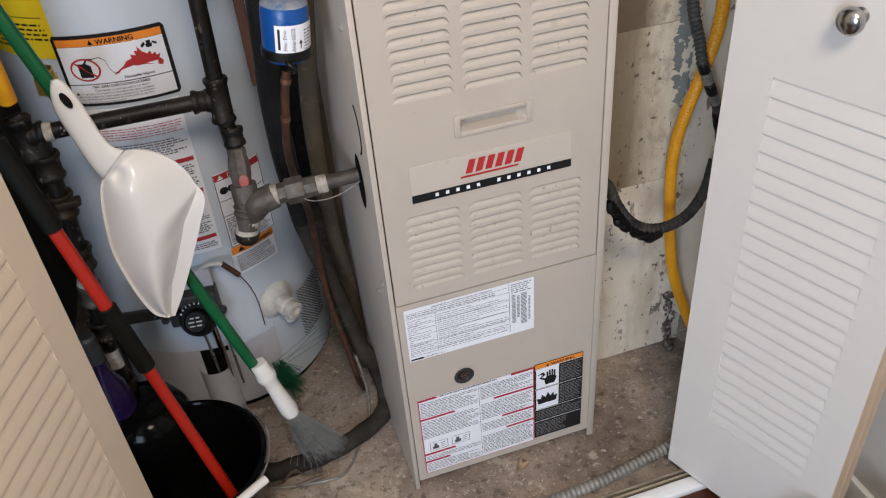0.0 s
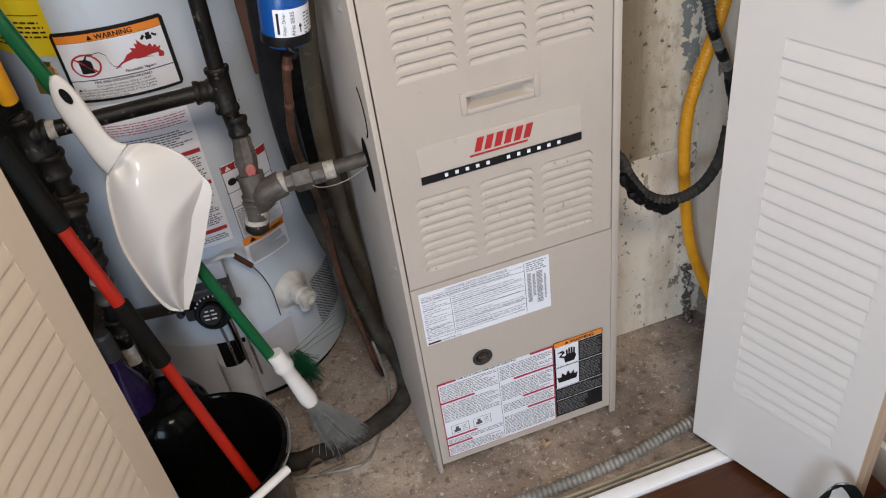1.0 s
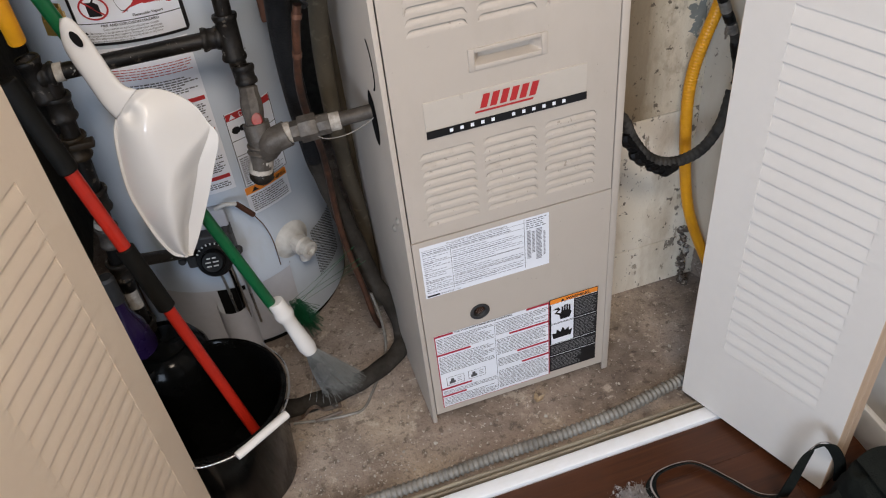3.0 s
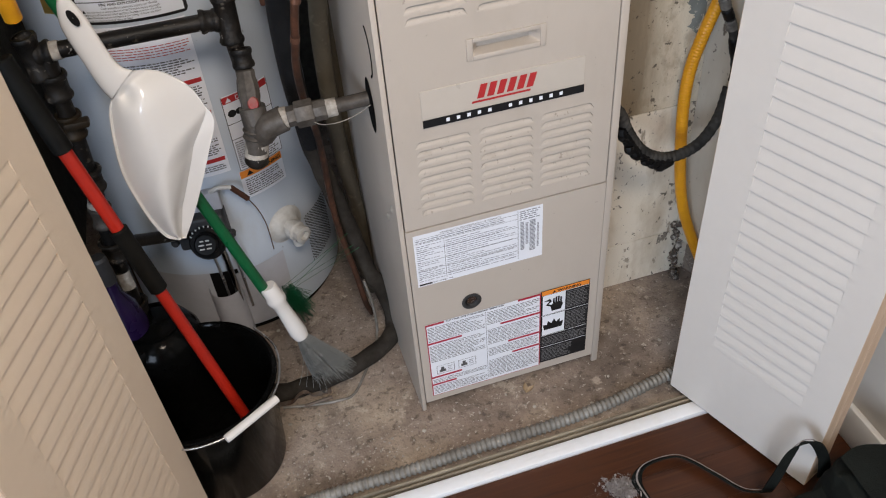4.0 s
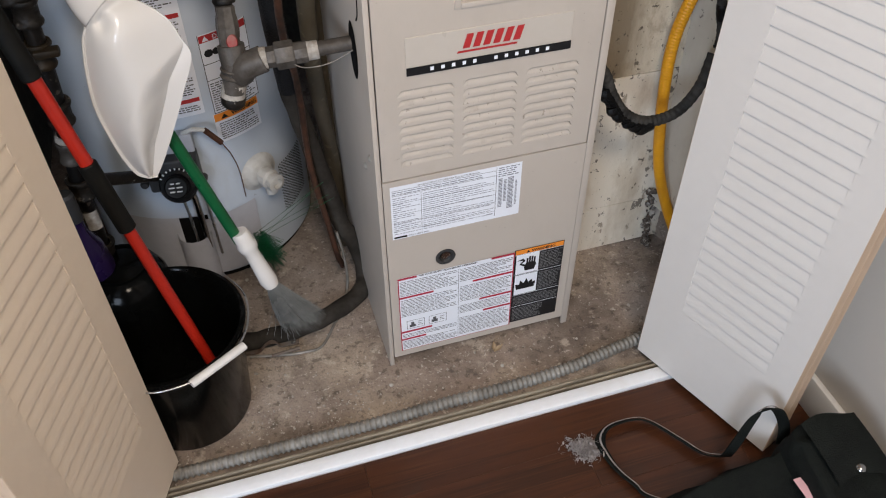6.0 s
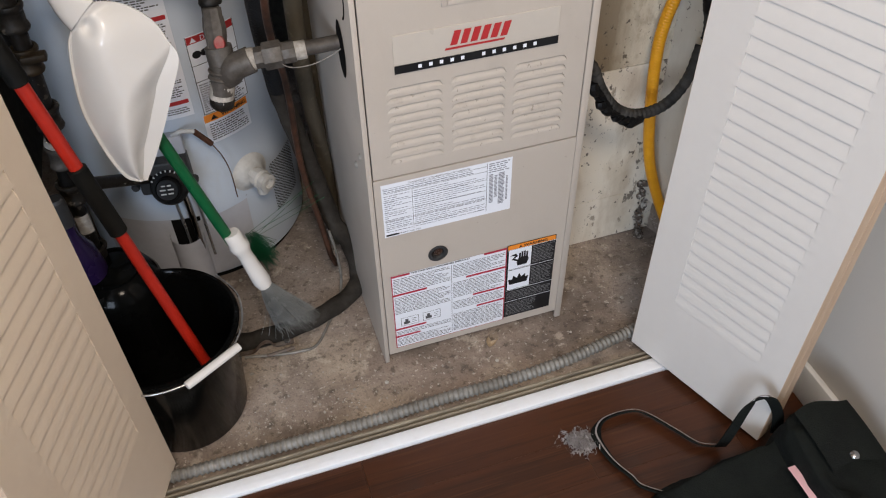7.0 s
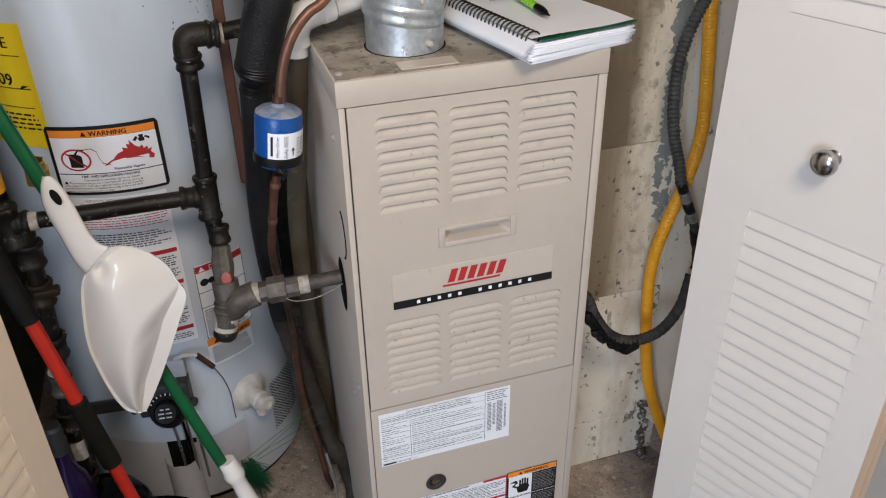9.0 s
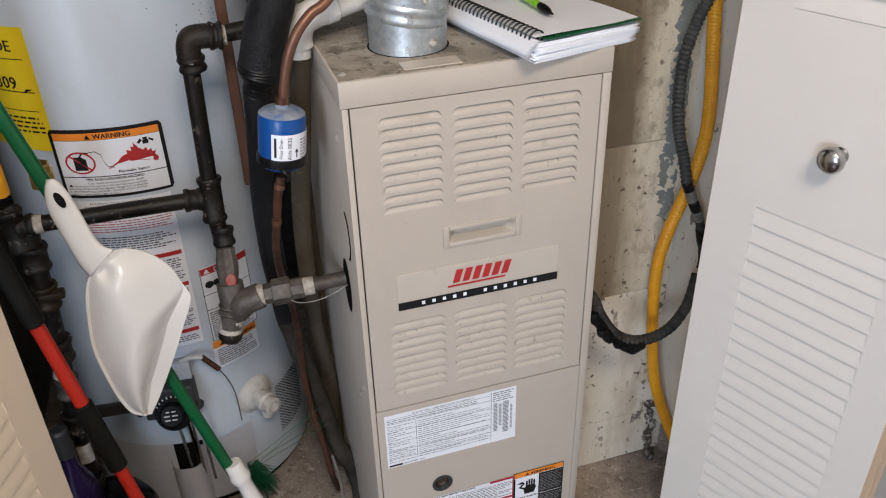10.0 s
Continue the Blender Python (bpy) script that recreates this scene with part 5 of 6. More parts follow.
part("drip_cap", lathe([(0.017, 0), (0.0188, 0.003), (0.0180, 0.014), (0.0125, 0.020), (0.0001, 0.021)], 20, None, aim(EC + Vector((-0.0235, -0.005, -0.040)), EC + Vector((-0.0355, -0.009, -0.089)))), M_FITTING, gas, "dark iron pipe cap", smooth=40)
xs = [(-0.135, -0.123, 0.0168, M_PASTE, 20), (-0.125, -0.109, 0.0158, M_GALV, 6), (-0.111, -0.083, 0.0205, M_GALV, 6), (-0.085, -0.064, 0.0165, M_GALV, 8), (-0.066, -0.048, 0.0140, M_PASTE, 20)]
for x0, x1, r, mt, sg in xs:
    p, q = ((x, UY - 0.1 * (x + 0.127), 0.6405 + 0.06 * (x + 0.127)) for x in (x0, x1))
    part({M_PASTE: "dope_ring", M_GALV: "union"}[mt], lathe([(0.0001, 0), (r * 0.94, 0), (r, 0.002), (r, x1 - x0 - 0.002), (r * 0.94, x1 - x0), (0.0001, x1 - x0)], sg, None, aim(p, q)), mt, gas, smooth=40)
part("furnace_feed", rod((-0.0664, 0.112, 0.6448), (0.045, 0.1, 0.6539), 0.0112, 20), M_GALV, gas, smooth=40)

thread = part("loose_wire", tube([(-0.0886, 0.1000, 0.6343), (-0.0763, 0.0950, 0.6289), (-0.0564, 0.0900, 0.6293), (-0.0350, 0.0900, 0.6321), (-0.0129, 0.0900, 0.6405), (0.0024, 0.0900, 0.6484)], 0.0009, 6), M_CONDUIT, smooth=50)
tagged(thread, "thin pale wire hanging from the gas union to the furnace", "wire")

flex = thing("gas_connector", "yellow-orange coated flexible gas connector with brass nut", "gas hose")
part("hose", tube([(-0.4487, 0.2, 1.0797), (-0.4455, 0.195, 0.9428), (-0.4465, 0.2, 0.8647), (-0.4486, 0.21, 0.828)], 0.0125, 16), M_YELLOW, flex, smooth=50)
part("brass_nut", lathe([(0.013, 0), (0.0175, 0.001), (0.0175, 0.022), (0.0145, 0.024), (0.0145, 0.034), (0.012, 0.036)], 6, None, aim((-0.393, 0.214, 0.828), (-0.390, 0.210, 0.87))), material("brass", (0.55, 0.36, 0.10), 0.35, metal=0.9, amount=0.5, scale=30), flex, "brass flare nut", smooth=30)

# ---- refrigerant lines ----
drier = thing("filter_drier", "blue enamelled filter drier with white label on a copper line", "filter drier", Matrix.Translation((-0.0735, 0.085, 0.8560)) @ Matrix.Rotation(radians(7), 4, "Y"))
FR = 0.0315
part("can", lathe([(0.0001, 0.004), (0.012, 0.004), (0.026, 0.008), (FR - 0.001, 0.016), (FR, 0.020), (FR, 0.076), (FR - 0.001, 0.079), (FR - 0.001, 0.082)], 40), M_BLUE, drier, smooth=40)
part("can_top", lathe([(FR - 0.001, 0.082), (FR - 0.005, 0.0855), (0.018, 0.0885), (0.010, 0.090), (0.008, 0.094), (0.0001, 0.094)], 40), M_DUSTBLUE, drier, "dust-covered blue can top", smooth=50)
part("clamp_band", lathe([(FR + 0.0004, 0.0130), (FR + 0.0022, 0.0140), (FR + 0.0020, 0.0190), (FR + 0.0024, 0.0215), (FR + 0.0018, 0.0260), (FR + 0.0004, 0.0268)], 40), M_TAPE, drier, "black tape band", smooth=40)
part("band_knot", tube([(-0.006, -0.030, 0.016), (-0.002, -0.036, 0.012), (0.004, -0.036, 0.006), (0.001, -0.033, 0.000)], 0.0032, 8), M_TAPE, drier, "twisted tape end", smooth=40)


def on_can(u, v, lift=0.0):
    a = u / FR - math.pi / 2 + 0.16
    return Vector(((FR + 0.0004 + lift) * math.cos(a), (FR + 0.0004 + lift) * math.sin(a), v))


part("can_label", flat(on_can, -0.0235, 0.050, 0.0262, 0.0625, 0.0003, step=0.004), M_PAPER, drier, "white filter drier label")
bm = words("Filter Drier", 0.0062, -0.0085, 0.0295, on_can, 0.0007, turn=90)
words("AHa 083S", 0.0078, 0.0030, 0.0275, on_can, 0.0007, turn=90, bm=bm)
flat(on_can, -0.0195, -0.0165, 0.031, 0.058, 0.0007, bm)
flat(on_can, 0.0092, 0.0108, 0.031, 0.038, 0.0007, bm)
poly(on_can, [(0.0072, 0.038), (0.0128, 0.038), (0.0100, 0.043)], 0.0007, bm)
part("label_print", bm, M_INK, drier)["kind"] = "stuff"
bm = lines(on_can, 0.016, 0.046, 0.026, 0.057, 0.0042, RT, 0.0006, fill=0.4, word=0.006)
part("label_small_print", bm, M_GREYINK, drier)["kind"] = "stuff"
copper = thing("copper_line", "tarnished copper refrigerant line through the filter drier", "copper pipe")
part("upper_line", tube([(-0.0604, 0.0850, 0.9443), (-0.0558, 0.0850, 0.9745), (-0.0472, 0.0860, 1.0067), (-0.0317, 0.0880, 1.0370), (-0.0107, 0.0920, 1.0585), (0.0162, 0.1000, 1.0747), (0.0800, 0.1400, 1.1400), (0.2000, 0.2200, 1.2000)], 0.0068, 14), M_COPPERNEW, copper, "brown copper upper line", smooth=50)
part("solder_joint", rod((-0.0643, 0.085, 0.9388), (-0.0606, 0.0855, 0.958), 0.0082, 14), M_COPPER, copper, smooth=40)
part("lower_line", tube([(-0.0767, 0.0850, 0.8469), (-0.0839, 0.0880, 0.8180), (-0.0900, 0.1000, 0.7705), (-0.0947, 0.1300, 0.7087), (-0.0903, 0.1700, 0.6320), (-0.0779, 0.2150, 0.5436), (-0.0736, 0.2400, 0.4644), (-0.0727, 0.2580, 0.3860), (-0.0705, 0.2660, 0.3104), (-0.0638, 0.2620, 0.2397), (-0.0541, 0.2520, 0.1704), (-0.0461, 0.2380, 0.0946), (-0.0364, 0.2472, 0.0500)], 0.0060, 14), M_COPPER, copper, smooth=50)
part("solder_joint", rod((-0.0795, 0.0870, 0.8343), (-0.0812, 0.0870, 0.8277), 0.0074, 14), M_COPPERNEW, copper, smooth=40)
part("solder_joint", rod((-0.0896, 0.0990, 0.7746), (-0.0904, 0.1010, 0.7663), 0.0070, 14), M_COPPERNEW, copper, smooth=40)
def ease_in(t):
    t = min(1.0, max(0.0, (t - 0.3) / 0.4))
    return t * t * (3 - 2 * t)


suction = thing("insulated_line", "black foam insulated refrigerant suction line", "insulated pipe")
part("foam_sleeve", tube([(-0.0280, 0.1280, 1.2400), (-0.0450, 0.1280, 1.0984), (-0.0620, 0.1310, 1.0424), (-0.0790, 0.1335, 0.9850)], lambda t: 0.0300 - 0.0012 * t, 28), M_FOAM, suction, smooth=50)
part("tape_wrap", tube([(-0.0782, 0.1333, 0.9890), (-0.0800, 0.1340, 0.9790), (-0.0835, 0.1350, 0.9690), (-0.0862, 0.1375, 0.9600), (-0.0885, 0.1420, 0.9480)], lambda t: 0.0292 - 0.0115 * ease_in(t) + 0.0006 * math.sin(60 * t), 24), M_TAPE, suction, smooth=50)
part("upper_sleeve", tube([(-0.0870, 0.1400, 0.9560), (-0.0920, 0.1700, 0.8630), (-0.0975, 0.2050, 0.7573), (-0.0967, 0.2350, 0.6373), (-0.0872, 0.2600, 0.4910)], 0.0185, 20), M_FOAM, suction, "black foam sleeve", smooth=50)
part("sleeve", tube([(-0.0872, 0.2600, 0.4910), (-0.0740, 0.2800, 0.4066), (-0.0579, 0.2900, 0.3179), (-0.0408, 0.2900, 0.2285), (-0.0242, 0.2800, 0.1368), (-0.0043, 0.2520, 0.1023), (0.0055, 0.2340, 0.0300), (-0.0174, 0.1876, 0.0210), (-0.0771, 0.1530, 0.0200), (-0.1408, 0.1335, 0.0200), (-0.2003, 0.1274, 0.0200), (-0.2576, 0.1285, 0.0200), (-0.3300, 0.1600, 0.0200)], lambda t: 0.0180 + 0.0007 * math.sin(t * 90), 20), M_HOSE, suction, "dusty dark grey foam sleeve running down to the floor", smooth=50)
pvc = thing("drain_pipe", "white plastic drain pipe with elbow over the furnace", "plastic pipe")
part("run", rod((0.0098, 0.168, 1.0388), (0.1955, 0.215, 1.0704), 0.0180, 24), M_PVC, pvc, smooth=40)
part("elbow", tube([(0.0302, 0.173, 1.0425), (0.0077, 0.168, 1.0386), (-0.0123, 0.165, 1.0301), (-0.0208, 0.165, 1.0116), (-0.0207, 0.165, 0.9957)], 0.0200, 24), M_PVC, pvc, smooth=50)
part("elbow_hub", lathe([(0.0200, 0.0), (0.0212, 0.002), (0.0212, 0.018), (0.0195, 0.020)], 24, None, aim((0.0159, 0.17, 1.0403), (0.1955, 0.215, 1.0704))), M_PVC, pvc, smooth=40)
part("stub", rod((-0.021, 0.165, 0.9996), (-0.0218, 0.165, 0.9817), 0.0160, 24), M_PVC, pvc, smooth=40)
part("drop", tube([(-0.0195, 0.1680, 0.9850), (-0.0300, 0.2000, 0.8429), (-0.0399, 0.2500, 0.6712), (-0.0341, 0.3100, 0.4429), (-0.0154, 0.3500, 0.2390), (-0.0114, 0.3700, 0.0000)], 0.0150, 20), M_STUD, pvc, "dirt-browned lower pipe", smooth=50)
brown = part("timber_post", box(-0.117, -0.101, 0.300, 0.316, 0.735, 2.44, 0.003), M_BROWNWOOD)
tagged(brown, "brown stained timber batten hanging behind the pipes", "timber", kind="structure")
for i, (x, y, r) in enumerate(((0.010, 0.400, 0.0235), (0.056, 0.520, 0.024))):
    o = part("upright_pipe", tube([(x, y, 0.0), (x, y, 0.8), (x, y, 1.6), (x, y, 2.44)], r, 20), M_STUD, smooth=50)
    tagged(o, "dirty olive-brown upright pipe beside the furnace", "pipe", group="upright pipes behind the furnace")

# ---- cables and conduits beside the furnace ----


def corrugated(pts, r, amp, pitch, seg=16, name="conduit"):
    p = spline(pts, 60)
    out, acc, last = [], 0.0, None
    for q in p:
        if last is not None:
            acc += (q - last).length
        last = q
        out.append((q, acc))
    total = acc
    n = int(total / pitch * 6)
    pts2, k = [], 0
    for i in range(n + 1):
        s = total * i / n
        while k < len(out) - 2 and out[k + 1][1] < s:
            k += 1
        (a, sa), (b, sb) = out[k], out[k + 1]
        pts2.append(a.lerp(b, (s - sa) / max(sb - sa, 1e-9)))
    return tube(pts2, lambda t: r + amp * math.sin(2 * math.pi * t * total / pitch), seg, raw=True)


def coupling_wrap(p, q, r):
    """Tape wound round a cable, uneven at its turns."""
    h = (Vector(q) - Vector(p)).length
    return lathe([(r * 0.80, 0)] + [(r * (0.97 + 0.06 * (k % 2)), h * (k + 0.5) / 6) for k in range(6)] + [(r * 0.80, h)], 16, None, aim(p, q))


ytube = thing("yellow_conduit", "yellow-orange corrugated plastic coated gas tubing hanging on the wall", "gas tubing")
TUBING = [(0.5792, 0.128, 1.3327), (0.598, 0.127, 1.1317), (0.6070, 0.127, 1.0024), (0.6163, 0.127, 0.9226), (0.6255, 0.127, 0.8391), (0.6275, 0.127, 0.7807), (0.6200, 0.127, 0.7262), (0.6021, 0.127, 0.6664), (0.5845, 0.128, 0.6110), (0.5732, 0.132, 0.5480), (0.5711, 0.132, 0.4746), (0.5813, 0.13, 0.3513), (0.6002, 0.127, 0.2412), (0.6334, 0.118, 0.1402), (0.6611, 0.1, 0.0693), (0.6903, 0.0839, 0.016)]
part("tubing", corrugated(TUBING, 0.0108, 0.00030, 0.0058, 18), M_YELLOW, ytube, smooth=60)
cab = thing("black_cable", "grey braided cable sleeve with black tape on the wall", "cable")
part("sleeve", corrugated([(0.5880, 0.106, 1.3300), (0.6030, 0.104, 1.1000), (0.5990, 0.106, 1.0500), (0.5865, 0.109, 1.0200), (0.5718, 0.112, 0.9830), (0.5590, 0.116, 0.9270), (0.5590, 0.118, 0.8570), (0.5685, 0.117, 0.7945), (0.5830, 0.113, 0.7440), (0.5886, 0.1060, 0.7061)], 0.0090, 0.0011, 0.0078, 14), M_CABLE, cab, smooth=60)
part("taped_run", tube([(0.5872, 0.107, 0.7120), (0.6036, 0.105, 0.6720), (0.6156, 0.105, 0.6483), (0.6297, 0.105, 0.6127), (0.6375, 0.103, 0.5771), (0.6400, 0.098, 0.5475), (0.6330, 0.090, 0.5340)], lambda t: 0.0076 + 0.0012 * math.sin(t * 40) ** 8, 14), M_DUSTCABLE, cab, "dusty grey taped run", smooth=50)
for p, q, mt in (((0.5880, 0.1060, 0.7090), (0.5960, 0.1055, 0.6900), M_TAPE), ((0.5965, 0.1055, 0.6895), (0.6050, 0.105, 0.6690), M_WHITETAPE), ((0.6060, 0.105, 0.6670), (0.6145, 0.105, 0.6500), M_TAPE), ((0.6160, 0.105, 0.6470), (0.6240, 0.105, 0.6270), M_WHITETAPE), ((0.6300, 0.105, 0.6110), (0.6375, 0.104, 0.5790), M_TAPE)):
    part("tape_wrap", coupling_wrap(p, q, 0.0094), mt, cab, "black tape wrap" if mt is M_TAPE else "dirty pale tape wrap", smooth=50)
loop = thing("power_cable", "black taped flexible power cable looping from the furnace to the wall", "cable")
part("sleeve", tube([(0.3652, 0.06, 0.5862), (0.3965, 0.05, 0.5551), (0.415, 0.048, 0.5138), (0.4444, 0.047, 0.469), (0.4822, 0.048, 0.4427), (0.5231, 0.05, 0.4365), (0.563, 0.054, 0.4485), (0.5987, 0.066, 0.481), (0.6217, 0.082, 0.5296)], lambda t: 0.0098 + 0.0006 * math.sin(t * 210), 16, n=20), M_DUSTCABLE, loop, smooth=50)
bm = bmesh.new()
rl = random.Random(5)
path = spline([(0.4076, 0.048, 0.5295), (0.4175, 0.047, 0.5078), (0.4443, 0.046, 0.469), (0.4822, 0.047, 0.4426), (0.5016, 0.048, 0.4395)], 11)
for i, q in enumerate(path[:-1]):
    d = (path[i + 1] - q).normalized()
    off = Vector((-0.005, -0.004, -0.006)) * (0.5 + 1.1 * rl.random())
    tube([q + off - d * 0.006, q + off * 1.25, q + off * 0.9 + d * 0.008], 0.0045 + 0.0045 * rl.random(), 8, bm)
part("tape_lump", bm, M_TAPE, loop, "crumpled black tape", smooth=40)["kind"] = "stuff"
flexc = thing("floor_conduit", "galvanised flexible metal conduit lying along the closet floor", "conduit")
part("conduit", corrugated([(-0.5956, -0.1168, 0.013), (-0.4058, -0.1233, 0.013), (-0.2504, -0.1242, 0.013), (-0.0618, -0.1256, 0.013), (0.0799, -0.1223, 0.013), (0.1929, -0.1234, 0.013), (0.3181, -0.1171, 0.013), (0.446, -0.0973, 0.013), (0.5764, -0.072, 0.013), (0.6541, -0.0447, 0.016)], 0.0106, 0.0015, 0.0098, 16), M_CONDUIT, flexc, smooth=70)

part("end_connector", lathe([(0.0125, 0.0), (0.0150, 0.001), (0.0150, 0.014), (0.0135, 0.016), (0.0135, 0.030), (0.0125, 0.031)], 20, None, aim((0.6206, -0.0578, 0.0145), (0.6597, -0.0425, 0.0165))), M_GALV, flexc, "zinc conduit connector", smooth=40)

# ---- notebook and pen on the furnace ----
NB = pose(0.240, -0.030, FH + 0.001, 0, 0, 12) @ Matrix.Scale(1.12, 4)
book = thing("notebook", "open spiral notebook with white pages and green cover edge", "notebook", NB)


RN = random.Random(17)


def page_fn(k):
    """One loose sheet of the stack, a little out of line and wavy at its free edges."""
    z, ox, oy, tw, ph = 0.0022 + 0.00225 * k, RN.uniform(-0.004, 0.003), RN.uniform(-0.0025, 0.0025), RN.uniform(-0.003, 0.003), RN.uniform(0, 6)
    return lambda u, v: Vector((0.004 + ox + 0.146 * u + tw * v * 0.2, oy + 0.236 * v + tw * u, z + 0.0006 * math.sin(5 * u + 1.0 + 0.15 * ph) * (1 - v) ** 3 - 0.0006 * (1 - v) ** 10 * (1 + math.sin(7 * u + 0.2 * ph))))


for k in range(10):
    s = part("page", sheet(page_fn(k), 14, 8), M_PAPER, book, smooth=60)
    md = s.modifiers.new("thickness", "SOLIDIFY")
    md.thickness = 0.0020
part("cover_edge", box(0.016, 0.153, -0.0030, 0.236, 0.0262, 0.0270), M_GREEN, book, "green cover edge")
bm = sheet(lambda u, v: Vector((0.002 + 0.148 * u, 0.24 * v, 0.0290 + 0.0012 * math.sin(5 * u + 1) + 0.0006 * math.sin(9 * v))), 16, 10)
part("top_page", bm, M_PAPER, book, smooth=50)
for k in range(3):
    f = sheet(lambda u, v: Vector((0.004 - (0.010 + 0.003 * k) * math.sin(math.pi * u), -0.002 - 0.002 * k + 0.234 * v, 0.0015 + (0.018 + 0.004 * k) * u)), 12, 4)
    part("folded_page", f, M_PAPER, book, "folded-back white sheet", smooth=60)
bm = bmesh.new()
for k in range(27):
    y = 0.008 + k * 0.0084
    pts = [(0.010 + 0.0095 * math.cos(a), y + 0.0012 * a / 6, 0.0270 + 0.0080 * math.sin(a)) for a in (2 * math.pi * j / 12 for j in range(13))]
    tube(pts, 0.0011, 6, bm, raw=True)
part("spiral", bm, M_TAPE, book, "black wire spiral", smooth=50)["kind"] = "stuff"
bm = bmesh.new()
rw = random.Random(9)
for k in range(3):
    x = 0.045
    while x < 0.085 + 0.01 * k:
        w = 0.003 + 0.004 * rw.random()
        tube([(x, 0.150 + 0.014 * k, 0.0312), (x + w / 2, 0.155 + 0.014 * k, 0.0312), (x + w, 0.150 + 0.014 * k, 0.0312)], 0.0003, 4, bm)
        x += w + 0.002
part("handwriting", bm, M_GREYINK, book, "faint pencil strokes")["kind"] = "stuff"
pen = thing("pen", "lime green and black ballpoint pen lying on the notebook", "pen", NB @ pose(0.0595, 0.045, 0.0360, 0, 0, 77.5))
PX = Matrix.Rotation(radians(90), 4, "Y")
part("barrel", lathe([(0.0046, 0.038), (0.0050, 0.060), (0.0048, 0.100), (0.0042, 0.118), (0.0001, 0.120)], 18, None, PX), M_PENGREEN, pen, "lime green barrel", smooth=40)
part("grip", lathe([(0.0001, 0.0), (0.0010, 0.0005), (0.0016, 0.006), (0.0040, 0.014), (0.0052, 0.026), (0.0048, 0.038)], 18, None, PX), M_BLACKPL, pen, "black rubber grip", smooth=40)
part("clip", box(0.072, 0.118, -0.0022, 0.0022, 0.0050, 0.0068, 0.0008), M_BLACKPL, pen, smooth=40)

# ---- bucket, mop, broom and dustpan ----


def bucket(name, label, m, handle=True):
    b = thing(name, label, "bucket", m)
    prof = [(0.0001, 0.004), (0.098, 0.004), (0.101, 0.010), (0.116, 0.215), (0.119, 0.225), (0.119, 0.240), (0.125, 0.241), (0.127, 0.246), (0.125, 0.251), (0.120, 0.252), (0.1165, 0.248), (0.113, 0.215), (0.0965, 0.014), (0.0001, 0.012)]
    part("shell", lathe(prof, 64), M_BUCKET, b, smooth=40)
    if handle:
        pts = [Vector((0.128 * math.cos(a), 0.128 * math.sin(a), 0.226)) for a in (radians(40), radians(10), radians(-25), radians(-60), radians(-100), radians(-140))]
        pts = [p + Vector((0.004 * math.cos(math.atan2(p.y, p.x)), 0.004 * math.sin(math.atan2(p.y, p.x)), 0.020)) for p in pts]
        h = part("wire_handle", tube(pts, 0.0018, 8), M_WIRE, b, "thin steel bail", smooth=50)
        g0, g1 = Vector((0.116, -0.080, 0.245)), Vector((0.030, -0.130, 0.245))
        part("grip", lathe([(0.0001, 0), (0.0068, 0.0005), (0.0074, 0.004), (0.0074, (g1 - g0).length - 0.004), (0.0068, (g1 - g0).length), (0.0001, (g1 - g0).length)], 16, None, aim(g0, g1)), M_WHITEPL, h, "white plastic grip", smooth=40)
        for a in (40, -140):
            c, s = math.cos(radians(a)), math.sin(radians(a))
            part("ear", lathe([(0.0001, 0.012), (0.008, 0.012), (0.010, 0.008), (0.010, 0.0)], 14, None, aim((0.117 * c, 0.117 * s, 0.230), (0.2 * c, 0.2 * s, 0.230))), M_BUCKET, b, smooth=40)
    return b


bucket("bucket", "black plastic bucket with wire bail and white grip", Matrix.Translation((-0.373, 0.026, 0.002)) @ Matrix.Diagonal((1.055, 1.055, 0.93, 1)))
upturned = thing("upturned_pail", "glossy black rounded plastic pail upside down behind the bucket", "pail", Matrix.Translation((-0.440, 0.178, 0.002)))
part("shell", lathe([(0.092, 0.0), (0.094, 0.004), (0.090, 0.010), (0.084, 0.16), (0.078, 0.205), (0.064, 0.232), (0.040, 0.246), (0.0001, 0.250)], 48), M_BUCKET, upturned, smooth=60)
part("foot_ring", lathe([(0.050, 0.239), (0.051, 0.246), (0.047, 0.247), (0.046, 0.242)], 40), M_BUCKET, upturned, smooth=40)
bottle = thing("spray_bottle", "dark purple plastic bottle with grey screw cap", "bottle", Matrix.Translation((-0.476, 0.175, 0.002)) @ Matrix.Diagonal((0.9, 0.9, 1.36, 1)))
part("body", lathe([(0.0001, 0.0), (0.034, 0.0), (0.037, 0.006), (0.037, 0.19), (0.030, 0.225), (0.014, 0.25), (0.013, 0.27), (0.0001, 0.27)], 32), material("purple_plastic", (0.016, 0.007, 0.040), 0.3, amount=0.3, bump=0), bottle, smooth=40)
part("cap", lathe([(0.0001, 0.31), (0.012, 0.31), (0.0155, 0.306), (0.0155, 0.268), (0.0001, 0.268)], 24), M_GREYCTRL, bottle, "grey screw cap", smooth=40)

mop = thing("mop_pole", "red telescopic mop pole with black grips standing in the bucket", "mop")
MB, MT = Vector((-0.2912, -0.0174, 0.0120)), Vector((-0.4520, 0.0826, 0.8329))


def along(a, b, t):
    return a + (b - a) * t


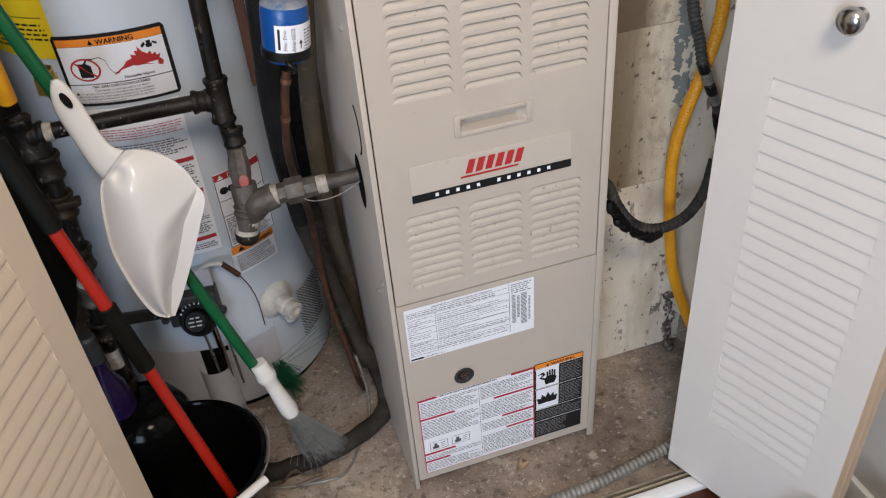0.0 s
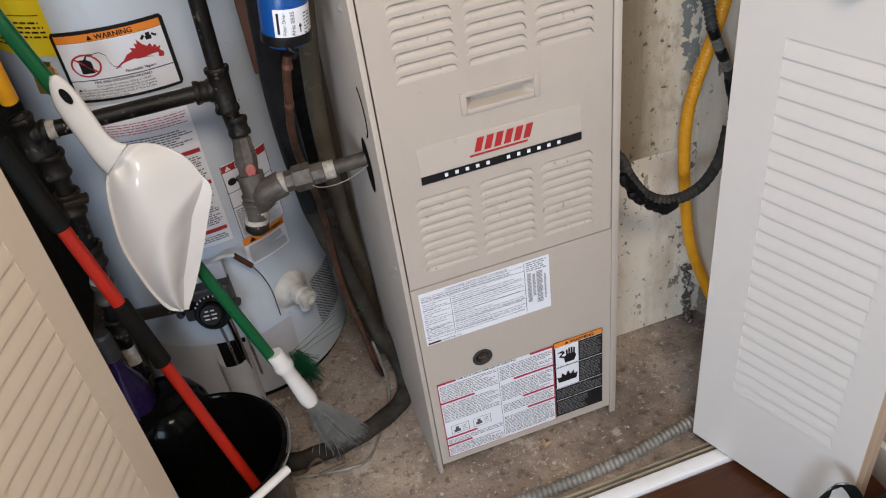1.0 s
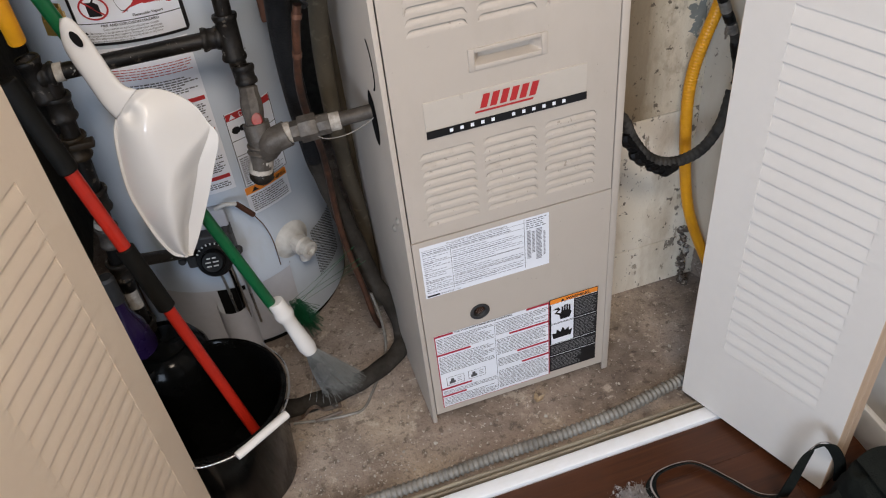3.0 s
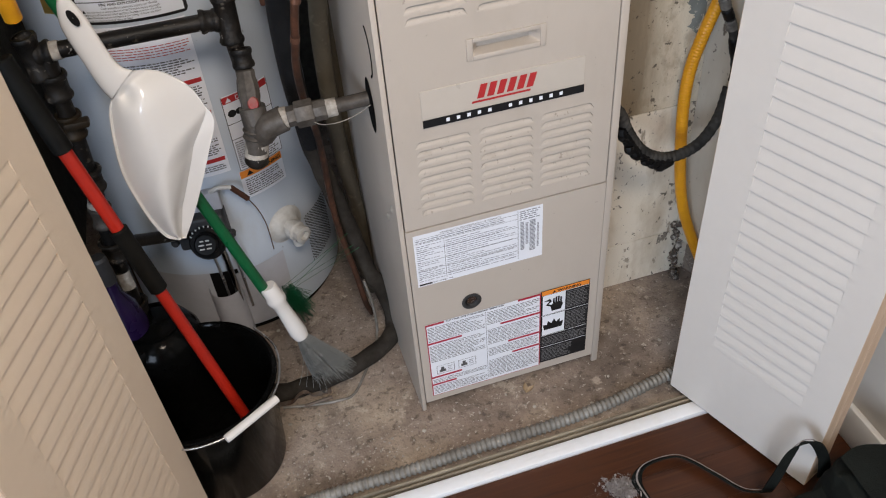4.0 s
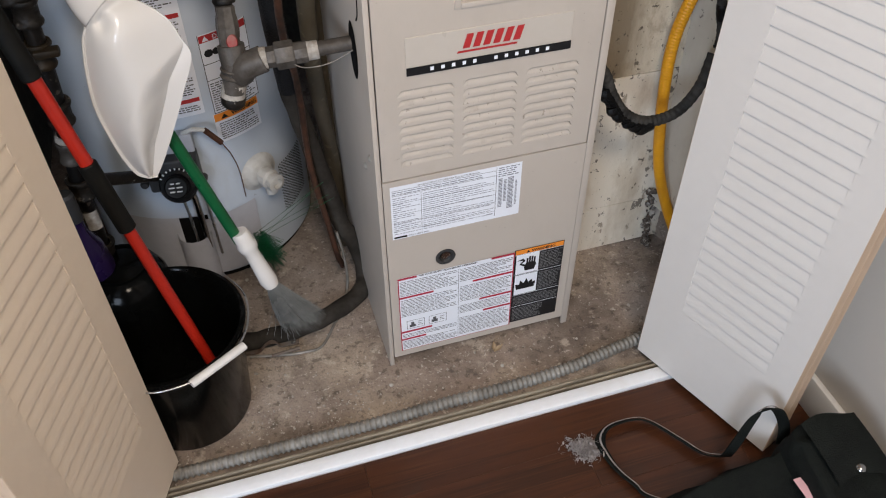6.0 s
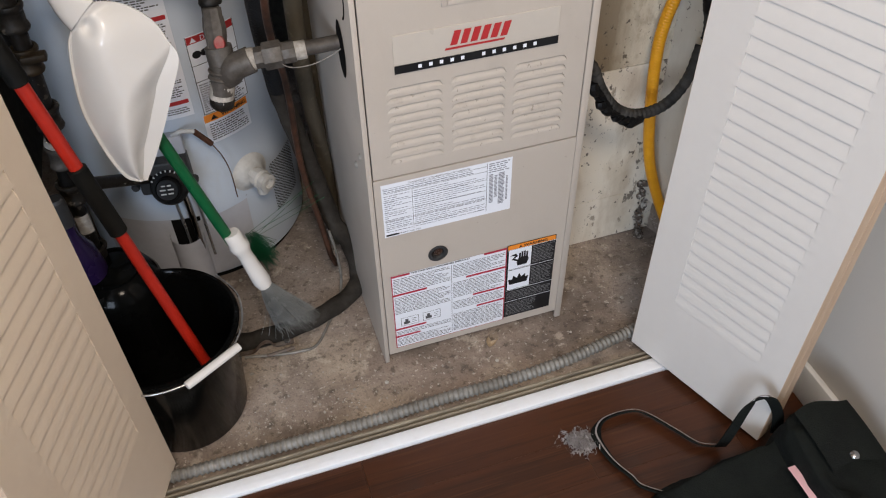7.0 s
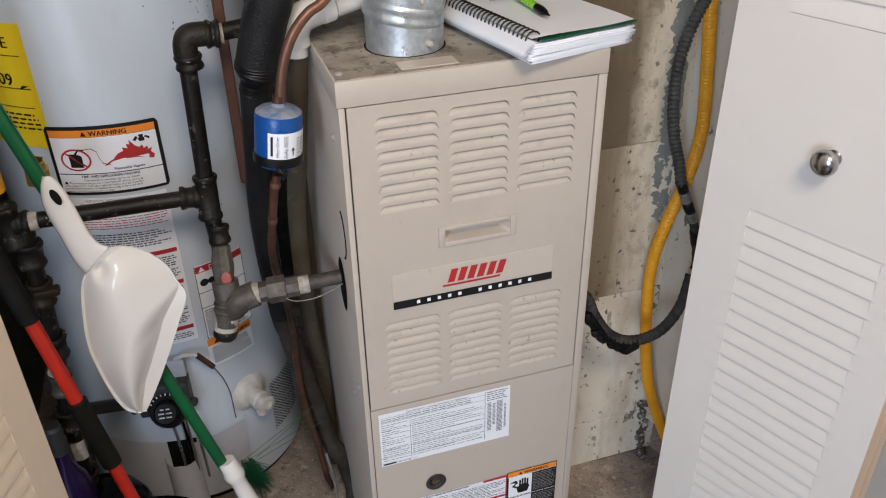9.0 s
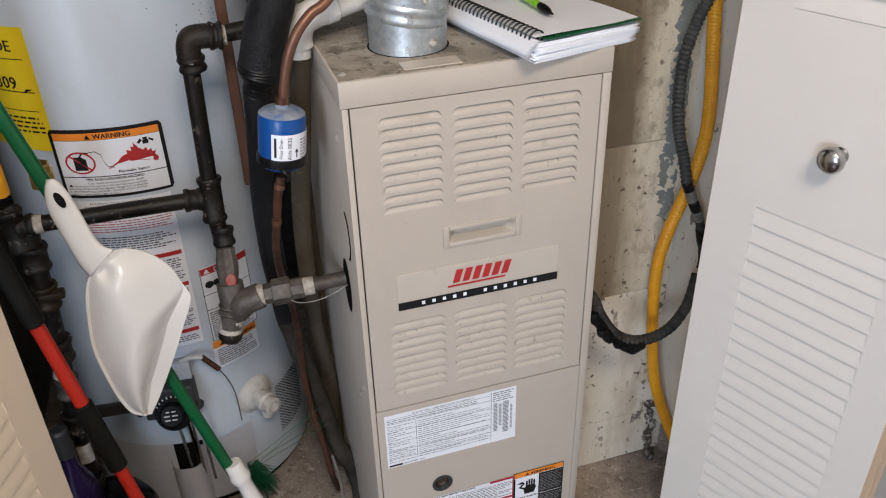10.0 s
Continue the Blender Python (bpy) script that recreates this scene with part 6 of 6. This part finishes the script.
for n_, t0, t1, r, mt in (("pole", 0.0, 0.545, 0.0096, M_REDPOLE), ("grip", 0.525, 0.671, 0.0138, M_RUBBER), ("upper_pole", 0.651, 0.854, 0.0100, M_REDPOLE), ("upper_grip", 0.834, 1.0, 0.0138, M_RUBBER)):
    part(n_, rod(along(MB, MT, t0), along(MB, MT, t1), r, 24, None, 0.002), mt, mop, {M_REDPOLE: "red lacquered pole", M_RUBBER: "black rubber grip"}[mt], smooth=40)
bm = bmesh.new()
for k in range(14):
    a = along(MB, MT, 0.844 + 0.011 * k)
    b = along(MB, MT, 0.849 + 0.011 * k)
    rod(a, b, 0.0138, 16, bm)
part("ribs", bm, M_RUBBER, mop, smooth=40)["kind"] = "stuff"

broom = thing("broom", "green-handled angle broom with white socket and clear bristles", "broom")
BB, BT = Vector((-0.2240, 0.1, 0.3110)), Vector((-0.4133, 0.085, 1.0751))
part("handle", rod(BB, BT, 0.0094, 24, None, 0.002), M_GREEN, broom, "green lacquered handle", smooth=40)
SK = Vector((-0.2185, 0.098, 0.3180))
SE = Vector((-0.1860, 0.08, 0.2030))
part("socket", lathe([(0.0001, 0.0), (0.0135, 0.0), (0.0150, 0.003), (0.0152, 0.020), (0.0178, 0.028), (0.0174, 0.036), (0.0135, 0.044), (0.0132, 0.060), (0.0150, 0.092), (0.0164, 0.116), (0.0135, 0.130), (0.0001, 0.134)], 24, None, aim(SK + Vector((-0.003, 0, 0.018)), SE)), M_WHITEPL, broom, "white plastic socket", smooth=50)
bm = bmesh.new()
rb = random.Random(21)
for k in range(460):
    a = rb.random() * 2 * math.pi
    s = math.sqrt(rb.random())
    p0 = SE + Vector((0.011 * s * math.cos(a), 0.008 * s * math.sin(a), 0.010))
    p1 = p0 + Vector((0.036 * s * math.cos(a) + 0.044, 0.022 * s * math.sin(a) - 0.004, -0.098 - 0.030 * rb.random())) * (0.80 + 0.20 * rb.random())
    p1.z = max(p1.z, 0.02)
    tube([p0, p0.lerp(p1, 0.5) + Vector((-0.004, 0, 0.004)), p1], 0.00033, 3, bm, cap=False, n=2)
for k in range(5):
    p1 = SE + Vector((0.012 * k - 0.03, 0.0, -0.12 - 0.01 * k))
    tube([SE, SE.lerp(p1, 0.6) + Vector((0.004, 0, 0)), p1], 0.00033, 3, bm, cap=False, n=2)
br = part("bristles", bm, M_BRISTLE, broom, "splayed clear grey bristles")
br["kind"] = "stuff"
bm = bmesh.new()
for k in range(240):
    p0 = Vector((-0.200 + 0.020 * rb.random(), 0.125, 0.306 - 0.050 * rb.random()))
    p1 = p0 + Vector((0.006 + 0.028 * rb.random(), 0.02 * rb.random(), -0.035 - 0.035 * rb.random()))
    if k < 4:
        p1 = p0 + Vector((0.10 + 0.05 * rb.random(), 0.03, 0.01 + 0.05 * rb.random()))
    tube([p0, p0.lerp(p1, 0.5), p1], 0.00045, 3, bm, cap=False, n=2)
gb = part("green_bristles", bm, M_GREENBR, broom, "green outer bristles")
gb["kind"] = "stuff"

pan = thing("dustpan", "glossy white plastic dustpan clipped on the broom handle", "dustpan")


PY = 0.050
OUT = Vector((0.15, -0.81, 0.56))
PAN_L = spline([Vector((x, PY, z)) for x, z in ((-0.3403, 0.764), (-0.3489, 0.7451), (-0.3571, 0.7049), (-0.3625, 0.6524), (-0.3582, 0.6042), (-0.3502, 0.5591), (-0.3392, 0.5287), (-0.3267, 0.5186))], 10)
PAN_R = spline([Vector((x, PY, z)) for x, z in ((-0.3028, 0.7982), (-0.2858, 0.7963), (-0.2683, 0.7886), (-0.2513, 0.774), (-0.238, 0.7553), (-0.2304, 0.7313), (-0.2234, 0.7025), (-0.2432, 0.6547), (-0.2667, 0.6029), (-0.294, 0.5492), (-0.3127, 0.5173))], 10)
GRIP_R = spline([Vector((x, PY, z)) for x, z in ((-0.3555, 0.9083), (-0.3432, 0.9033), (-0.3335, 0.8785), (-0.3275, 0.8514), (-0.3215, 0.8234), (-0.3143, 0.8063), (-0.3028, 0.7982))], 10)
GRIP_L = spline([Vector((x, PY, z)) for x, z in ((-0.3572, 0.9053), (-0.3621, 0.8904), (-0.3648, 0.8726), (-0.3622, 0.8512), (-0.3562, 0.8223), (-0.3487, 0.7859), (-0.3403, 0.764))], 10)


def on_line(line, t):
    k = min(max(t, 0.0), 0.99999) * (len(line) - 1)
    i = int(k)
    return line[i].lerp(line[i + 1], k - i)


def ease(a, b, x):
    t = min(1.0, max(0.0, (x - a) / (b - a)))
    return t * t * (3 - 2 * t)


def pan_fn(c, v):
    """The underside of the pan: a thin flange, a smooth belly with a soft ridge, a plane flank and a flat lip along the working edge."""
    l, r = on_line(PAN_L, v), on_line(PAN_R, v)
    w = (r - l).length
    late = ease(0.52, 0.62, v)
    lip = min(0.46, 0.047 / w) * late + 0.010
    uc, ul = 1 - lip, min(0.12, 0.004 / w)
    ridge = uc * 0.42
    u = ul * c / 0.10 if c < 0.10 else ul + (uc - ul) * (c - 0.10) / 0.74 if c < 0.84 else uc + lip * (c - 0.84) / 0.16
    top = (0.012 + 0.026 * ease(0.0, 0.34, v)) * (1 - 0.66 * ease(0.60, 1.0, v))
    edge = -0.010 * (1 - late) - 0.005 * late * (1 - 0.6 * ease(0.8, 1.0, v))
    if u <= ul:
        h = 0.0
    elif u <= ridge:
        h = top * math.sin(0.5 * math.pi * (u - ul) / (ridge - ul))
    elif u <= uc:
        t = (u - ridge) / (uc - ridge)
        h = edge + (top - edge) * (1 - t * t / (0.30 + 0.70 * t))
    else:
        h = edge - 0.002 * late * (u - uc) / lip
    h -= 0.015 * math.exp(-((u - 0.40) / 0.12) ** 2) * math.exp(-((v - 0.12) / 0.10) ** 2)
    if v < 0.12:
        g = 0.014 * math.sin(math.pi * u) ** 0.7
        h = g + (h - g) * ease(0.0, 0.12, v)
    return l.lerp(r, u) + OUT * h


scoop = part("scoop", sheet(pan_fn, 50, 72), M_WHITEPL, pan, smooth=20)
sol = scoop.modifiers.new("thickness", "SOLIDIFY")
sol.thickness = 0.0022
rim = [pan_fn(0, k / 30) for k in range(31)] + [pan_fn(k / 8, 1.0) for k in range(1, 9)]
part("rim", tube(rim, 0.0016, 8, raw=True), M_WHITEPL, pan, smooth=60)


def grip_fn(u, v):
    """A closed sleeve round the broom handle: front half for u below one half, back half above."""
    l, r = on_line(GRIP_L, v), on_line(GRIP_R, v)
    a = 2 * math.pi * u
    s = 0.5 - 0.5 * math.cos(a)
    d = 0.016 * abs(math.sin(a)) ** 0.6 * (1 if u <= 0.5 else -0.8) * ease(-0.05, 0.12, v)
    return l.lerp(r, s) + OUT * d


part("handle", sheet(grip_fn, 40, 40), M_WHITEPL, pan, smooth=60)
bm = bmesh.new()
for k in range(6):
    v0 = 0.655 + 0.028 * k
    q = [pan_fn(a, b) + OUT * 0.0007 for a, b in ((0.68, v0), (0.78, v0 - 0.002), (0.78, v0 + 0.010), (0.68, v0 + 0.012))]
    bm.faces.new([bm.verts.new(p) for p in q])
part("moulded_mark", bm, M_WHITEPL, pan, "raised moulded marks")["kind"] = "stuff"
bm = lathe([(0.0001, 0.0), (0.005, 0.0)], 16, None, Matrix.Translation((-0.3452, 0.0350, 0.8857)) @ Matrix.Rotation(radians(80), 4, "X") @ Matrix.Rotation(radians(20), 4, "Z") @ Matrix.Diagonal((1, 2.2, 1, 1)))
part("hang_hole", bm, M_GAP, pan, "oval hanging hole")

# ---- bag, strap, lint on the room floor ----
bag = thing("tool_bag", "black canvas tool bag with pocket flap and snap", "bag", pose(-0.014, -0.010, 0.004))


def pillow(x0, x1, y0, y1, h0, h1, seed, e=0.35):
    """A soft canvas box whose top rises from h0 at x0 to h1 at x1."""
    cx, cy, w, d = (x0 + x1) / 2, (y0 + y1) / 2, (x1 - x0) / 2, (y1 - y0) / 2

    def fn(u, v):
        a = 2 * math.pi * u
        c, s = math.cos(a), math.sin(a)
        px, py = math.copysign(abs(c) ** e, c), math.copysign(abs(s) ** e, s)
        if v <= 0.6:
            k, t = 1.0 - 0.06 * (v / 0.6) ** 2, 0.92 * v / 0.6
        else:
            f = (v - 0.6) / 0.4
            k, t = 0.94 * (1 - f ** 1.6), 0.92 + 0.08 * math.sin(f * 1.57)
        x, y = cx + px * w * k, cy + py * d * k
        h = h0 + (h1 - h0) * (x - x0) / (x1 - x0)
        n = 0.012 * noise.noise((x * 14, y * 14, t * 2 + seed)) + 0.005 * noise.noise((x * 40, y * 40, t * 5 + seed))
        return Vector((x + n, y + n, max(0.0, h * t + n * t)))

    return sheet(fn, 80, 36)


part("body", pillow(0.325, 0.640, -0.86, -0.405, 0.024, 0.122, 1.0), M_BAG, bag, smooth=80)
part("side_pocket", pillow(0.558, 0.684, -0.86, -0.398, 0.165, 0.150, 4.0), M_BAG, bag, "stiff canvas side pocket", smooth=80)
part("flap", sheet(lambda u, v: Vector((0.574 + 0.094 * u, -0.428 - 0.105 * v + 0.006 * math.sin(5 * u), 0.174 + 0.006 * math.sin(math.pi * u) - 0.010 * v * v)), 12, 10), M_BAG, bag, "canvas pocket flap", smooth=60)
part("snap", lathe([(0.0001, 0.004), (0.005, 0.0035), (0.0072, 0.001), (0.0078, 0)], 18, None, Matrix.Translation((0.617, -0.520, 0.172))), M_STEEL, bag, "steel snap", smooth=50)
for k in range(3):
    part("printed_mark", box(-0.0048, 0.0048, -0.0024, 0.0024, 0, 0.001), M_PAPER, bag, "small white printed mark").matrix_local = pose(0.600 + 0.0110 * k, -0.446 + 0.005 * k, 0.1745, 0, 0, 24)
part("pink_slip", sheet(lambda u, v: Vector((0.5440 + 0.020 * u - 0.006 * v, -0.482 - 0.11 * v, 0.112 + 0.006 * math.sin(3 * v))), 4, 8), M_PINK, bag, "pink paper slip tucked in the bag", smooth=50)
strap = thing("bag_strap", "black and grey webbing strap lying on the floor", "strap")


def ribbon(pts, w, th, m0=(0, 0, 1)):
    bm = bmesh.new()
    p = spline(pts, 10)
    rows = []
    for i, q in enumerate(p):
        d = (p[min(i + 1, len(p) - 1)] - p[max(i - 1, 0)]).normalized()
        s = d.cross(Vector(m0)).normalized()
        nn = s.cross(d).normalized()
        rows.append([bm.verts.new(q + s * a * w / 2 + nn * b * th / 2) for a, b in ((-1, -1), (1, -1), (1, 1), (-1, 1))])
    for a, b in zip(rows, rows[1:]):
        for k in range(4):
            bm.faces.new((a[k], a[(k + 1) % 4], b[(k + 1) % 4], b[k]))
    bm.faces.new(rows[0])
    bm.faces.new(rows[-1])
    return bm


SP = [(0.4400, -0.5000, 0.0500), (0.3503, -0.4106, 0.0120), (0.3327, -0.3799, 0.0120), (0.3166, -0.3444, 0.0120), (0.3104, -0.3091, 0.0120), (0.3124, -0.2807, 0.0120), (0.3354, -0.2629, 0.0160), (0.3840, -0.2611, 0.0160), (0.4130, -0.2753, 0.0160), (0.4477, -0.3252, 0.0160), (0.4714, -0.3616, 0.0160), (0.4996, -0.3764, 0.0160), (0.5000, -0.3850, 0.0350), (0.4890, -0.4020, 0.1100), (0.5007, -0.4020, 0.1705), (0.5196, -0.4020, 0.1880), (0.5459, -0.4020, 0.1703), (0.5765, -0.4020, 0.1108), (0.5908, -0.4020, 0.0512)]
part("webbing", ribbon(SP, 0.0185, 0.002, (0.25, 0.75, 0.6)), M_BAG, strap, smooth=50)
part("stitch_stripe", ribbon([Vector(p) + Vector((0.0012, 0.0028, 0.0022)) for p in SP], 0.0032, 0.001, (0.25, 0.75, 0.6)), M_LINT, strap, "grey stripe", smooth=50)
bm = bmesh.new()
rl = random.Random(33)
heaps = [(0.2610 + 0.036 * rl.random(), -0.2720 - 0.038 * rl.random(), 0.003 + 0.006 * rl.random()) for k in range(16)]
for k in range(1700):
    hx, hy, hs = heaps[k % 16]
    p = Vector((hx + rl.gauss(0, hs), hy + rl.gauss(0, hs), 0.004 + abs(rl.gauss(0, 0.005))))
    q = p + Vector((rl.gauss(0, 0.0035), rl.gauss(0, 0.0035), rl.gauss(0, 0.0025)))
    q.z = max(q.z, 0.006)
    tube([p, p.lerp(q, 0.5) + Vector((0, 0, 0.003)), q], 0.0002 + 0.0016 * rl.random() ** 4, 3, bm, n=2)
lint = part("lint", bm, M_LINT)
tagged(lint, "clump of grey dust and lint on the wood floor", "lint", kind="stuff")

wire = part("thin_wire", tube([(-0.0445, 0.2150, 0.1786), (-0.0370, 0.2050, 0.1174), (-0.0356, 0.2145, 0.0300), (-0.0533, 0.1758, 0.0120), (-0.0802, 0.1368, 0.0070), (-0.1181, 0.0844, 0.0070), (-0.1539, 0.0794, 0.0070), (-0.1931, 0.0847, 0.0070), (-0.2590, 0.0996, 0.0070)], 0.0028, 10), M_CONDUIT, smooth=50)
tagged(wire, "thin dirty white thermostat wire looping over the floor", "wire")
bm = bmesh.new()
for k in range(150):
    x, y = -0.55 + 1.15 * rl.random(), -0.10 + 0.5 * rl.random() ** 1.5
    s = 0.0012 + 0.004 * rl.random() ** 4
    r = bmesh.ops.create_icosphere(bm, subdivisions=1, radius=s)
    bmesh.ops.scale(bm, vec=(1, 0.5 + rl.random(), 0.5), verts=r["verts"])
    bmesh.ops.translate(bm, vec=(x, y, 0.003), verts=r["verts"])
for k in range(320):
    s = 0.0006 + 0.0022 * rl.random() ** 3
    r = bmesh.ops.create_icosphere(bm, subdivisions=1, radius=s)
    bmesh.ops.scale(bm, vec=(1, 0.5 + rl.random(), 0.6), verts=r["verts"])
    bmesh.ops.translate(bm, vec=(-0.16 + rl.gauss(0, 0.13), -0.055 + rl.gauss(0, 0.035), 0.003), verts=r["verts"])
crumbs = part("crumbs", bm, M_PASTE)
tagged(crumbs, "scattered pale concrete crumbs on the closet floor", "debris", kind="stuff")

M_RUST = material("rusty_steel", (0.085, 0.045, 0.026), 0.8, dark=(0.16, 0.14, 0.12), amount=0.8, scale=40, bump=0.25)
leaf = thing("dry_leaf", "small curled dry leaf scrap on the closet floor", "leaf", pose(0.2026, -0.0315, 0.004, 0, 0, 20))
M_DRYLEAF = material("dry_leaf_skin", (0.42, 0.32, 0.20), 0.8, dark=(0.22, 0.15, 0.09), amount=0.7, scale=80, bump=0.1)
for n_, a in (("blade", 0), ("lobe", 55)):
    lf = sheet(lambda u, v: Vector((0.022 * u, 0.010 * (v - 0.5) * math.sin(math.pi * min(1.0, u + 0.08)), 0.001 + 0.006 * u * u + 0.004 * (2 * v - 1) ** 2)), 8, 6)
    o = part(n_, lf, M_DRYLEAF, leaf, smooth=60)
    o.rotation_euler = (0, 0, radians(a))
bracket = thing("pipe_bracket", "rusty bent metal strap lying on the closet floor", "bracket", pose(-0.220, 0.109, 0.003, 0, 0, 8))
part("strap", ribbon([(-0.045, 0.012, 0.004), (-0.020, 0.004, 0.006), (-0.004, 0.002, 0.022), (0.012, 0.0, 0.024), (0.026, 0.0, 0.006), (0.060, -0.006, 0.004)], 0.016, 0.0018), M_RUST, bracket, smooth=40)
part("pin", rod((0.0, -0.022, 0.006), (0.055, -0.026, 0.006), 0.0035, 10), M_RUST, bracket, smooth=40)
part("bolt", lathe([(0.0001, 0.007), (0.006, 0.007), (0.0065, 0.0)], 6, None, Matrix.Translation((0.048, -0.004, 0.005))), M_GALV, bracket, smooth=30)

# ---- floor boards ----
M_PLANK = layered("plank_wood", (0.066, 0.0215, 0.0085), (
    (2.4, 0.40, 0.64, (0.034, 0.0125, 0.0065), 0.85, (0.5, 4, 4)),
    (14, 0.46, 0.64, (0.022, 0.0088, 0.0050), 0.65, (0.25, 5, 5)),
    (40, 0.54, 0.70, (0.105, 0.040, 0.015), 0.55, (0.12, 5, 5)),
    (9, 0.58, 0.72, (0.040, 0.024, 0.017), 0.5, (1, 1, 1))), 0.36, ((60, 0.05),), spec=0.4)
X_LEFT, X_RIGHT = -2.60, 0.712
for row in range(12):
    y1 = -0.1940 - row * 0.0830
    x = X_LEFT - (0.20, 0.72, 0.45, 0.05, 0.60, 0.33)[row % 6]
    k = 0
    while x < X_RIGHT:
        a, b = max(x, X_LEFT), min(x + 0.90, X_RIGHT)
        pk = part("plank", box(0.0, b - a - 0.0004, -0.0827, 0.0, -0.010, 0.0040, 0.0003, 1), M_PLANK, room_floor)
        pk.location = (a, y1, 0.00008 * ((row * 7 + k * 3) % 4))
        x += 0.90
        k += 1
part("plank_rest", box(X_LEFT, X_RIGHT, -3.4, -1.1905, -0.006, 0.004), M_PLANK, room_floor)
